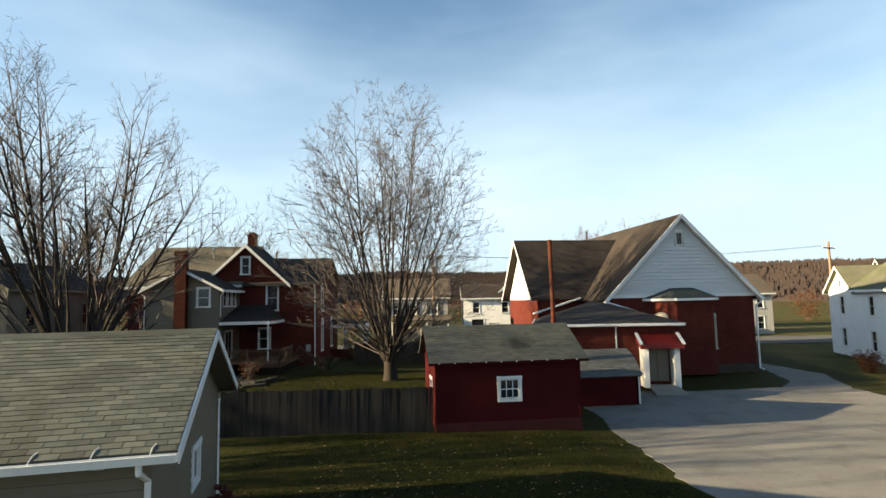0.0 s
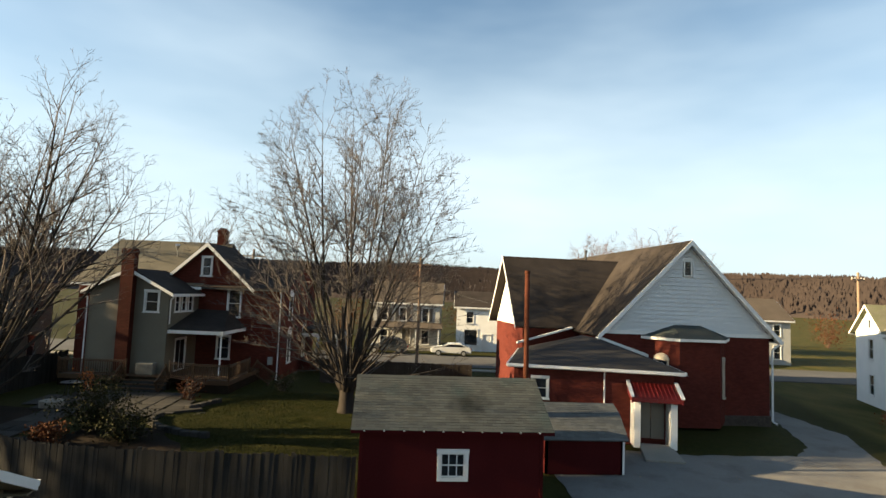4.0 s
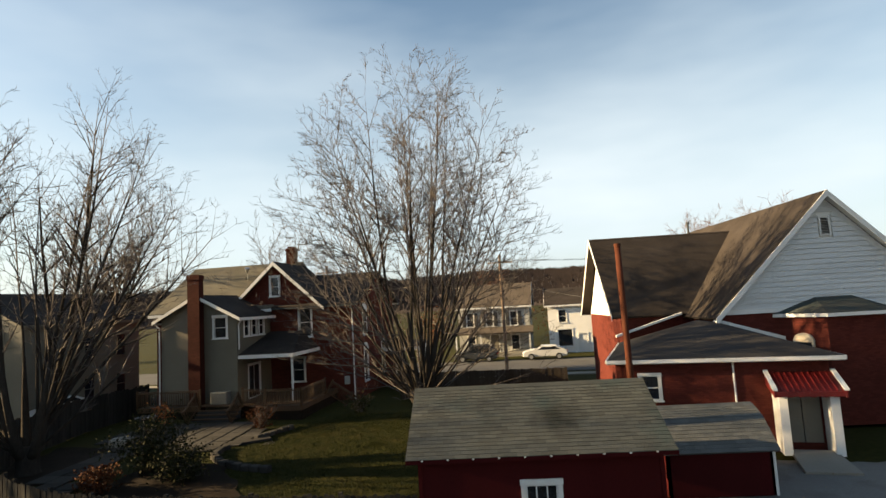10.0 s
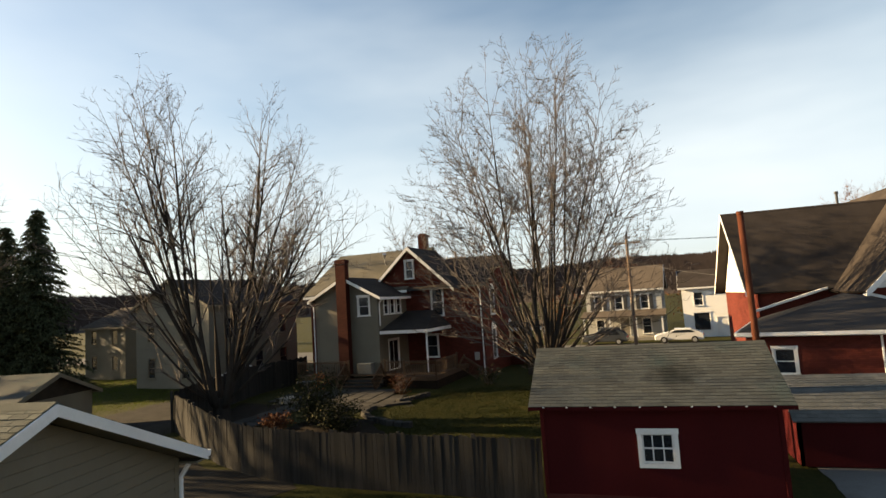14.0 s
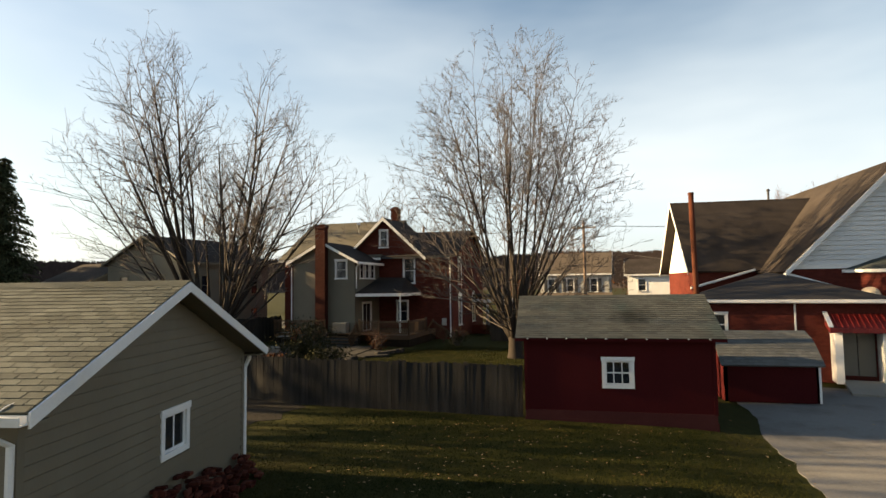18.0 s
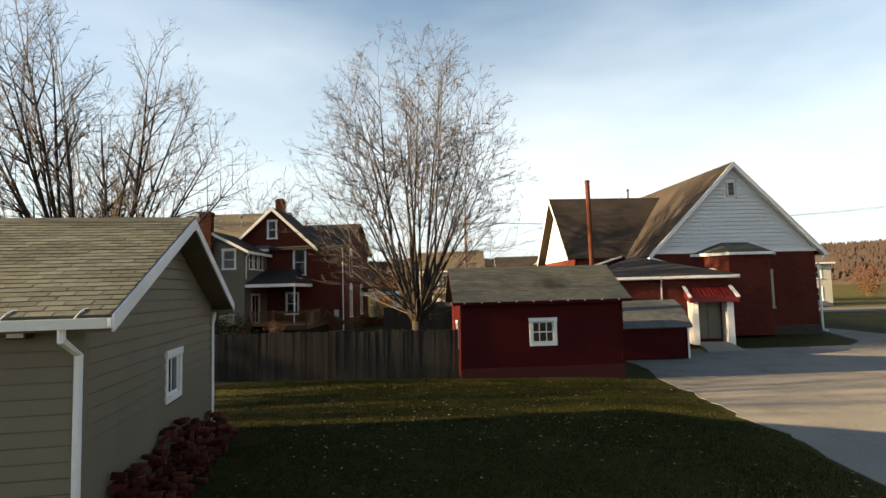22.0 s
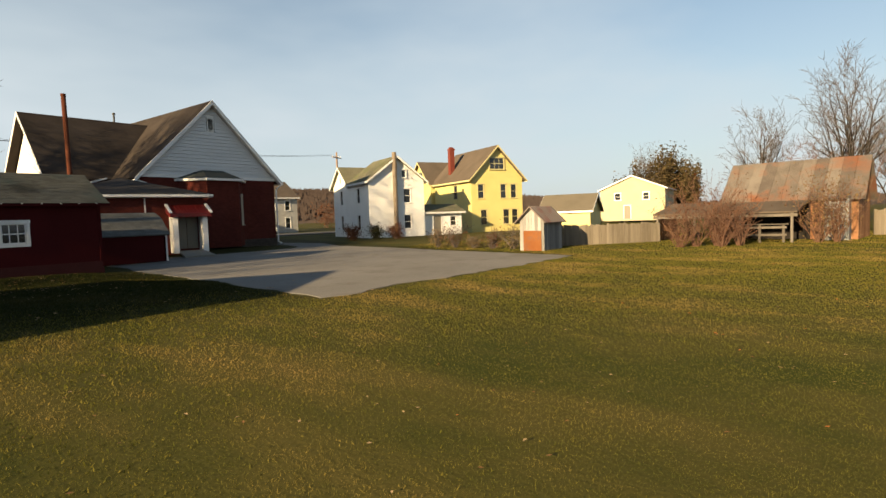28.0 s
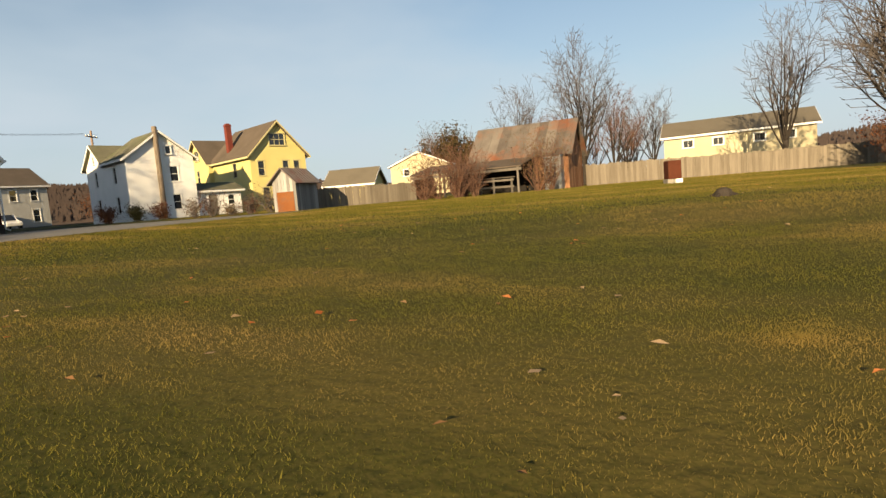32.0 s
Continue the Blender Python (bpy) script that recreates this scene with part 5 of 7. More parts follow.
# ---- brick house with the sided wing ----
def brick_house():
    root = thing("brick_house", "two-storey red brick house with a tan-sided wing, porch and chimneys", "house", pose(-7.03, 23.95, 0.0, 0, 0, -4.7))
    # local x runs from the far corner at -15 to the right corner at 0; front at y 0
    E = 6.75
    part("wall", wall_bm(15, 0, E, 0.3, [(10.98, 4.55, 0.85, 2.0)]), M_HBRICK, root, m=pose(-15, 0, 0))
    window(root, pose(-15 + 10.98, 0, 4.55), 0.85, 2.0, 1, 2, 0.11)
    part("wall", wall_bm(10.4, 0, E, 0.3, [(1.6, 1.1, 0.85, 2.2), (1.6, 4.4, 0.8, 1.8), (6.4, 1.1, 0.85, 2.2)]), M_HBRICK, root, m=pose(0, 0.3, 0, 0, 0, 90))
    for u, z, h, ar in ((1.6, 1.1, 2.2, True), (1.6, 4.4, 1.8, True), (6.4, 1.1, 2.2, True)):
        window(root, pose(0, 0.3 + u, z, 0, 0, 90), 0.85, h, 1, 2, 0.12, arch=ar)
    part("wall", wall_bm(10.4, 0, E, 0.3), M_HBRICK, root, m=pose(-15, 10.7, 0, 0, 0, -90))
    part("wall", wall_bm(15, 0, E, 0.3), M_HBRICK, root, m=pose(0, 11, 0, 0, 0, 180))
    yr = 5.5
    for x, R in ((0, 9.0), (-15, 10.2)):
        part("gable", prism(bmesh.new(), [(x - 0.15, 0, E), (x - 0.15, 11, E), (x - 0.15, yr, R)], (0.3, 0, 0)), M_HBRICK, root)
    for a, b, R in ((-5.9, 0.4, 9.15), (-15.4, -5.9, 10.35)):
        for y0 in (-0.4, 11.4):
            part("roof", slab([(a, y0, E - 0.05), (b, y0, E - 0.05), (b, yr, R), (a, yr, R)], 0.14), M_DARKROOF if b > 0 else M_BROWNROOF2, root)
            if b > 0 and y0 < 0:
                part("eave_board", boxes((a, b, y0 - 0.03, y0, E - 0.22, E - 0.1)), M_DARKTRIM, root)
                continue
            part("eave_board", boxes((a, b, y0 - 0.04 if y0 < 0 else y0, y0 if y0 < 0 else y0 + 0.04, E - 0.3, E - 0.1)), M_TRIM, root)
    # cross gable over the front wall
    gx0, gx1, gA = -8.9, -2.45, 9.75
    part("gable", prism(bmesh.new(), [(gx0, -0.01, E), (gx1, -0.01, E), ((gx0 + gx1) / 2, -0.01, gA)], (0, 0.3, 0)), M_HBRICK, root)
    # sun-side slope paler, far slope dark: light put into the shingle colours
    for x0, mt in ((gx0 - 0.4, M_BROWNROOF2), (gx1 + 0.4, M_DARKROOF)):
        xm = (gx0 + gx1) / 2
        sl = (gA - E) / (gx1 - xm)
        z0 = E - 0.4 * sl
        part("roof", slab([(x0, -0.45, z0 + 0.2), (x0, 5.4, z0 + 0.2), (xm, 5.4, gA + 0.2), (xm, -0.45, gA + 0.2)], 0.14), mt, root)
        part("bargeboard", prism(bmesh.new(), [(x0, -0.48, z0 - 0.06), (x0, -0.48, z0 + 0.2), (xm, -0.48, gA + 0.2), (xm, -0.48, gA - 0.1)], (0, 0.04, 0)), M_TRIM, root)
    window(root, pose(-6.05, -0.08, 7.5), 0.6, 1.35, 1, 2, 0.11)
    chimney(root, -6.9, 5.6, 9.6, 11.5, 0.7, 0.7)
    part("dish", tube(bmesh.new(), [(-9.5, 3.2, 9.0), (-9.5, 3.1, 9.5), (-9.4, 2.9, 9.9)], [0.03, 0.03, 0.2], 8), M_METAL, root)
    gutter_pipe(root, [(-0.15, -0.42, E - 0.2), (-0.15, -0.08, E - 0.5), (-0.15, -0.08, 0.1)], 0.05)
    # right side porch of the street front, seen past the corner
    part("street_porch_roof", slab([(0.0, 6.6, 3.5), (0.0, 11, 3.5), (3.2, 11.2, 3.15), (3.2, 6.4, 3.15)], 0.2), M_DARKROOF, root)
    part("street_porch_beam", boxes((3.0, 3.2, 6.4, 11.2, 2.75, 3.05), (0, 3.2, 6.4, 6.6, 2.75, 3.05)), M_TRIM, root)
    for x, y in ((3.05, 6.5), (3.05, 8.8), (3.05, 11.0), (1.4, 6.5)):
        part("porch_column", bevelled(boxes((x - 0.11, x + 0.11, y - 0.11, y + 0.11, 0.8, 2.75)), 0.02), M_TRIM, root)
    part("porch_wall", boxes((0.0, 3.2, 6.35, 6.6, 0, 0.8), (3.0, 3.2, 6.6, 11.2, 0, 0.8)), M_HBRICK, root)
    # sided wing
    wx0, wx1, wy, wE, wA = -11.35, -6.2, -4.6, 6.25, 7.6
    part("wing_wall", wall_bm(wx1 - wx0, 0, wE, 0.2, [(3.65, 4.95, 0.8, 1.3)]), M_TANLAP, root, m=pose(wx0, wy, 0))
    window(root, pose(wx0 + 3.65, wy, 4.95), 0.8, 1.3, 1, 2, 0.12)
    trio = [(0.75, 4.95, 0.62, 1.25), (1.75, 4.95, 0.62, 1.25), (2.75, 4.95, 0.62, 1.25)]
    part("wing_wall", wall_bm(-wy - 0.2, 0, wE, 0.2, [*trio, (1.2, 0.95, 1.5, 2.1)]), M_TANLAP, root, m=pose(wx1, wy + 0.2, 0, 0, 0, 90))
    for h in trio:
        window(root, pose(wx1, wy + 0.2 + h[0], h[1], 0, 0, 90), h[2], h[3], 1, 2, 0.1)
    window(root, pose(wx1, wy + 1.4, 0.95, 0, 0, 90), 1.5, 2.1, 2, 1, 0.1, name="glazed_door")
    part("wing_wall", wall_bm(-wy - 0.2, 0, wE, 0.2), M_TANLAP, root, m=pose(wx0, 0, 0, 0, 0, -90))
    xm = (wx0 + wx1) / 2
    part("wing_gable", prism(bmesh.new(), [(wx0, wy, wE), (wx1, wy, wE), (xm, wy, wA)], (0, 0.2, 0)), M_TANLAP, root)
    sl = (wA - wE) / (wx1 - xm)
    for x0 in (wx0 - 0.4, wx1 + 0.4):
        z0 = wE - 0.4 * sl
        part("wing_roof", slab([(x0, wy - 0.35, z0 + 0.15), (x0, 0.1, z0 + 0.15), (xm, 0.1, wA + 0.15), (xm, wy - 0.35, wA + 0.15)], 0.12), M_DARKROOF, root)
        part("bargeboard", prism(bmesh.new(), [(x0, wy - 0.38, z0 - 0.05), (x0, wy - 0.38, z0 + 0.15), (xm, wy - 0.38, wA + 0.15), (xm, wy - 0.38, wA - 0.07)], (0, 0.03, 0)), M_TRIM, root)
        part("fascia", boxes((x0 - 0.03, x0 + 0.03, wy - 0.35, 0, z0 - 0.06, z0 + 0.13)), M_TRIM, root)
    gutter_pipe(root, [(wx1 + 0.4, wy - 0.1, wE - 0.25), (wx1 + 0.08, wy + 0.12, wE - 0.5), (wx1 + 0.08, wy + 0.12, 4.2)], 0.045)
    gutter_pipe(root, [(wx0 - 0.35, wy - 0.1, wE - 0.25), (wx0 - 0.08, wy - 0.08, wE - 0.5), (wx0 - 0.08, wy - 0.08, 0.2)], 0.045)
    c = part("wing_chimney", boxes((xm - 0.42, xm + 0.38, wy - 0.5, wy, -0.2, 9.0), (xm - 0.46, xm + 0.42, wy - 0.54, wy + 0.04, 8.7, 8.95)), M_CHIM, root)
    # corner porch
    pe, px1, py0 = 3.85, -2.6, wy + 0.15
    tops = (wx1, -0.1, 5.05)
    for poly in ([(wx1, py0, pe), (px1, py0, pe), (-3.9, -0.05, 5.0), (wx1, -0.05, 5.05)], [(px1, py0, pe), (px1, -0.05, pe), (-3.9, -0.05, 5.0)]):
        part("porch_roof", slab(poly, 0.1), M_DARKROOF, root)
    part("porch_fascia", boxes((wx1, px1, py0 - 0.04, py0, pe - 0.26, pe - 0.04), (px1 - 0.02, px1 + 0.02, py0, -0.05, pe - 0.26, pe - 0.04)), M_TRIM, root)
    part("porch_ceiling", boxes((wx1, px1 - 0.02, py0, -0.02, pe - 0.24, pe - 0.2)), M_TAN, root)
    for x, y in ((px1 - 0.12, py0 + 0.1),):
        part("porch_post", boxes((x - 0.045, x + 0.045, y - 0.045, y + 0.045, 0.8, pe - 0.24)), M_TRIM, root)
    window(root, pose(-4.6, -0.065, 1.5), 0.85, 1.6, 1, 2, 0.1)
    part("meter_box", bevelled(boxes((-0.85, -0.5, -0.14, 0.0, 1.2, 1.75))), M_METAL, root)


M_BROWNROOF2 = material("olive_brown_shingle", (0.075, 0.069, 0.053), (0.135, 0.123, 0.096), 0.6, 0.9, 0.4, 30)
brick_house()


def deck():
    root = thing("wooden_deck", "stained wooden deck with railings and steps behind the brick house", "deck", pose(-7.03, 23.95, 0.0, 0, 0, -4.7))
    x0, x1, y0, y1, z = -12.3, -1.4, -5.6, -4.65, 0.95
    y = y0
    while y < y1:
        part("deck_board", boxes((x0, x1, y, y + 0.135, z - 0.04, z)), M_DECK, root)
        y += 0.142
    y = -6.2
    while y < y0 - 0.1:
        part("deck_board", boxes((-5.2 + (y0 - y) * 1.6, x1, y, y + 0.135, z - 0.04, z)), M_DECK, root)
        y += 0.142
    y = y1 + 0.03
    while y < -0.2:
        part("deck_board", boxes((-6.1, x1, y, y + 0.135, z - 0.04, z)), M_DECK, root)
        y += 0.142
    for rim in ((x0, -8.1, y0 - 0.04, y0), (-3.6, x1, -6.25, -6.21), (x1, x1 + 0.04, -6.2, -0.1)):
        part("rim_board", boxes((*rim, z - 0.28, z)), M_DECK, root)
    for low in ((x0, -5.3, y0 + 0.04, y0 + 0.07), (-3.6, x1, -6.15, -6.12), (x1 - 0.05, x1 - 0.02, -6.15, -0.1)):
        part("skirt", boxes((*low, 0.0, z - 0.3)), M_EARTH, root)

    def rail(a, b):
        a, b = Vector(a), Vector(b)
        L = (b - a).length
        ang = math.degrees(math.atan2(b.y - a.y, b.x - a.x))
        pitch = math.degrees(math.asin((b.z - a.z) / L))
        m = Matrix.Translation(a) @ pose(0, 0, 0, 0, -pitch, ang)
        r = part("railing", boxes((0, L, -0.045, 0.045, 0.93, 0.97), (0, L, -0.02, 0.02, 0.1, 0.16), (0, L, -0.02, 0.02, 0.84, 0.9)), M_DECK, root, m=m)
        n = int(L / 0.14)
        for i in range(1, n):
            part("baluster", shared("baluster", lambda: mesh_of("baluster", boxes((-0.018, 0.018, -0.018, 0.018, 0.16, 0.84)), M_DECK)), None, r, m=pose(L * i / n, 0, 0))
        for x in (0, L):
            part("newel", boxes((x - 0.05, x + 0.05, -0.05, 0.05, -0.1, 1.05)), M_DECK, r)

    rail((x0, y0, z), (-8.1, y0, z))
    rail((-5.35, y0, z), (-3.6, -6.2, z))
    rail((-3.6, -6.2, z), (x1, -6.2, z))
    rail((x1, -6.2, z), (x1, -2.4, z))
    rail((x0, y1 - 0.1, z), (x0, y0, z))
    for x in (-8.1, -5.35):
        rail((x, y0 - 1.25, 0.12), (x, y0, z))
    rail((x1, -2.4, z), (x1 + 1.3, -2.4, 0.12))
    for i in range(4):
        part("step", boxes((-8.1, -5.35, y0 - 0.32 * (i + 1), y0 - 0.32 * i, z - 0.19 * (i + 1) - 0.05, z - 0.19 * (i + 1))), M_DECK, root)
        part("riser", boxes((-8.1, -5.35, y0 - 0.32 * (i + 1) + 0.03, y0 - 0.32 * (i + 1) + 0.05, 0.0, z - 0.19 * (i + 1) - 0.05)), M_DARKTRIM, root)


deck()

# ---- fences ----
YARD = [(-18.2, 6.1), (-15.6, 4.2), (-12.8, 2.4), (-11.0, 1.6), (-9.3, 1.0), (-6.9, 0.6), (-4.5, 0.4), (-0.1, 0.2)]
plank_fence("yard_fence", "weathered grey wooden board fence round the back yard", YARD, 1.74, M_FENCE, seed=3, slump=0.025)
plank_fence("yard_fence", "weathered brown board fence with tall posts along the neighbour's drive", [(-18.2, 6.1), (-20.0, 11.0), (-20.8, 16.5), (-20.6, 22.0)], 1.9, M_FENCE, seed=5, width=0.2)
plank_fence("lawn_fence", "dark low board fence between the lawn and the street", [(-4.0, 23.6), (1.0, 23.2), (7.0, 22.6)], 1.75, M_FENCE_B, seed=6, width=0.2, slump=0.008)
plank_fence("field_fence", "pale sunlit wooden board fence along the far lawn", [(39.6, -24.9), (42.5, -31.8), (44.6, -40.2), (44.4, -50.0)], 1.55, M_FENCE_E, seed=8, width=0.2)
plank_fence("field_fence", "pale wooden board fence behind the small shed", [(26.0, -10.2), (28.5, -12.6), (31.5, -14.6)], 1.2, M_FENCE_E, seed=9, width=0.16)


# ---- bare trees ----
def segments_mesh(name, segs, mat, sides):
    """All segments (p0, p1, r0, r1) as open tubes in one mesh."""
    p0, p1 = np.array([s[0] for s in segs]), np.array([s[1] for s in segs])
    r0, r1 = np.array([s[2] for s in segs]), np.array([s[3] for s in segs])
    d = p1 - p0
    d /= np.linalg.norm(d, axis=1, keepdims=True) + 1e-9
    ref = np.where(np.abs(d[:, 2:3]) > 0.9, [[1.0, 0, 0]], [[0, 0, 1.0]])
    u = np.cross(d, ref)
    u /= np.linalg.norm(u, axis=1, keepdims=True)
    w = np.cross(d, u)
    n = len(segs)
    ang = 2 * np.pi * np.arange(sides) / sides
    ring = u[:, None] * np.cos(ang)[None, :, None] + w[:, None] * np.sin(ang)[None, :, None]
    verts = np.concatenate([p0[:, None] + ring * r0[:, None, None], p1[:, None] + ring * r1[:, None, None]], 1).reshape(-1, 3)
    k = np.arange(sides)
    quad = np.stack([k, (k + 1) % sides, sides + (k + 1) % sides, sides + k], 1)
    faces = (np.arange(n)[:, None, None] * 2 * sides + quad[None]).reshape(-1, 4)
    me = bpy.data.meshes.new(name)
    me.vertices.add(len(verts))
    me.vertices.foreach_set("co", verts.ravel())
    me.loops.add(faces.size)
    me.loops.foreach_set("vertex_index", faces.ravel().astype(np.int32))
    me.polygons.add(len(faces))
    me.polygons.foreach_set("loop_start", np.arange(0, faces.size, 4, dtype=np.int32))
    me.polygons.foreach_set("loop_total", np.full(len(faces), 4, dtype=np.int32))
    me.update(calc_edges=True)
    me.polygons.foreach_set("use_smooth", np.ones(len(faces), dtype=bool))
    me.materials.append(mat)
    return me


def grow(rng, start, way, length, r, level, segs, shape, limb, crown=None):
    """A branch that bends up as it grows, stays inside the crown and throws side branches; shape: branches a metre and their share of length, level by level."""
    n = max(3, int(length / shape["step"][level]))
    p, d = np.array(start, float), np.array(way, float)
    pts = []
    for i in range(n):
        t = i / n
        d = d + np.array([rng.gauss(0, shape["jig"][level]), rng.gauss(0, shape["jig"][level]), shape["lift"][level]])
        d /= np.linalg.norm(d)
        q = p + d * length / n
        ra, rb = r * (1 - t) ** shape["taper"] + 0.004, r * (1 - (i + 1) / n) ** shape["taper"] + 0.004
        segs.append((p.copy(), q.copy(), max(ra, shape["min_r"]), max(rb, shape["min_r"]), limb))
        pts.append((q.copy(), d.copy(), rb, (i + 1) / n))
        p = q
        if crown and i > 1 and crown(p) > 1.04:
            break
    n = len(pts)
    if level + 1 < len(shape["count"]):
        m = max(2, int(length * shape["count"][level + 1]))
        for k in range(m):
            t = shape["from"][level] + (1 - shape["from"][level]) * (k + rng.random()) / m
            q, d0, rr, tt = pts[min(n - 1, int(t * n))]
            side = np.cross(d0, [rng.gauss(0, 1), rng.gauss(0, 1), rng.gauss(0, 0.6)])
            side /= np.linalg.norm(side) + 1e-9
            a = math.radians(rng.uniform(*shape["angle"][level + 1]))
            nd = d0 * math.cos(a) + side * math.sin(a)
            if nd[2] < -0.1:
                nd[2] *= -0.3
            ln = shape["len"][level + 1] * length * (1.1 - 0.55 * t) * rng.uniform(0.7, 1.25)
            if crown:
                while ln > 0.3 and crown(q + nd * ln) > 1.05:
                    ln *= 0.75
            grow(rng, q, nd, max(ln, 0.25), max(min(rr * 0.7, r * 0.5), shape["min_r"]), level + 1, segs, shape, limb, crown)


def crown_of(height, profile, seed, lobe=0.12, lean=(0, 0)):
    """How far out a spot lies between the trunk's line (0) and the crown's uneven outline (1); profile: half widths by even steps of height, as shares of it."""
    def out(p):
        f = min(max(p[2] / height, 0.0), 1.25) * (len(profile) - 1)
        if f >= len(profile) - 1:
            return 2.0
        k = int(f)
        w = (profile[k] + (profile[k + 1] - profile[k]) * (f - k)) * height
        dx, dy = p[0] - lean[0] * p[2], p[1] - lean[1] * p[2]
        a = math.atan2(dy, dx)
        w *= 1 + lobe * noise.noise((math.cos(a) * 1.6, math.sin(a) * 1.6, p[2] * 0.16 + seed)) * 2
        return math.hypot(dx, dy) / max(w, 0.05)
    return out


def fan(seed, n, fork, height, profile, r, low=0.3, lean=(0, 0), spread=0.9, top=0.985):
    """Limbs that fan out from the fork to the crown's outline, the middle ones upright."""
    rng = random.Random(seed)
    rows = []
    for i in range(n):
        f = top - (top - low) * ((i + 0.5) / n) ** 0.85
        k = f * (len(profile) - 1)
        j = min(int(k), len(profile) - 2)
        w = (profile[j] + (profile[j + 1] - profile[j]) * (k - j)) * height * spread * rng.uniform(0.72, 1.0)
        z = f * height - fork
        a = radians(i * 137.5 + rng.uniform(-14, 14))
        ex, ey = math.sin(a) * w + lean[0] * f * height, math.cos(a) * w + lean[1] * f * height
        w = math.hypot(ex, ey)
        rows.append((math.degrees(math.atan2(ex, ey)), math.degrees(math.atan2(w, z)), math.hypot(w, z) * 0.97, r * (1.12 - 0.6 * i / n) * rng.uniform(0.8, 1.1)))
    return rows


MAPLE = dict(step=[0.9, 0.6, 0.42, 0.3], jig=[0.028, 0.05, 0.065, 0.085], lift=[0.0, 0.008, 0.014, 0.012], taper=0.75, count=[0, 0.95, 1.9, 4.2], len=[1, 0.34, 0.44, 0.44],
             angle=[(0, 0), (18, 42), (18, 44), (18, 46)], **{"from": [0.3, 0.15, 0.1, 0]}, min_r=0.005)


def bare_tree(name, label, base, limbs, trunk_h, trunk_r, seed, shape=MAPLE, lean=(0, 0), twig_mat=None, category="tree", bark=None, group="", crown=None, stems=0, stem_top=6.0):
    """limbs: rows of compass angle, angle from upright, length and radius; with stems, the limbs leave a few main stems that part low down."""
    rng = random.Random(seed)
    bx, by, bz = base
    root = thing(name, label, category, pose(bx, by, bz), group=group)
    segs = []
    fork = np.array([lean[0], lean[1], trunk_h])
    main = []
    for k in range(stems):
        a = 2 * math.pi * (k + rng.uniform(-0.2, 0.2)) / stems
        w = rng.uniform(0.75, 1.25)
        line = [np.array([math.sin(a) * q * w, math.cos(a) * q * w, z]) for q, z in ((0.1, trunk_h * 0.7), (0.42, trunk_h * 1.05), (0.75, trunk_h + (stem_top - trunk_h) * 0.3), (1.05, trunk_h + (stem_top - trunk_h) * 0.62), (1.35, stem_top * rng.uniform(0.85, 1.1)))]
        main.append((a, line))
        part("stem", tube(bmesh.new(), [tuple(p) for p in line], [trunk_r * f for f in (0.52, 0.42, 0.34, 0.26, 0.12)], 9), bark or M_BARK, root, smooth=True)
    for limb, (az, off, length, r) in enumerate(limbs):
        a, o = math.radians(az), math.radians(off)
        d = np.array([math.sin(a) * math.sin(o), math.cos(a) * math.sin(o), math.cos(o)])
        st = fork * rng.uniform(0.55, 1.0)
        if main:
            end = fork + d * length
            line = min(main, key=lambda q: abs(math.remainder(q[0] - a, 2 * math.pi)) + rng.uniform(0, 0.5))[1]
            f = rng.uniform(0.9, 3.9) if off < 34 else rng.uniform(0.2, 2.6)
            k = int(f)
            st = line[k] + (line[k + 1] - line[k]) * (f - k)
            d = end - st
            length = np.linalg.norm(d)
            d /= length
            st = st - d * 0.05
        sag = shape["lift"][0] * length / shape["step"][0] * 0.5
        d = d - np.array([0, 0, max(sag, 0.0)])
        d /= np.linalg.norm(d)
        grow(rng, st + d * 0.05, d, length, r, 0, segs, shape, limb, crown)
    n = 7
    pts = [(lean[0] * i / n, lean[1] * i / n, -0.3 + (trunk_h + 0.5) * i / n) for i in range(n + 1)]
    rad = [trunk_r * (1.5 if i == 0 else 1.2 if i == 1 else 1.0 - 0.22 * (i - 1) / n) * (1 + 0.05 * rng.uniform(-1, 1)) for i in range(n + 1)]
    part("trunk", tube(bmesh.new(), pts, rad, 14), bark or M_BARK, root, smooth=True)
    mid = [s for s in segs if s[2] <= 0.04]
    for i in range(len(limbs)):
        big = [s for s in segs if s[2] > 0.04 and s[4] == i]
        if big:
            part("limb", segments_mesh("limb", big, bark or M_BARK, 7), None, root)
    tagged(part("crown", segments_mesh("crown", mid, twig_mat or M_TWIG, 3), None, root), "fine bare twigs", kind="stuff")
    return root


def vase(rng_seed, n, off0, off1, length, r, extra=()):
    rng = random.Random(rng_seed)
    rows = []
    for i in range(n):
        f = (i + 0.5) / n
        rows.append((i * 137.5 + rng.uniform(-15, 15), off0 + (off1 - off0) * f + rng.uniform(-2, 2), length * (1.04 - 0.34 * f * f) * rng.uniform(0.93, 1.05), r * rng.uniform(0.8, 1.15)))
    return rows + list(extra)


def lobed(lobes, seed, noise_in=0.16):
    """An uneven crown of several egg-shaped lobes (x, y, z, half width, half height); 0 in a lobe's middle, 1 on its outline."""
    def out(p):
        best = 9.0
        for x, y, z, w, h in lobes:
            d = math.sqrt(((p[0] - x) ** 2 + (p[1] - y) ** 2) / (w * w) + ((p[2] - z) / h) ** 2)
            best = min(best, d)
        if p[2] < 6.0:
            best = min(best, math.hypot(p[0], p[1]) / (0.8 + 0.62 * max(p[2], 0.0)))
        return best * (1 + noise_in * noise.noise((p[0] * 0.35, p[1] * 0.35, p[2] * 0.35 + seed)))
    return out


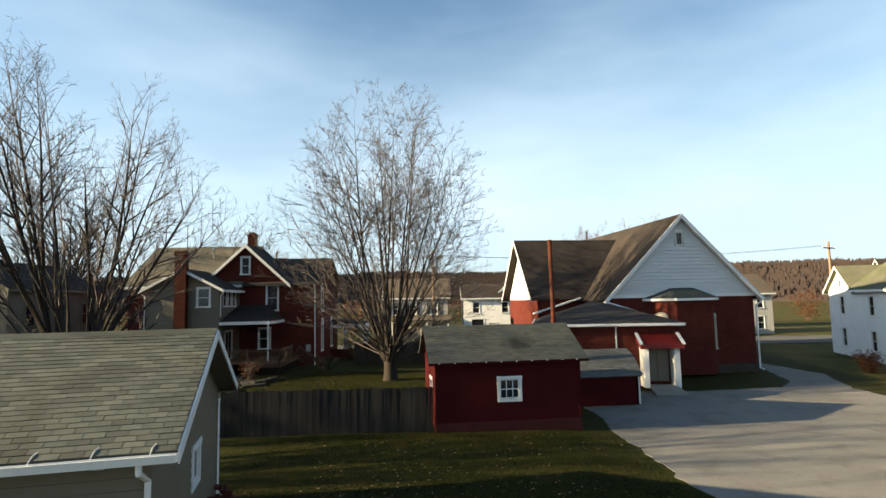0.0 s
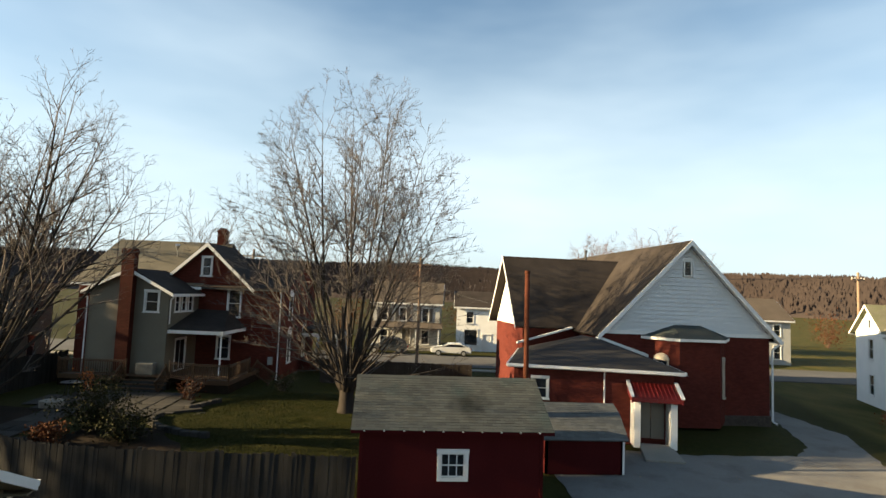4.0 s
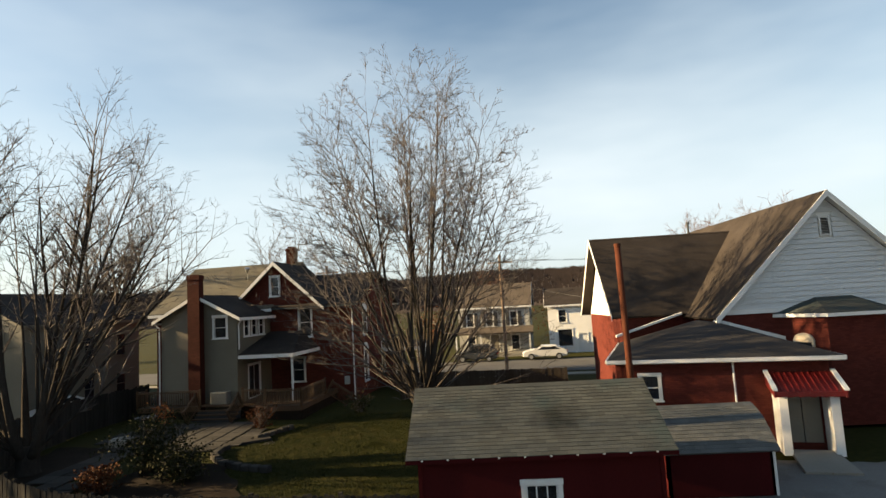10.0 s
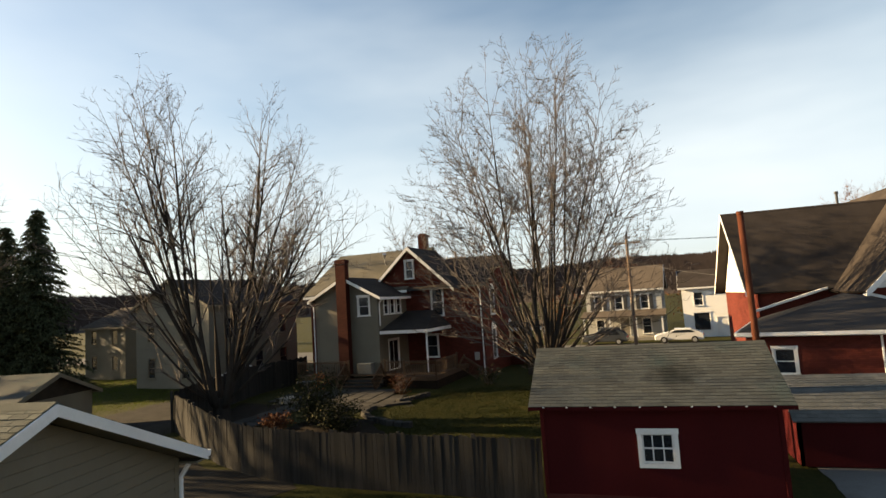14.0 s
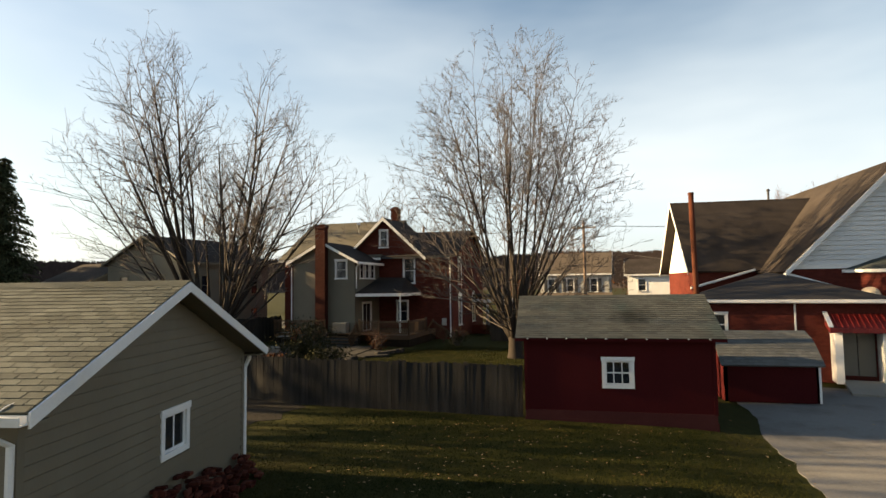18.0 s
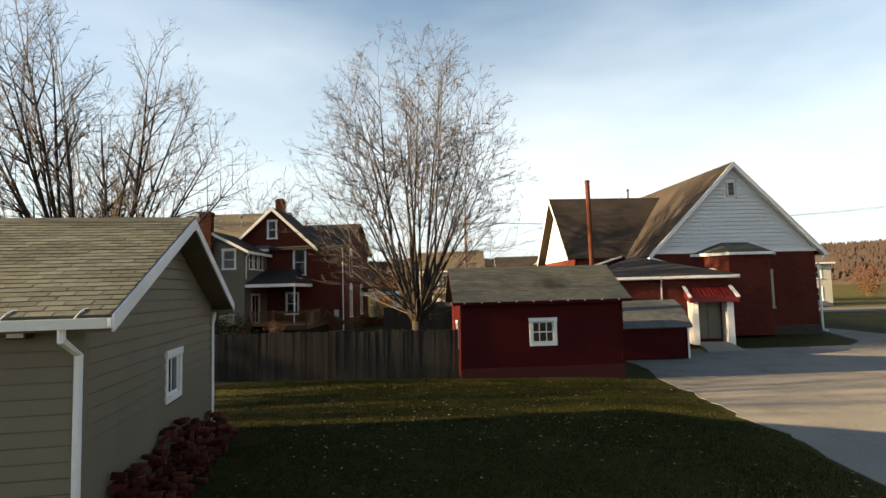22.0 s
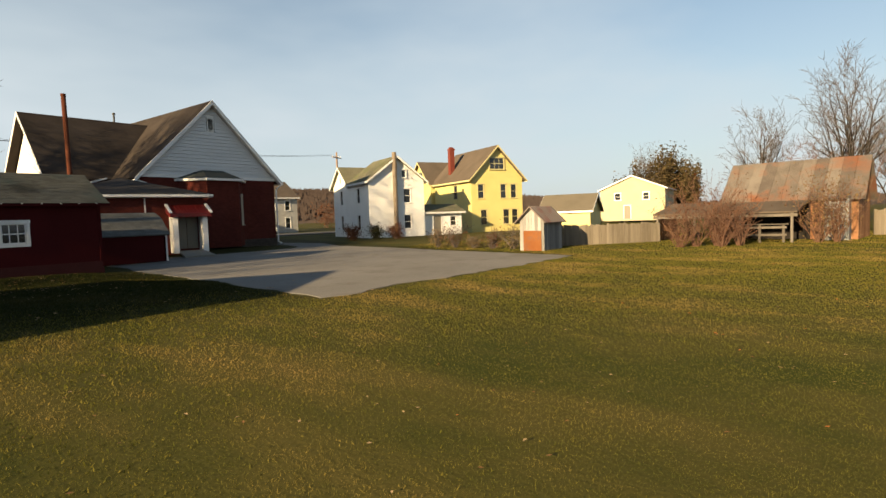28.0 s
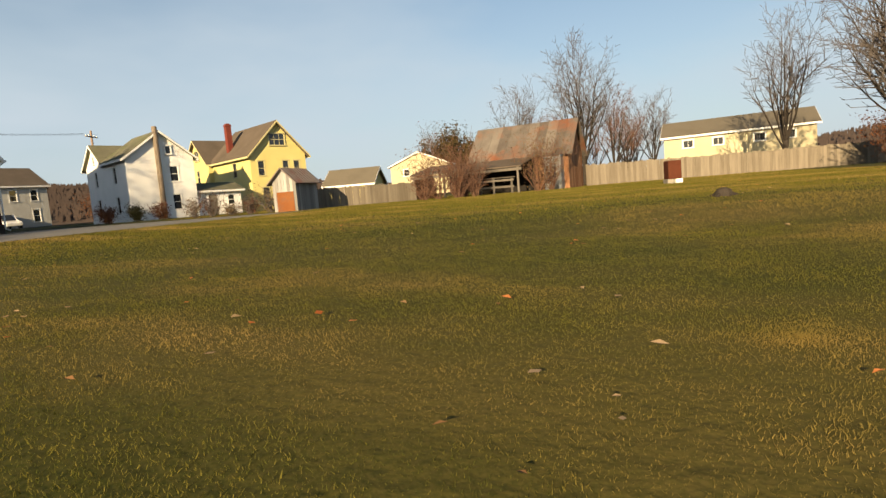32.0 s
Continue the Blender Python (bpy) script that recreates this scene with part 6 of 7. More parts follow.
def lobe_limbs(seed, lobes, fork, counts, r):
    """Limbs from the fork to points spread over the upper outline of each lobe."""
    rng = random.Random(seed)
    rows = []
    for (x, y, z, w, h), n in zip(lobes, counts):
        for i in range(n):
            f = (i + 0.5) / n
            a = radians(i * 137.5 + rng.uniform(-15, 15))
            e = radians(86 - 96 * f)
            px, py, pz = x + w * 0.93 * math.cos(e) * math.sin(a), y + w * 0.93 * math.cos(e) * math.cos(a), z + h * 0.96 * math.sin(e)
            q = math.hypot(px, py)
            rows.append((math.degrees(math.atan2(px, py)), math.degrees(math.atan2(q, pz - fork)), math.hypot(q, pz - fork), r * (1.15 - 0.65 * f) * rng.uniform(0.8, 1.1)))
    return rows


OVAL = [0.03, 0.2, 0.35, 0.405, 0.42, 0.41, 0.38, 0.33, 0.265, 0.18, 0.055]
FINE = dict(MAPLE, step=[1.0, 0.7, 0.5, 0.36], jig=[0.012, 0.026, 0.045, 0.06], lift=[0.016, 0.004, 0.002, 0.0], count=[0, 1.2, 3.1, 7.4], len=[1, 0.3, 0.36, 0.33], angle=[(0, 0), (22, 50), (26, 60), (28, 65)], min_r=0.0045)
bare_tree("maple_tree", "large bare maple with many steep limbs on the lawn", (-1.4, 14.05, 0.0), fan(4, 54, 2.2, 20.0, OVAL, 0.07, 0.17, (0.0, 0), 0.97, 0.985), 1.6, 0.46, 7, FINE, crown=crown_of(20.1, OVAL, 3.3, 0.05, (0.0, 0)), stems=9, stem_top=5.5)
# two tall lobes with a gap between them and a low spreading side
LOBES = [(-2.3, -2.1, 11.4, 3.5, 6.8), (2.1, 1.9, 11.4, 2.6, 6.4), (-0.2, 0.2, 9.6, 2.2, 4.2), (4.5, 2.9, 8.8, 3.3, 4.2), (-4.0, -3.3, 8.2, 3.2, 4.2)]
bare_tree("maple_tree", "tall bare maple with dark spreading limbs inside the yard fence", (-17.4, 8.4, 0.3), lobe_limbs(9, LOBES, 1.6, (13, 10, 5, 8, 8), 0.088), 0.9, 0.46, 12, dict(FINE, count=[0, 1.05, 2.3, 4.4], len=[1, 0.29, 0.4, 0.4], jig=[0.022, 0.045, 0.07, 0.09]), crown=lobed(LOBES, 8.1), stems=6, stem_top=4.5)
FAR = dict(MAPLE, step=[1.2, 0.9, 0.7], count=[0, 1.4, 3.2], len=[1, 0.40, 0.45], jig=[0.06, 0.1, 0.14], lift=[0.03, 0.04, 0.02], angle=[(0, 0), (22, 46), (25, 60)], min_r=0.013)
FAR["from"] = [0.2, 0.1, 0]


def far_tree(x, y, h, seed, n=8, off=30, twig=None, r=None, name="bare_tree", label="bare leafless tree in the distance", group="far bare trees"):
    bare_tree(name, label, (x, y, ground_z(x, y)), vase(seed, n, 4, off, h * 0.68, r or h * 0.0075), h * 0.16, h * 0.02, seed, FAR, twig_mat=twig, group=group)


far_tree(-15.2, 30.5, 14, 21, 9, 34)
far_tree(-31, 33, 19, 22, 9, 34)
far_tree(-62, 20, 22, 23, 9, 30)
far_tree(31, 62, 17, 24, 12, 38, M_TWIGRED)
far_tree(35, 64, 16, 25, 12, 38, M_TWIGRED)
far_tree(40, 62, 17.5, 34, 12, 38, M_TWIGRED)
far_tree(44.5, 60, 15, 35, 11, 38, M_TWIGRED)
far_tree(66, -15, 13, 26, 9, 30)
far_tree(60, -23, 15.5, 27, 10, 28)
far_tree(78, -27, 12, 28, 9, 32)
far_tree(80, -30.5, 12.5, 29, 9, 32)
far_tree(49, -39.6, 13, 30, 9, 22, r=0.085, label="bare tree with spreading limbs before the ranch house")
ROUND = [(0, 0, 8.2, 5.6, 5.0), (-3.2, 1.6, 6.6, 3.2, 3.0), (3.4, -1.8, 6.8, 3.2, 3.0)]
bare_tree("bare_tree", "broad round-headed bare tree with arching limbs at the fence", (38.5, -44.0, ground_z(38.5, -44.0)), lobe_limbs(31, ROUND, 2.4, (17, 6, 6), 0.12), 2.0, 0.34, 31, dict(MAPLE, step=[0.8, 0.6, 0.45], jig=[0.07, 0.1, 0.12], lift=[-0.012, -0.012, -0.02], count=[0, 1.7, 4.2], len=[1, 0.34, 0.4], angle=[(0, 0), (24, 55), (28, 65)], min_r=0.011, **{"from": [0.25, 0.1, 0]}), crown=lobed(ROUND, 4.4), group="far bare trees")
far_tree(100, 8, 14, 32, 9, 30)
far_tree(3, 60, 12, 33, 9, 36, M_TWIGRED)
for i in range(7):
    far_tree(58 + i * 5.5, -19 - (i * 7) % 13, 8 + (i * 3) % 4, 40 + i, 8, 38, M_TWIGRED)


def clump(name, label, category, x, y, r, h, n, mat, seed, stems=10, leaf=0.06, stem_mat=None, z=None, group=""):
    """A shrub: thin stems with many small leaves in an uneven crown."""
    rng = random.Random(seed)
    z0 = ground_z(x, y) if z is None else z
    root = thing(name, label, category, pose(x, y, z0), group=group)
    segs = []
    tips = []
    for i in range(stems):
        a, o = rng.uniform(0, 6.28), rng.uniform(0.05, 0.6)
        d = np.array([math.sin(a) * o, math.cos(a) * o, 1.0])
        p = np.array([d[0] * 0.2 * r, d[1] * 0.2 * r, -0.05])
        L = h * rng.uniform(0.7, 1.0)
        for k in range(5):
            d = d + np.array([rng.gauss(0, 0.18), rng.gauss(0, 0.18), 0])
            q = p + d / np.linalg.norm(d) * L / 5
            segs.append((p.copy(), q.copy(), 0.02 * (1 - k / 6), 0.02 * (1 - (k + 1) / 6)))
            for _ in range(2):
                e = q + np.array([rng.gauss(0, 0.25) * r, rng.gauss(0, 0.25) * r, rng.uniform(0.02, 0.25) * h])
                segs.append((q.copy(), e, 0.009, 0.005))
                tips.append(e)
            p = q
            tips.append(p.copy())
    tagged(part("stem_tangle", segments_mesh("stem_tangle", segs, stem_mat or M_TWIG, 4), None, root), kind="stuff")
    if n:
        verts, faces = [], []
        for i in range(n):
            c = np.array(rng.choice(tips)) + np.array([rng.gauss(0, 0.2) * r, rng.gauss(0, 0.2) * r, rng.gauss(0, 0.09) * h])
            c[2] = max(c[2], 0.03)
            u, v = np.array([rng.gauss(0, 1) for _ in range(3)]), np.array([rng.gauss(0, 1) for _ in range(3)])
            u /= np.linalg.norm(u)
            v -= u * (v @ u)
            v /= np.linalg.norm(v)
            s = leaf * rng.uniform(0.6, 1.4)
            k = len(verts)
            verts += [c - u * s, c - v * s * 0.5, c + u * s, c + v * s * 0.5]
            faces.append((k, k + 1, k + 2, k + 3))
        tagged(part("leaves", mesh_from("leaves", verts, faces, mat), None, root), kind="stuff")
    return root


def spruce(x, y, h, r, seed, label="tall dark green spruce with drooping boughs", group="spruces beyond the drive"):
    rng = random.Random(seed)
    root = thing("spruce_tree", label, "tree", pose(x, y, ground_z(x, y)), group=group)
    part("trunk", tube(bmesh.new(), [(0, 0, -0.2), (0, 0, h * 0.5), (0, 0, h * 0.98)], [0.28, 0.16, 0.03], 8), M_BARK, root)
    verts, faces, segs = [], [], []
    z = h * 0.06
    while z < h * 0.98:
        f = 1 - z / h
        for k in range(int(8 + 9 * f)):
            a = rng.uniform(0, 6.283)
            L = r * (f ** 0.8) * rng.uniform(0.65, 1.15) + 0.15
            out = np.array([math.cos(a), math.sin(a), 0])
            side = np.array([-math.sin(a), math.cos(a), 0])
            p0 = np.array([0, 0, z])
            segs.append((p0, p0 + out * L * 0.9 + np.array([0, 0, -0.18 * L]), 0.025, 0.008))
            n = int(7 + L * 9)
            for i in range(n):
                t = (i + rng.random()) / n
                c = p0 + out * L * t + np.array([0, 0, -0.22 * L * t * t - rng.uniform(0, 0.12)]) + side * rng.gauss(0, 0.14) * L * (1 - 0.5 * t)
                w = rng.uniform(0.09, 0.2)
                ln = rng.uniform(0.2, 0.42)
                dd = out * rng.uniform(0.4, 1) + side * rng.uniform(-0.8, 0.8) + np.array([0, 0, -rng.uniform(0.3, 1.1)])
                dd /= np.linalg.norm(dd)
                sd = np.cross(dd, [rng.gauss(0, 1), rng.gauss(0, 1), rng.gauss(0, 1)])
                sd /= np.linalg.norm(sd) + 1e-9
                k0 = len(verts)
                verts += [c - sd * w * 0.5, c + sd * w * 0.5, c + dd * ln]
                faces.append((k0, k0 + 1, k0 + 2))
        z += 0.17 + 0.1 * f
    tagged(part("bough_tangle", segments_mesh("bough_tangle", segs, M_BARK, 3), None, root), kind="stuff")
    tagged(part("needles", mesh_from("needles", verts, faces, M_NEEDLE), None, root), "dense dark needles", kind="stuff")


M_ARBOR = material("sunlit_evergreen_leaves", (0.035, 0.028, 0.013), (0.075, 0.055, 0.027), 0.8, 0.9, island=0.8)
spruce(-49.5, 17.0, 16.6, 4.9, 61)
spruce(-46.6, 20.6, 16.6, 4.2, 62)
# extra spruce, unseen behind the others, added to shade the clapboard house
spruce(-62.0, 28.5, 17.5, 5.5, 63)
# second one unseen, added: both crowns thin the sun on fence and lawn
for x, y, h, k in ((-37.5, 0.6, 13.5, 66), (-31.5, -4.6, 12.0, 68)):
    bare_tree("bare_tree", "tall bare tree placed west to filter the sun", (x, y, ground_z(x, y)), vase(k, 14, 4, 38, h, 0.14), 2.4, 0.3, k, dict(MAPLE, count=[0, 0.9, 1.7, 2.6]), group="bare trees beside the alley")
for i, (x, y, h) in enumerate(((101.0, 8.4, 9.6), (103.0, 5.2, 11.0), (104.5, 2.4, 9.0))):
    clump("evergreen_tree", "broad rounded brown-green evergreen behind the cream house", "tree", x, y, 2.0, h, 9000, M_ARBOR, 67 + i, 14, 0.22, M_BARK, group="evergreens behind the cream house")

# ---- houses round about ----
W2 = lambda side, us, zs, w=0.85, h=1.5, c=1, r=2, sh=False: [(side, u, z, w, h, c, r, sh) for u in us for z in zs]

M_FLUE = material("grey_flue_block", (0.13, 0.105, 0.08), (0.2, 0.165, 0.13), 2.0, 0.9, 0.3, 12)
white = house("farmhouse", "white-sided two-storey house with a mossy roof and tall flue", pose(34.4, 13.7, -0.4, 0, 0, -22), 6.0, 5.6, 5.75, 8.0, "y", M_WHITELAP, M_MOSSROOF,
              W2("l", (2.4,), (0.9, 3.6), 0.75, 1.5) + W2("f", (3.7,), (0.9, 3.5), 0.75, 1.4) + [("f", 3.5, 6.0, 0.5, 0.75, 1, 1)])
part("flue", tube(bmesh.new(), [(2.7, -0.25, 0), (2.7, -0.25, 8.45)], 0.22, 10), M_FLUE, white, "pale square-sided flue stack")
house("farmhouse", "white-sided gabled house wing behind the front block", pose(36.63, 18.95, -0.4, 0, 0, -22), 6.0, 5.2, 5.6, 7.6, "x", M_WHITELAP, M_MOSSROOF, W2("l", (2.3,), (0.9, 3.6), 0.75, 1.5) + [("l", 2.35, 5.9, 0.5, 0.7, 1, 1)])
house("kitchen_lean_to", "small white lean-to with a door and a window", pose(40.24, 11.88, -0.4, 0, 0, -22), 4.6, 3.6, 2.5, 3.2, "x", M_WHITELAP, M_MOSSROOF, [("f", 3.2, 1.0, 0.7, 1.0, 1, 2)], category="annex", doors=[("f", 1.2, 0.1, 0.9, 2.0)])

M_PALEYELLOW = material("pale_yellow_trim", (0.36, 0.33, 0.17), (0.44, 0.4, 0.22), 1.0, 0.6, 0.05, 20)
yellow = house("yellow_house", "large pale yellow three-storey house with a brown roof", pose(47.6, 11.0, -0.3, 0, 0, -25), 6.9, 9.4, 6.2, 9.7, "y", M_YELLOW, M_BROWNROOF,
               W2("f", (0.9, 3.9, 5.3), (3.8,), 0.75, 1.6) + W2("f", (1.2, 4.2, 5.4), (0.8,), 0.8, 1.7) + [("f", 2.5, 7.1, 1.9, 1.3, 3, 2)] + W2("l", (5.2,), (0.8, 3.9), 0.9, 1.6), over=0.45, trim=M_PALEYELLOW)
house("yellow_house_wing", "gabled wing of the yellow house with a brown roof", pose(51.2, 19.85, -0.3, 0, 0, -25), 7.0, 6.0, 6.2, 9.0, "x", M_YELLOW, M_BROWNROOF, [("l", 2.4, 6.6, 1.3, 1.2, 2, 2), *W2("l", (2.4,), (3.9, 1.0), 0.8, 1.5)], category="house", over=0.45, trim=M_PALEYELLOW)
M_REDCHIM = material("red_painted_brick", (0.1, 0.026, 0.02), (0.14, 0.038, 0.029), 1.5, 0.8)
chimney(yellow, 0.9, 6.3, 6.5, 10.2, 0.6, 0.6, M_REDCHIM)
house("yellow_garage", "yellow-walled garage with a tan roof", pose(51.9, 4.6, -0.4, 0, 0, -78), 5.4, 5.6, 2.2, 3.9, "x", M_YELLOW, M_TANROOF, [("f", 1.4, 1.0, 0.7, 0.9, 1, 1)], category="garage")
house("cream_house", "cream two-storey house with a low gable and a porch", pose(81.5, 10.0, 0.0, 0, 0, -80), 9.6, 12.0, 4.9, 6.9, "y", M_CREAM, M_BROWNROOF, W2("f", (2.2, 6.4), (3.2,), 0.9, 1.1) + W2("r", (2.0, 5.0), (1.2,), 0.9, 1.2), doors=[("f", 3.6, 0.3, 0.95, 2.05)])
ranch = house("ranch_house", "pale cream ranch house with a low roof behind the fence", pose(63.6, -31.2, 0.3, 0, 0, -97), 14.0, 8.0, 3.6, 5.3, "x", M_CREAM, M_TANROOF, W2("f", (1.9, 4.8, 8.6, 11.2), (2.3,), 1.0, 0.8, 2, 1))
house("farm_house_far", "brown-roofed house end at the edge of the lawn", pose(48.5, -52.5, -0.5, 0, 0, -66), 8.0, 8.0, 3.2, 6.0, "x", M_CREAM, M_DARKROOF, ())
house("tan_house", "dark-roofed tan house among the trees beyond the drive", pose(-36.0, 21.0, -0.1, 0, 0, -10), 8.7, 9.6, 6.6, 8.7, "y", M_TANLAP, M_DARKROOF, trim=M_TAN, wins=W2("f", (1.5, 5.6), (1.0, 3.9), 0.85, 1.6) + W2("r", (1.6, 4.6, 7.4), (1.0, 3.9), 0.85, 1.6))
house("tan_house", "yellowish clapboard house with a dark gabled roof by the drive", pose(-50.5, 28.5, -0.1, 0, 0, -12), 7.0, 8.0, 5.3, 7.1, "x", M_CREAMDULL := lap_material("dull_cream_siding", (0.07, 0.064, 0.042), (0.095, 0.085, 0.058), 0.13), M_DARKROOF, trim=M_TAN, wins=W2("f", (1.2, 4.8), (1.0, 3.5), 0.9, 1.4) + W2("r", (1.5, 5.2), (1.0, 3.5), 0.9, 1.4))
M_DARKBOARD = material("dark_stained_board", (0.02, 0.016, 0.012), (0.04, 0.031, 0.023), 2.0, 0.9, 0.3, 25)
small_garage = house("small_garage", "small grey garage with a pale roof and a yellow window", pose(-30.2, 3.1, -0.25, 0, 0, 8), 4.6, 5.0, 2.2, 3.3, "x", M_TAN, M_GREYROOF, [("r", 1.9, 0.9, 0.8, 1.0, 2, 2)], category="garage", gable_mat=M_DARKBOARD, glass=M_GLASSLIT, trim=M_TAN)
part("leanto_roof", slab([(0.1, -2.7, 1.15), (4.5, -2.7, 1.15), (4.5, -0.02, 2.0), (0.1, -0.02, 2.0)], 0.06), M_BROWNROOF, small_garage, "sloping brown lean-to roof")
part("leanto_wall", boxes((0.2, 4.4, -2.6, -2.52, 0, 1.15)), M_DARKBOARD, small_garage)
for px in (0.25, 2.3, 4.3):
    part("leanto_post", boxes((px, px + 0.1, -2.7, -2.61, 0, 1.15)), M_DARKBOARD, small_garage)

# houses across the street
porch_house = house("porch_house", "pale grey house with dark shutters and a front porch", pose(-1.1, 51.8, -0.1, 0, 0, -7), 8.3, 8.0, 5.7, 8.2, "x", M_GREYLAP := lap_material("pale_grey_siding", (0.3, 0.3, 0.28), (0.37, 0.37, 0.35), 0.13), M_BROWNROOF,
                    W2("f", (1.0, 3.3, 6.1), (3.4,), 0.8, 1.6, 1, 2, True) + W2("f", (1.0, 6.1), (0.6,), 0.9, 1.7), doors=[("f", 3.7, 0.35, 0.95, 2.05)])
part("porch_roof", slab([(-0.4, -2.4, 2.75), (8.7, -2.4, 2.75), (8.7, 0, 3.3), (-0.4, 0, 3.3)], 0.15), M_BROWNROOF, porch_house)
part("porch_floor", boxes((-0.2, 8.5, -2.3, 0, 0, 0.35)), M_CONC, porch_house)
for px in (-0.1, 2.7, 5.5, 8.2):
    part("porch_column", boxes((px, px + 0.16, -2.25, -2.1, 0.35, 2.7)), M_TRIM, porch_house)
house("white_corner_house", "white house with a shop window across the street", pose(9.2, 50.2, -0.15, 0, 0, -7), 8.5, 8.0, 5.5, 7.3, "x", M_WHITELAP, M_DARKROOF, [("f", 1.2, 3.5, 0.85, 1.4, 1, 2), ("f", 1.0, 0.8, 1.6, 1.9, 1, 1), ("f", 5.0, 3.5, 0.85, 1.4, 1, 2)], doors=[("f", 3.3, 0.1, 0.95, 2.05, M_TRIM)])
house("white_house", "white gabled house behind the corner house", pose(13.4, 51.2, -0.15, 0, 0, -7), 7.0, 9.0, 5.5, 8.7, "y", M_WHITELAP, M_DARKROOF, W2("f", (1.2, 4.6), (1.0, 3.6), 0.85, 1.5))
house("grey_house", "grey house with a pale roof and porch across the street", pose(41.0, 45.5, -0.1, 0, 0, -7), 8.0, 8.0, 5.4, 7.8, "x", M_GREYLAP, M_BROWNROOF, W2("f", (1.2, 3.6, 6.0), (3.4,), 0.8, 1.4) + W2("f", (1.2, 6.0), (0.7,), 0.8, 1.6))
house("shed_far", "dark-roofed barn far behind the white house", pose(64, 42, -0.2, 0, 0, -30), 12.0, 9.0, 6.6, 9.6, "x", M_WHITELAP, M_DARKROOF, (), category="barn")

# ---- small weathered shed and the old barn ----
def tool_shed():
    root = thing("tool_shed", "small weathered board shed with a rusty metal roof", "shed", pose(22.3, -10.2, -0.42, 0, 0, -88))
    W, D, E, A = 1.4, 2.15, 1.65, 2.3
    for side, L in (("f", W), ("r", D), ("l", D), ("b", W)):
        n = int(L / 0.16)
        for i in range(n):
            u0, u1 = L * i / n, L * (i + 1) / n
            z1 = lambda u: E + (A - E) * (1 - abs(u - W / 2) / (W / 2)) if side in "fb" else E
            bm = prism(bmesh.new(), [(0, 0, 0), (u1 - u0 - 0.008, 0, 0), (u1 - u0 - 0.008, 0, z1(u1)), (0, 0, z1(u0))], (0, 0.03, 0))
            part("board", bm, M_PALEBOARD, root, m=SIDES[side](W, D, 0, 0) @ pose(u0, 0, 0))
    part("door_panel", boxes((0.22, 1.25, -0.03, -0.005, 0.0, 1.1)), M_ORANGE, root, "rusty orange metal panel")
    for x0 in (-0.22, W + 0.22):
        s = (A - E) / (W / 2)
        part("roof", slab([(x0, -0.25, E - 0.22 * s + 0.06), (x0, D + 0.2, E - 0.22 * s + 0.06), (W / 2, D + 0.2, A + 0.06), (W / 2, -0.25, A + 0.06)], 0.04), M_METALROOF, root)
        for i in range(9):
            y = -0.22 + i * (D + 0.4) / 9
            part("roof_rib", prism(bmesh.new(), [(x0, y, E - 0.22 * s + 0.06), (x0, y, E - 0.22 * s + 0.095), (W / 2, y, A + 0.095), (W / 2, y, A + 0.06)], (0, 0.03, 0)), M_METALROOF, root)


tool_shed()


def barn():
    root = thing("old_barn", "old brown board barn with a patched rusty metal roof and lean-to", "barn", pose(34.4, -24.2, -0.45, 0, 0, -5))
    # x runs away from the lawn; the ridge runs along y; the gable faces -y
    W, D, E, A = 4.8, 6.7, 2.55, 4.65
    for side, L in (("f", W), ("l", D), ("b", W), ("r", D)):
        n = int(L / 0.24)
        for i in range(n):
            u0, u1 = L * i / n, L * (i + 1) / n
            z1 = lambda u: E + (A - E) * (1 - abs(u - W / 2) / (W / 2)) if side in "fb" else E
            part("board", prism(bmesh.new(), [(0, 0, 0), (u1 - u0 - 0.01, 0, 0), (u1 - u0 - 0.01, 0, z1(u1)), (0, 0, z1(u0))], (0, 0.035, 0)), M_BARN, root, m=SIDES[side](W, D, 0, 0) @ pose(u0, 0, 0))
    s = (A - E) / (W / 2)
    for x0 in (-0.45, W + 0.45):
        k = int((D + 0.6) / 0.66)
        for i in range(k):
            ya, yb = -0.35 + (D + 0.6) * i / k, -0.35 + (D + 0.6) * (i + 1) / k
            part("roof_sheet", slab([(x0, ya, E - 0.45 * s + 0.08), (x0, yb - 0.01, E - 0.45 * s + 0.08), (W / 2, yb - 0.01, A + 0.08), (W / 2, ya, A + 0.08)], 0.03), M_METALROOF_P, root)
    # open lean-to on the lawn side
    part("leanto_roof", slab([(-3.4, 2.2, 1.7), (-3.4, D + 3.2, 1.7), (-0.05, D + 3.2, 2.35), (-0.05, 2.2, 2.35)], 0.08), M_BROWNROOF, root)
    for y in (2.4, 4.9, 7.4, D + 2.9):
        part("leanto_post", boxes((-3.3, -3.18, y, y + 0.12, -0.1, 1.65)), M_GREYBOARD, root)
    part("leanto_beam", boxes((-3.32, -3.2, 2.2, D + 3.2, 1.42, 1.58)), M_GREYBOARD, root)
    # near-black sheet over the boards stands for the shade under the lean-to
    part("dark_back", boxes((-0.06, -0.02, 2.2, D, 0, 2.2)), M_SHADE, root)
    for i in range(12):
        part("board", boxes((-3.2 + 0.27 * i, -2.95 + 0.27 * i, D + 3.0, D + 3.04, 0, 1.65 + 0.05 * i)), M_BARN, root)
    part("pale_door", boxes((-0.9, -0.05, 0.3, 0.38, 0, 2.25)), M_PALEDOOR, root, "pale sheet-metal door leaning at the corner")
    part("pale_door_side", boxes((-0.95, -0.89, 0.3, 1.4, 0, 2.15)), M_PALEDOOR, root)


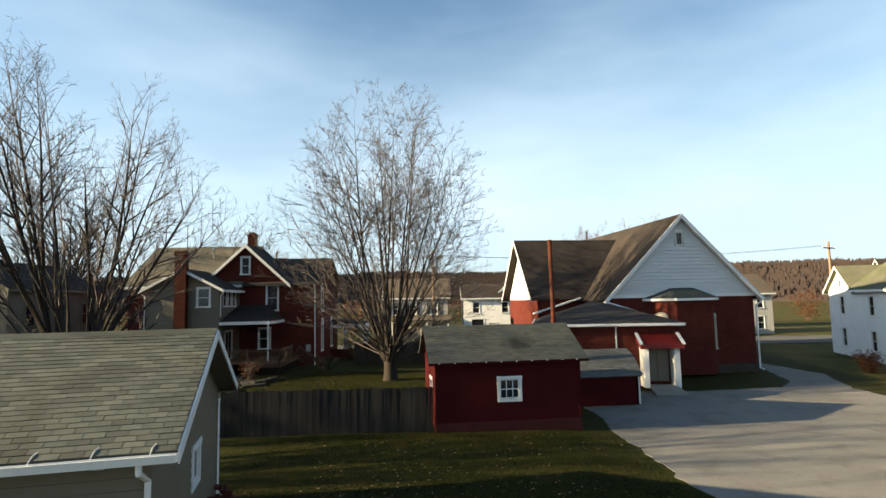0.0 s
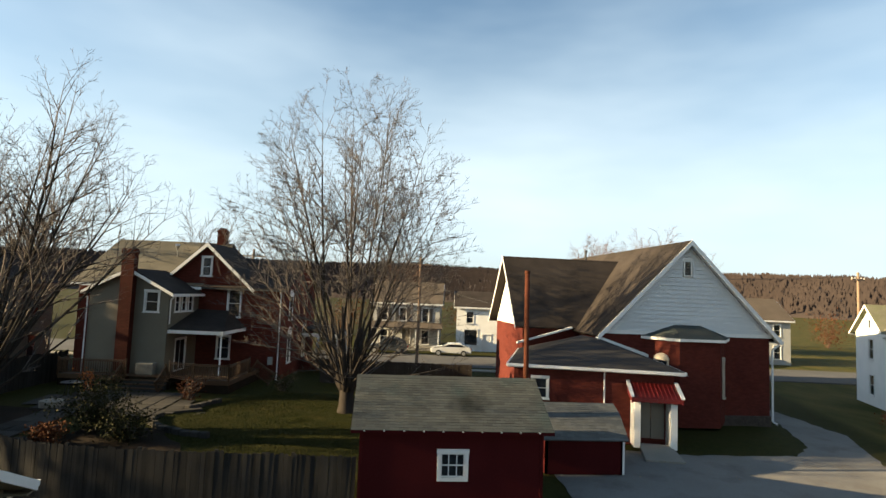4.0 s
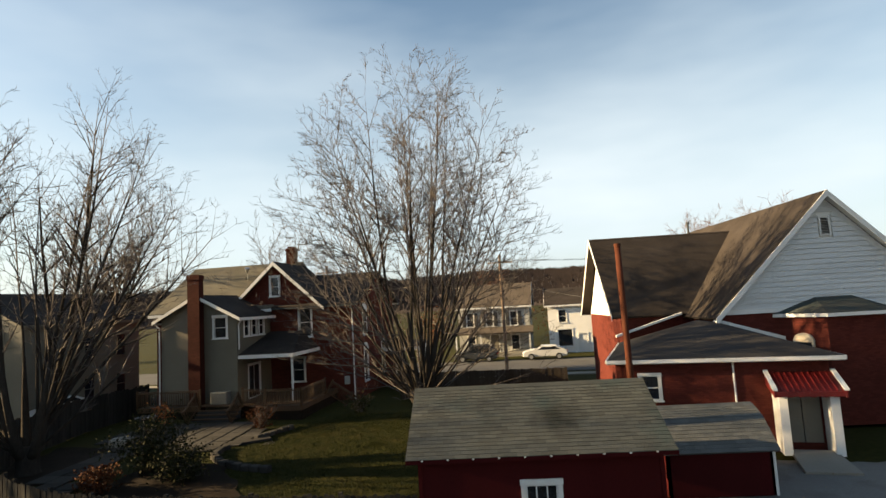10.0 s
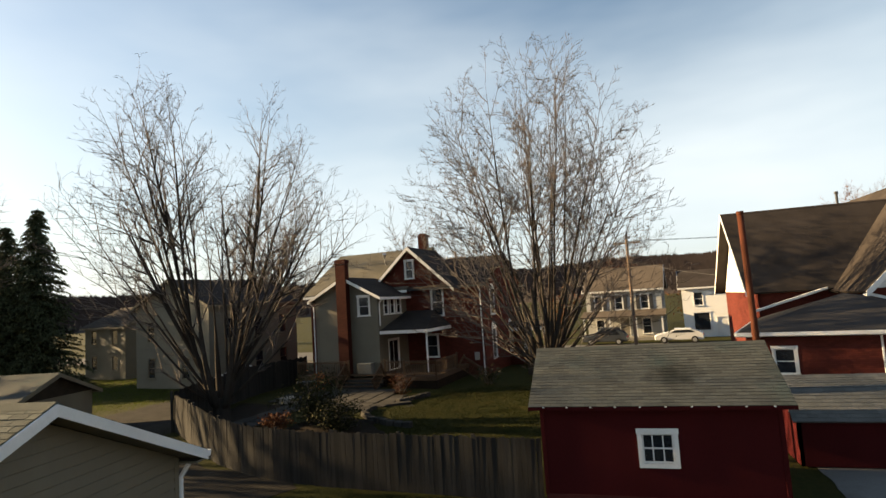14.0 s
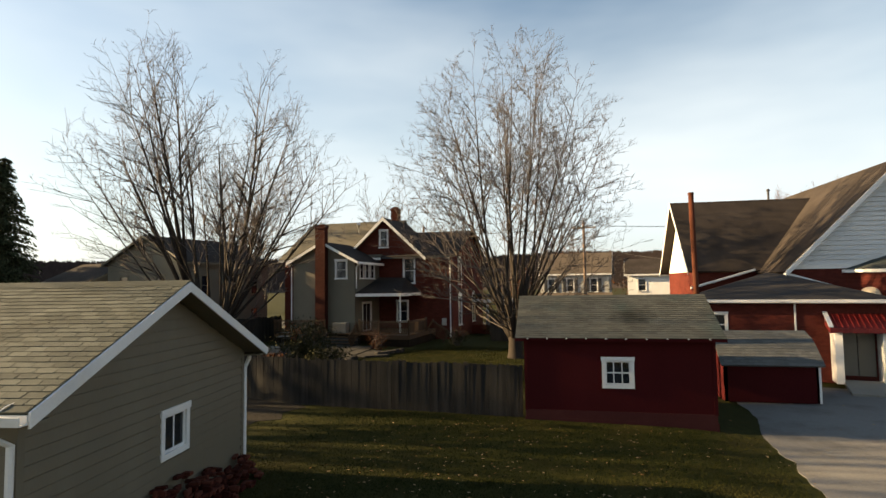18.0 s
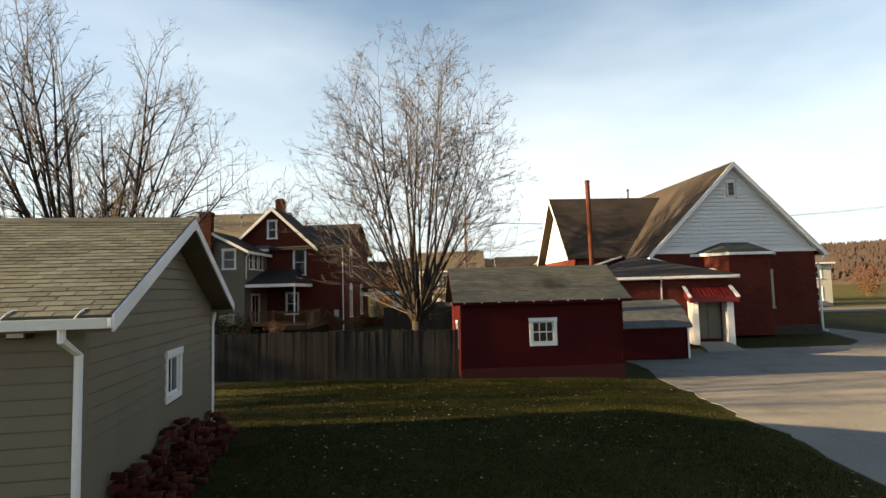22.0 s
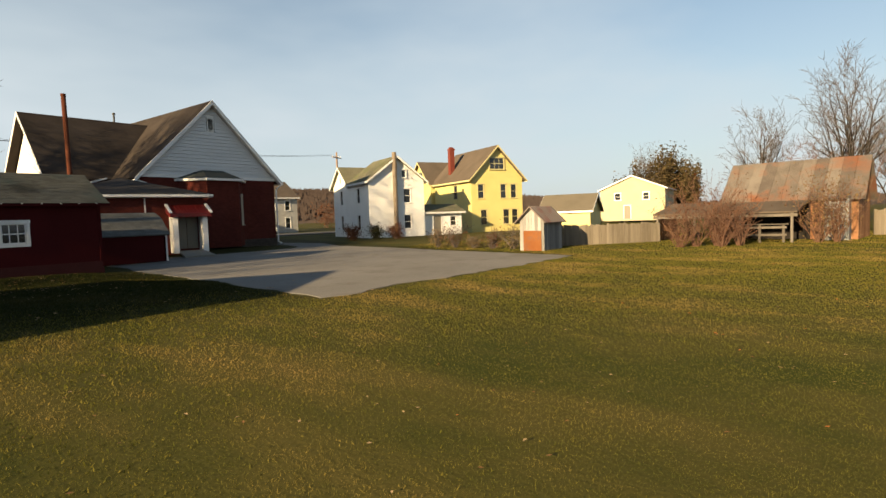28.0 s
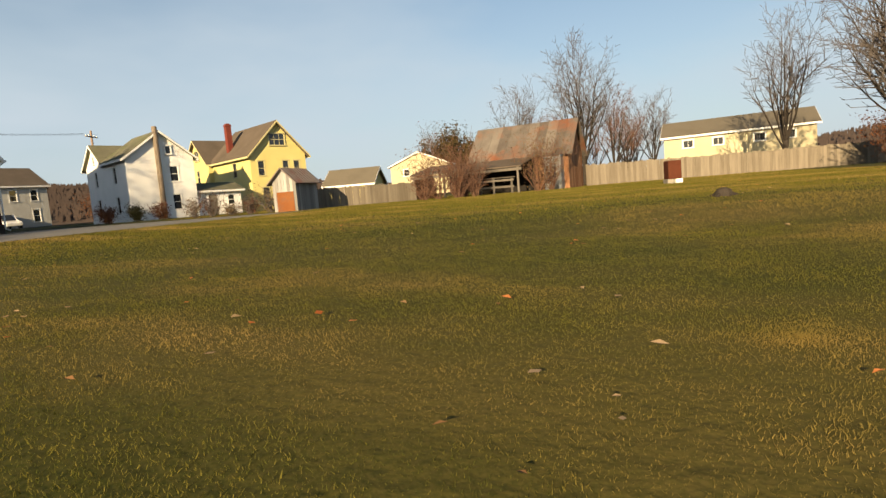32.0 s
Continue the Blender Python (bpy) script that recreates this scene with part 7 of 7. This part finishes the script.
M_PALEDOOR = material("pale_sheet_metal", (0.15, 0.165, 0.175), (0.22, 0.235, 0.245), 1.0, 0.6, 0.1, 20, stain=(0.3, 0.25, 0.2))
M_METALROOF_P = material("rusty_metal_roof_piece", (0.07, 0.06, 0.053), (0.14, 0.125, 0.11), 1.2, 0.8, 0.3, 20, piece=0.4, stain=(0.15, 0.05, 0.02), stain_amount=0.8, stain_scale=0.6)
barn()

rack = thing("wood_rack", "low grey wooden rail rack in front of the barn", "rack", pose(30.5, -17.8, -0.4, 0, 0, -82))
for i in range(4):
    part("post", boxes((i * 1.1, i * 1.1 + 0.12, 0, 0.12, 0, 0.95)), M_GREYBOARD, rack)
for z in (0.35, 0.75):
    part("rail", boxes((-0.1, 3.5, -0.05, 0, z, z + 0.12)), M_GREYBOARD, rack)
part("top_board", boxes((-0.15, 3.6, -0.1, 0.3, 0.95, 1.0)), M_GREYBOARD, rack)

barrel = thing("burn_barrel", "rusty upright metal box on pale blocks in the lawn", "barrel", pose(21.4, -29.7, ground_z(21.4, -29.7), 0, 0, 15))
part("body", bevelled(boxes((-0.3, 0.3, -0.25, 0.25, 0.18, 0.9)), 0.02), M_RUST, barrel)
part("block", bevelled(boxes((-0.28, 0.3, -0.3, -0.02, 0, 0.18)), 0.015), M_TRIM, barrel)
part("block", bevelled(boxes((-0.28, 0.3, 0.02, 0.28, 0, 0.18)), 0.015), M_CONC, barrel)

st = thing("tree_stump", "low weathered tree stump in the lawn", "stump", pose(7.4, -29.7, ground_z(7.4, -29.7)))
part("stump", tube(bmesh.new(), [(0, 0, -0.1), (0, 0, 0.02), (0.01, 0.01, 0.09), (0.015, 0.01, 0.1)], [0.2, 0.15, 0.12, 0.09], 11), M_BARK, st)
for k in range(5):
    a = k * 1.25
    part("root", tube(bmesh.new(), [(math.cos(a) * 0.1, math.sin(a) * 0.1, 0.04), (math.cos(a) * 0.26, math.sin(a) * 0.26, -0.02)], [0.035, 0.012], 6), M_BARK, st)


# ---- street ----
def utility_pole(x, y, h, turn, label="wooden utility pole with a crossarm"):
    root = thing("utility_pole", label, "utility pole", pose(x, y, ground_z(x, y), 0, 0, turn), group="utility poles")
    part("pole", tube(bmesh.new(), [(0, 0, -0.2), (0, 0, h)], [0.16, 0.11], 10), M_POLE, root)
    arm = part("crossarm", boxes((-1.1, 1.1, -0.06, 0.06, h - 0.75, h - 0.62)), M_POLE, root)
    for q in (-1.0, -0.5, 0.5, 1.0):
        part("insulator", tube(bmesh.new(), [(q, 0, h - 0.62), (q, 0, h - 0.48)], [0.04, 0.03], 6), M_METAL, arm)
    return root


utility_pole(3.6, 34.6, 10.3, -7)
utility_pole(45.5, 31.0, 10.6, 20)
utility_pole(-12.5, 37.0, 10.5, -7)


def wire(a, b, sag, r=0.012):
    pts = [tuple(Vector(a).lerp(Vector(b), i / 14) - Vector((0, 0, 4 * sag * (i / 14) * (1 - i / 14)))) for i in range(15)]
    ob = part("power_line", tube(bmesh.new(), pts, r, 4), M_DARKTRIM)
    return tagged(ob, "thin dark overhead power line", "cable", "power lines")


for dx in (-0.9, 0.0, 0.9):
    wire((3.6 + dx, 34.6, 9.75), (45.5 + dx, 31.0, 10.1), 0.8)
    wire((-12.5 + dx, 37.0, 9.9), (3.6 + dx, 34.6, 9.75), 0.4)
wire((3.6, 34.6, 8.0), (12.5, 24.0, 5.6), 0.3)
wire((3.6, 34.6, 7.6), (-7.5, 30.5, 7.2), 0.3)


def car(name, label, m, paint, suv=False):
    root = thing(name, label, "car", m, "cars on the street")
    h = 1.75 if suv else 1.38
    prof = [(-2.25, 0.32), (-2.28, 0.68), (-2.1, 0.86), (-1.0, 0.98), (-0.35, h), (1.15, h), (1.85 if not suv else 2.0, 1.02), (2.2, 0.95), (2.25, 0.4), (2.2, 0.3)]
    bm = prism(bmesh.new(), [(x, -0.86, z) for x, z in prof], (0, 1.72, 0))
    part("body", bevelled(bm, 0.06), paint, root, smooth=False)
    for y in (-0.868, 0.86):
        part("side_glass", prism(bmesh.new(), [(-0.75, y, 1.0), (-0.28, y, h - 0.1), (1.05, y, h - 0.1), (1.55, y, 1.02)], (0, 0.008, 0)), M_GLASS, root)
    part("windscreen", prism(bmesh.new(), [(-1.0, -0.7, 1.0), (-1.0, 0.7, 1.0), (-0.4, 0.62, h - 0.04), (-0.4, -0.62, h - 0.04)], (-0.03, 0, 0.02)), M_GLASS, root)
    for x in (-1.4, 1.4):
        for y in (-0.9, 0.9):
            w = part("wheel", tube(bmesh.new(), [(x, y - 0.1, 0.33), (x, y + 0.1, 0.33)], 0.33, 16), M_RUBBER, root)
            part("rim", tube(bmesh.new(), [(x, y - 0.11, 0.33), (x, y + 0.11, 0.33)], 0.2, 12), M_METAL, w)
    for y in (-0.7, 0.4):
        part("headlight", boxes((-2.3, -2.2, y, y + 0.3, 0.62, 0.74)), M_TRIM, root)
        part("tail_light", boxes((2.2, 2.28, y, y + 0.3, 0.7, 0.85)), M_HYDRANT, root)


car("sedan", "white sedan parked along the street", pose(8.0, 44.6, -0.03, 0, 0, -7), M_CARWHITE)
car("suv", "dark suv parked along the street", pose(0.9, 45.4, -0.03, 0, 0, -7), M_CARDARK, True)
car("sedan", "pale car parked on the neighbour's drive", pose(-27.5, 22.0, ground_z(-27.5, 22.0), 0, 0, 70), M_CARWHITE)
car("suv", "white pickup-like car parked by the grey house", pose(43.0, 44.0, -0.06, 0, 0, 80), M_CARWHITE, True)

hyd = thing("fire_hydrant", "red fire hydrant at the street edge", "hydrant", pose(32.4, 29.4, ground_z(32.4, 29.4)))
part("barrel", tube(bmesh.new(), [(0, 0, 0), (0, 0, 0.1), (0, 0, 0.12), (0, 0, 0.6), (0, 0, 0.72), (0, 0, 0.8)], [0.16, 0.16, 0.11, 0.11, 0.1, 0.03], 10), M_HYDRANT, hyd)
part("nozzle", tube(bmesh.new(), [(-0.18, 0, 0.48), (0.18, 0, 0.48)], 0.06, 8), M_HYDRANT, hyd)

tank = thing("barrel", "red metal drum beside the annex", "barrel", pose(5.6, 12.2, ground_z(5.6, 12.2) + 0.1, 90, 0, 20))
part("drum", tube(bmesh.new(), [(0, 0.42, -0.45), (0, 0.42, 0.45)], 0.42, 16), M_CANOPY, tank)
part("stand", boxes((-0.3, 0.3, -0.05, 0.02, -0.3, 0.3)), M_DARKTRIM, tank)

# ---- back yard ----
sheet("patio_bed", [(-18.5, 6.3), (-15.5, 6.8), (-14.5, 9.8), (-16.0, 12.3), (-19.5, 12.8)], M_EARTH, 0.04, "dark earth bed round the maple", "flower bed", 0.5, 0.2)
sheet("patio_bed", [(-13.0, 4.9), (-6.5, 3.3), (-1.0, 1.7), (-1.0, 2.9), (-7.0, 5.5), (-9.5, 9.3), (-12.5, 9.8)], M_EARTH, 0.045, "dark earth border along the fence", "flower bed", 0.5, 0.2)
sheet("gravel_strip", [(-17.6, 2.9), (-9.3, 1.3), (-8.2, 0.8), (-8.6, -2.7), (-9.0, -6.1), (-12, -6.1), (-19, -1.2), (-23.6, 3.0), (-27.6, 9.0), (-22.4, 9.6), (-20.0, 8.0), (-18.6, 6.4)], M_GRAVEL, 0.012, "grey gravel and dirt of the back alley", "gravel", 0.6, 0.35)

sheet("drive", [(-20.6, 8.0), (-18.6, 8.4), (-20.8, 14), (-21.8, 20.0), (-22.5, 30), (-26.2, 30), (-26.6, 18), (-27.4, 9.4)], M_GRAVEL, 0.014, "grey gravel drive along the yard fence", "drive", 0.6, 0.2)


def patio():
    root = thing("patio", "curved flagstone patio of grey slabs", "patio")
    rng = random.Random(8)
    x = -17.5
    while x < -8.5:
        y = 5.5
        while y < 17.9:
            cx, cy = x + rng.uniform(-0.05, 0.05), y + rng.uniform(-0.05, 0.05)
            bend = -14.3 - 0.9 * math.sin((cy - 5.3) * 0.42)
            if (cx + 13.8) ** 2 / 15 + (cy - 14.3) ** 2 / 12 < 1 or (abs(cx - bend) < 0.95 and 5.3 < cy < 12.3):
                ob = part("slab", shared(("flag", rng.randrange(4)), lambda: mesh_of("slab", bevelled(boxes((-0.42, 0.42, -0.42, 0.42, -0.05, 0.0)), 0.015), M_FLAG)), None, root)
                ob.matrix_basis = pose(cx, cy, ground_z(cx, cy) + 0.09, 0, 0, rng.choice((0, 90)) + rng.uniform(-3, 3))
            y += 0.88
        x += 0.88
    for i in range(2):
        part("garden_step", bevelled(boxes((-1.1, 1.1, -0.3, 0.25, -0.2, 0.24 - i * 0.13)), 0.02), M_FLAG, root, m=pose(-10.0 + i * 0.4, 12.9 - i * 0.5, 0, 0, 0, 32))
    edge = [(-8.7, 15.7), (-9.3, 14.5), (-10.6, 11.5), (-10.4, 10.3), (-9.6, 9.3), (-8.4, 8.6), (-7.0, 8.2)]
    for (ax, ay), (bx, by) in zip(edge, edge[1:]):
        n = max(1, round(math.hypot(bx - ax, by - ay) / 0.42))
        for i in range(n):
            if ay == 14.5 and 0.25 < i / n < 0.8:
                continue
            f = (i + 0.5) / n
            h = shared(("curb", rng.randrange(3)), lambda: mesh_of("border_stone", bevelled(boxes((-0.2, 0.2, -0.15, 0.15, -0.1, 0.2 + 0.05 * rng.random())), 0.03), M_FLAG))
            part("border_stone", h, None, root, m=pose(ax + (bx - ax) * f, ay + (by - ay) * f, ground_z(ax, ay), rng.uniform(-3, 3), rng.uniform(-3, 3), math.degrees(math.atan2(by - ay, bx - ax)) + rng.uniform(-6, 6)))



patio()
table = thing("patio_table", "round dark patio table", "table", pose(-17.0, 15.9, ground_z(-17.0, 15.9) + 0.05))
part("tabletop", tube(bmesh.new(), [(0, 0, 0.68), (0, 0, 0.72)], 0.6, 20), M_DARKTRIM, table)
for k in range(4):
    part("leg", tube(bmesh.new(), [(0.4 * math.cos(k * 1.57), 0.4 * math.sin(k * 1.57), 0), (0.3 * math.cos(k * 1.57), 0.3 * math.sin(k * 1.57), 0.7)], 0.025, 6), M_DARKTRIM, table)
stool = thing("fire_pit", "round pale stone fire pit cover on the patio", "fire pit", pose(-16.2, 12.6, ground_z(-16.2, 12.6) + 0.09))
part("ring", tube(bmesh.new(), [(0, 0, 0), (0, 0, 0.3), (0, 0, 0.34)], [0.55, 0.55, 0.4], 16), M_CONC, stool)
M_ACGREY = material("grey_enamel", (0.11, 0.11, 0.1), (0.16, 0.16, 0.145), 2.0, 0.6)
ac = thing("air_conditioner", "grey louvred air conditioner unit beside the deck steps", "air conditioner", pose(-14.6, 19.85, 0.95, 0, 0, -4.7))
part("case", bevelled(boxes((-0.55, 0.55, -0.4, 0.4, 0, 0.75)), 0.03), M_ACGREY, ac)
part("louvre", boxes(*[(-0.5, 0.5, -0.42, -0.4, 0.08 + i * 0.08, 0.12 + i * 0.08) for i in range(8)]), M_ACGREY, ac)

clump("shrub", "dense dark green shrub beside the patio", "shrub", -12.0, 8.5, 1.5, 2.1, 4200, M_SHRUB, 71, 16)
clump("shrub", "dark brown-leaved shrub in the border", "shrub", -10.2, 7.4, 1.2, 1.2, 2600, M_SHRUB, 72, 14)
clump("shrub", "russet low shrub in the border", "shrub", -12.6, 5.8, 0.9, 0.9, 1600, M_BUSHRED, 73, 12)
clump("shrub", "orange-leaved shrub near the deck", "shrub", -16.8, 17.4, 0.5, 1.2, 420, M_FLOWER, 74, 8)
clump("shrub", "bare brown shrub beside the deck", "shrub", -10.5, 15.7, 0.9, 1.3, 500, M_BUSHRED, 75, 14)
clump("shrub", "bare brown shrub at the house corner", "shrub", -5.9, 19.6, 0.9, 1.2, 600, M_SHRUB, 76, 12)
clump("shrub", "yellow-leaved shrub behind the maple", "shrub", -4.5, 28.3, 1.3, 2.6, 1600, M_STRAW, 77, 12)
for i, (x, y) in enumerate(((30.2, 11.6), (32.0, 10.4), (33.6, 9.4))):
    clump("shrub", ("russet", "dark green", "russet")[i] + " clipped bush before the white house", "shrub", x, y, 0.85, 1.3, 1700, (M_BUSHRED, M_SHRUB, M_BUSHRED)[i], 80 + i, 16, group="bushes by the white house")
for i in range(4, 9):
    x, y = 24.4 - 0.12 * i, 2.5 - i * 1.45
    clump("weeds", "dry straw-coloured weeds along the pavement edge", "weeds", x, y, 0.8, 0.75 + 0.35 * (i % 3), 420, (M_STRAW, M_BUSHRED)[i % 2], 90 + i, 18, 0.05, group="weeds by the pavement")
for i, (x, y, h) in enumerate(((27.0, -17.8, 3.2), (27.8, -18.6, 3.7), (26.2, -17.2, 2.3), (31.6, -22.6, 3.6), (32.0, -23.4, 3.2), (29.2, -18.6, 2.4), (28.2, -19.6, 2.8), (27.2, -18.9, 2.4))):
    clump("brush", "tangled leafless reddish brush before the barn", "shrub", x, y, 1.3, h, 700 if i in (3, 4) else 150, M_STRAW if i in (3, 4) else M_BUSHRED, 110 + i, 24, 0.05, M_TWIGRED, group="brush by the barn")
for i, (x, y) in enumerate(((37.0, -43.0), (38.0, -44.2), (39.3, -43.6), (39.8, -45.2))):
    clump("brush", "russet leafy thicket under the broad tree", "shrub", x, y, 1.5, 3.2, 1800, M_BUSHRED, 120 + i, 20, 0.07, M_TWIGRED, group="thicket by the fence")
for i in range(12):
    x = -60 + i * 12 + (i * 5) % 7
    clump("hedge", "brown leafless thicket beyond the houses", "shrub", x, 68 + (i * 7) % 9, 4.0, 5.5, 900, M_BUSHRED, 130 + i, 22, 0.16, M_TWIGRED, group="thicket beyond the houses")

# ---- lawn grass and fallen leaves ----
def grass(name, cx, cy, r0, r1, n, h, w, seed, label, area=None, mat=None):
    """Blades scattered in a ring about a spot of the plan."""
    g = np.random.default_rng(seed)
    rad = np.abs(np.sqrt(g.uniform(r0 * r0, r1 * r1, n)) + g.normal(0, 0.09 * r1, n))
    a = g.uniform(0, 2 * np.pi, n)
    x, y = cx + rad * np.cos(a), cy + rad * np.sin(a)
    keep = (lot_distances(x, y) > 0.15) & ~((x < -5.6 - (y + 12.77) * 0.123) & (y > -13.8) & (y < -5.7)) & ~((x < -6 - 4 * g.uniform(0, 1, n)) & (y >= -5.6) & (y < 3)) & (y > -37.0) & ((x > -9.5) | (y > -5.6)) & ((y < np.where(x < -9.3, 1.0 - 0.6 * (x + 9.3), np.where(x < -0.1, 0.1 - 0.06 * (x + 0.1), -0.1))) if area is None else (y > area[0]))
    x, y = x[keep], y[keep]
    z = ground_zs(x, y)
    m = len(x)
    tuft = g.uniform(0, 1, (64, 64))
    def patch(cell):
        u, v = x / cell, y / cell
        i, j = np.floor(u).astype(int), np.floor(v).astype(int)
        fu, fv = u - i, v - j
        at = lambda a, b: tuft[a % 64, b % 64]
        return (at(i, j) * (1 - fu) + at(i + 1, j) * fu) * (1 - fv) + (at(i, j + 1) * (1 - fu) + at(i + 1, j + 1) * fu) * fv
    hh = h * g.uniform(0.45, 1.25, m) * (0.55 + 0.6 * patch(0.11) + 0.35 * patch(0.43))
    t = g.uniform(0, 2 * np.pi, m)
    lean = g.normal(0, 0.55, (m, 2)) * hh[:, None]
    ww = w * g.uniform(0.6, 1.3, m)
    base = np.stack([x, y, z - 0.004], 1)
    side = np.stack([np.cos(t) * ww, np.sin(t) * ww, np.zeros(m)], 1)
    tip = base + np.stack([lean[:, 0], lean[:, 1], hh], 1)
    verts = np.stack([base - side, base + side, tip], 1).reshape(-1, 3)
    me = bpy.data.meshes.new(name)
    me.vertices.add(3 * m)
    me.vertices.foreach_set("co", verts.ravel())
    me.loops.add(3 * m)
    me.loops.foreach_set("vertex_index", np.arange(3 * m, dtype=np.int32))
    me.polygons.add(m)
    me.polygons.foreach_set("loop_start", np.arange(0, 3 * m, 3, dtype=np.int32))
    me.polygons.foreach_set("loop_total", np.full(m, 3, dtype=np.int32))
    me.update(calc_edges=True)
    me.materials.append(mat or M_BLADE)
    me.materials.append(mat or M_BLADE_SHADED)
    # blades north of a ragged line take the copy with painted shade
    shade_side = (y - 3 * np.maximum(x - 20, 0) + 2.5 * (patch(3.7) - 0.5) + g.normal(0, 1.2, m) > -13.5).astype(np.int32)
    me.polygons.foreach_set("material_index", shade_side)
    return tagged(new(name, me), label, "grass", kind="stuff")


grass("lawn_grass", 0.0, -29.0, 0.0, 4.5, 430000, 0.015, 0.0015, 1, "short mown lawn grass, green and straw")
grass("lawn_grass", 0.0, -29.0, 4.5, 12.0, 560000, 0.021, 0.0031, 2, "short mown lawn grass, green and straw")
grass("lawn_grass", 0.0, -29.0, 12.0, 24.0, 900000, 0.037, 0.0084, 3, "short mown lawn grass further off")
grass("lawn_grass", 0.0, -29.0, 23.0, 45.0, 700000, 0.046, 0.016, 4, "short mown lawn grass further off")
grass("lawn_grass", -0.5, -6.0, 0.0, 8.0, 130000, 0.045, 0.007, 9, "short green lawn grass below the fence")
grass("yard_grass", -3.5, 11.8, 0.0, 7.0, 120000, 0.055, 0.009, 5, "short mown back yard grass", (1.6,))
grass("far_grass", -37.0, 20.0, 0.0, 11.5, 60000, 0.07, 0.02, 6, "sunlit green mown grass beside the drive", (5.0,), M_LUSH)


def fallen_leaves(name, n, area, size, mat, seed, label):
    rng = random.Random(seed)
    verts, faces = [], []
    x0, x1, y0, y1 = area
    for i in range(n):
        x, y = rng.uniform(x0, x1), rng.uniform(y0, y1)
        if noise.noise((x * 0.25, y * 0.25, seed)) < rng.uniform(-0.5, 0.35):
            continue
        z = ground_z(x, y) + 0.03 + (0.035 if lot_distance(x, y) < 0 else 0)
        a, s = rng.uniform(0, 6.28), size * rng.uniform(0.6, 1.4)
        c, q = math.cos(a) * s, math.sin(a) * s
        k = len(verts)
        t = rng.uniform(0.0, 0.5) * s
        verts += [(x - c, y - q, z), (x + q * 0.6, y - c * 0.6, z + t), (x + c, y + q, z + 0.2 * s), (x - q * 0.6, y + c * 0.6, z + t * 0.6)]
        faces += [(k, k + 1, k + 2), (k, k + 2, k + 3)]
    return tagged(new(name, mesh_from(name, verts, faces, mat)), label, "leaves", kind="stuff")


fallen_leaves("fallen_leaves", 2400, (-10, 30, -38, -15.5), 0.026, M_LEAF, 5, "dry pale fallen leaves scattered on the lawn")
fallen_leaves("fallen_leaves", 1000, (-5, 7, -12, -0.4), 0.038, M_LEAF, 6, "dry pale fallen leaves scattered below the fence")
fallen_leaves("fallen_leaves", 420, (-6, 24, -38, -20), 0.03, M_LEAFORANGE, 7, "orange fallen leaves on the lawn")
fallen_leaves("fallen_leaves", 160, (6, 24, -15, 8), 0.045, M_LEAF, 8, "fallen leaves on the pavement")
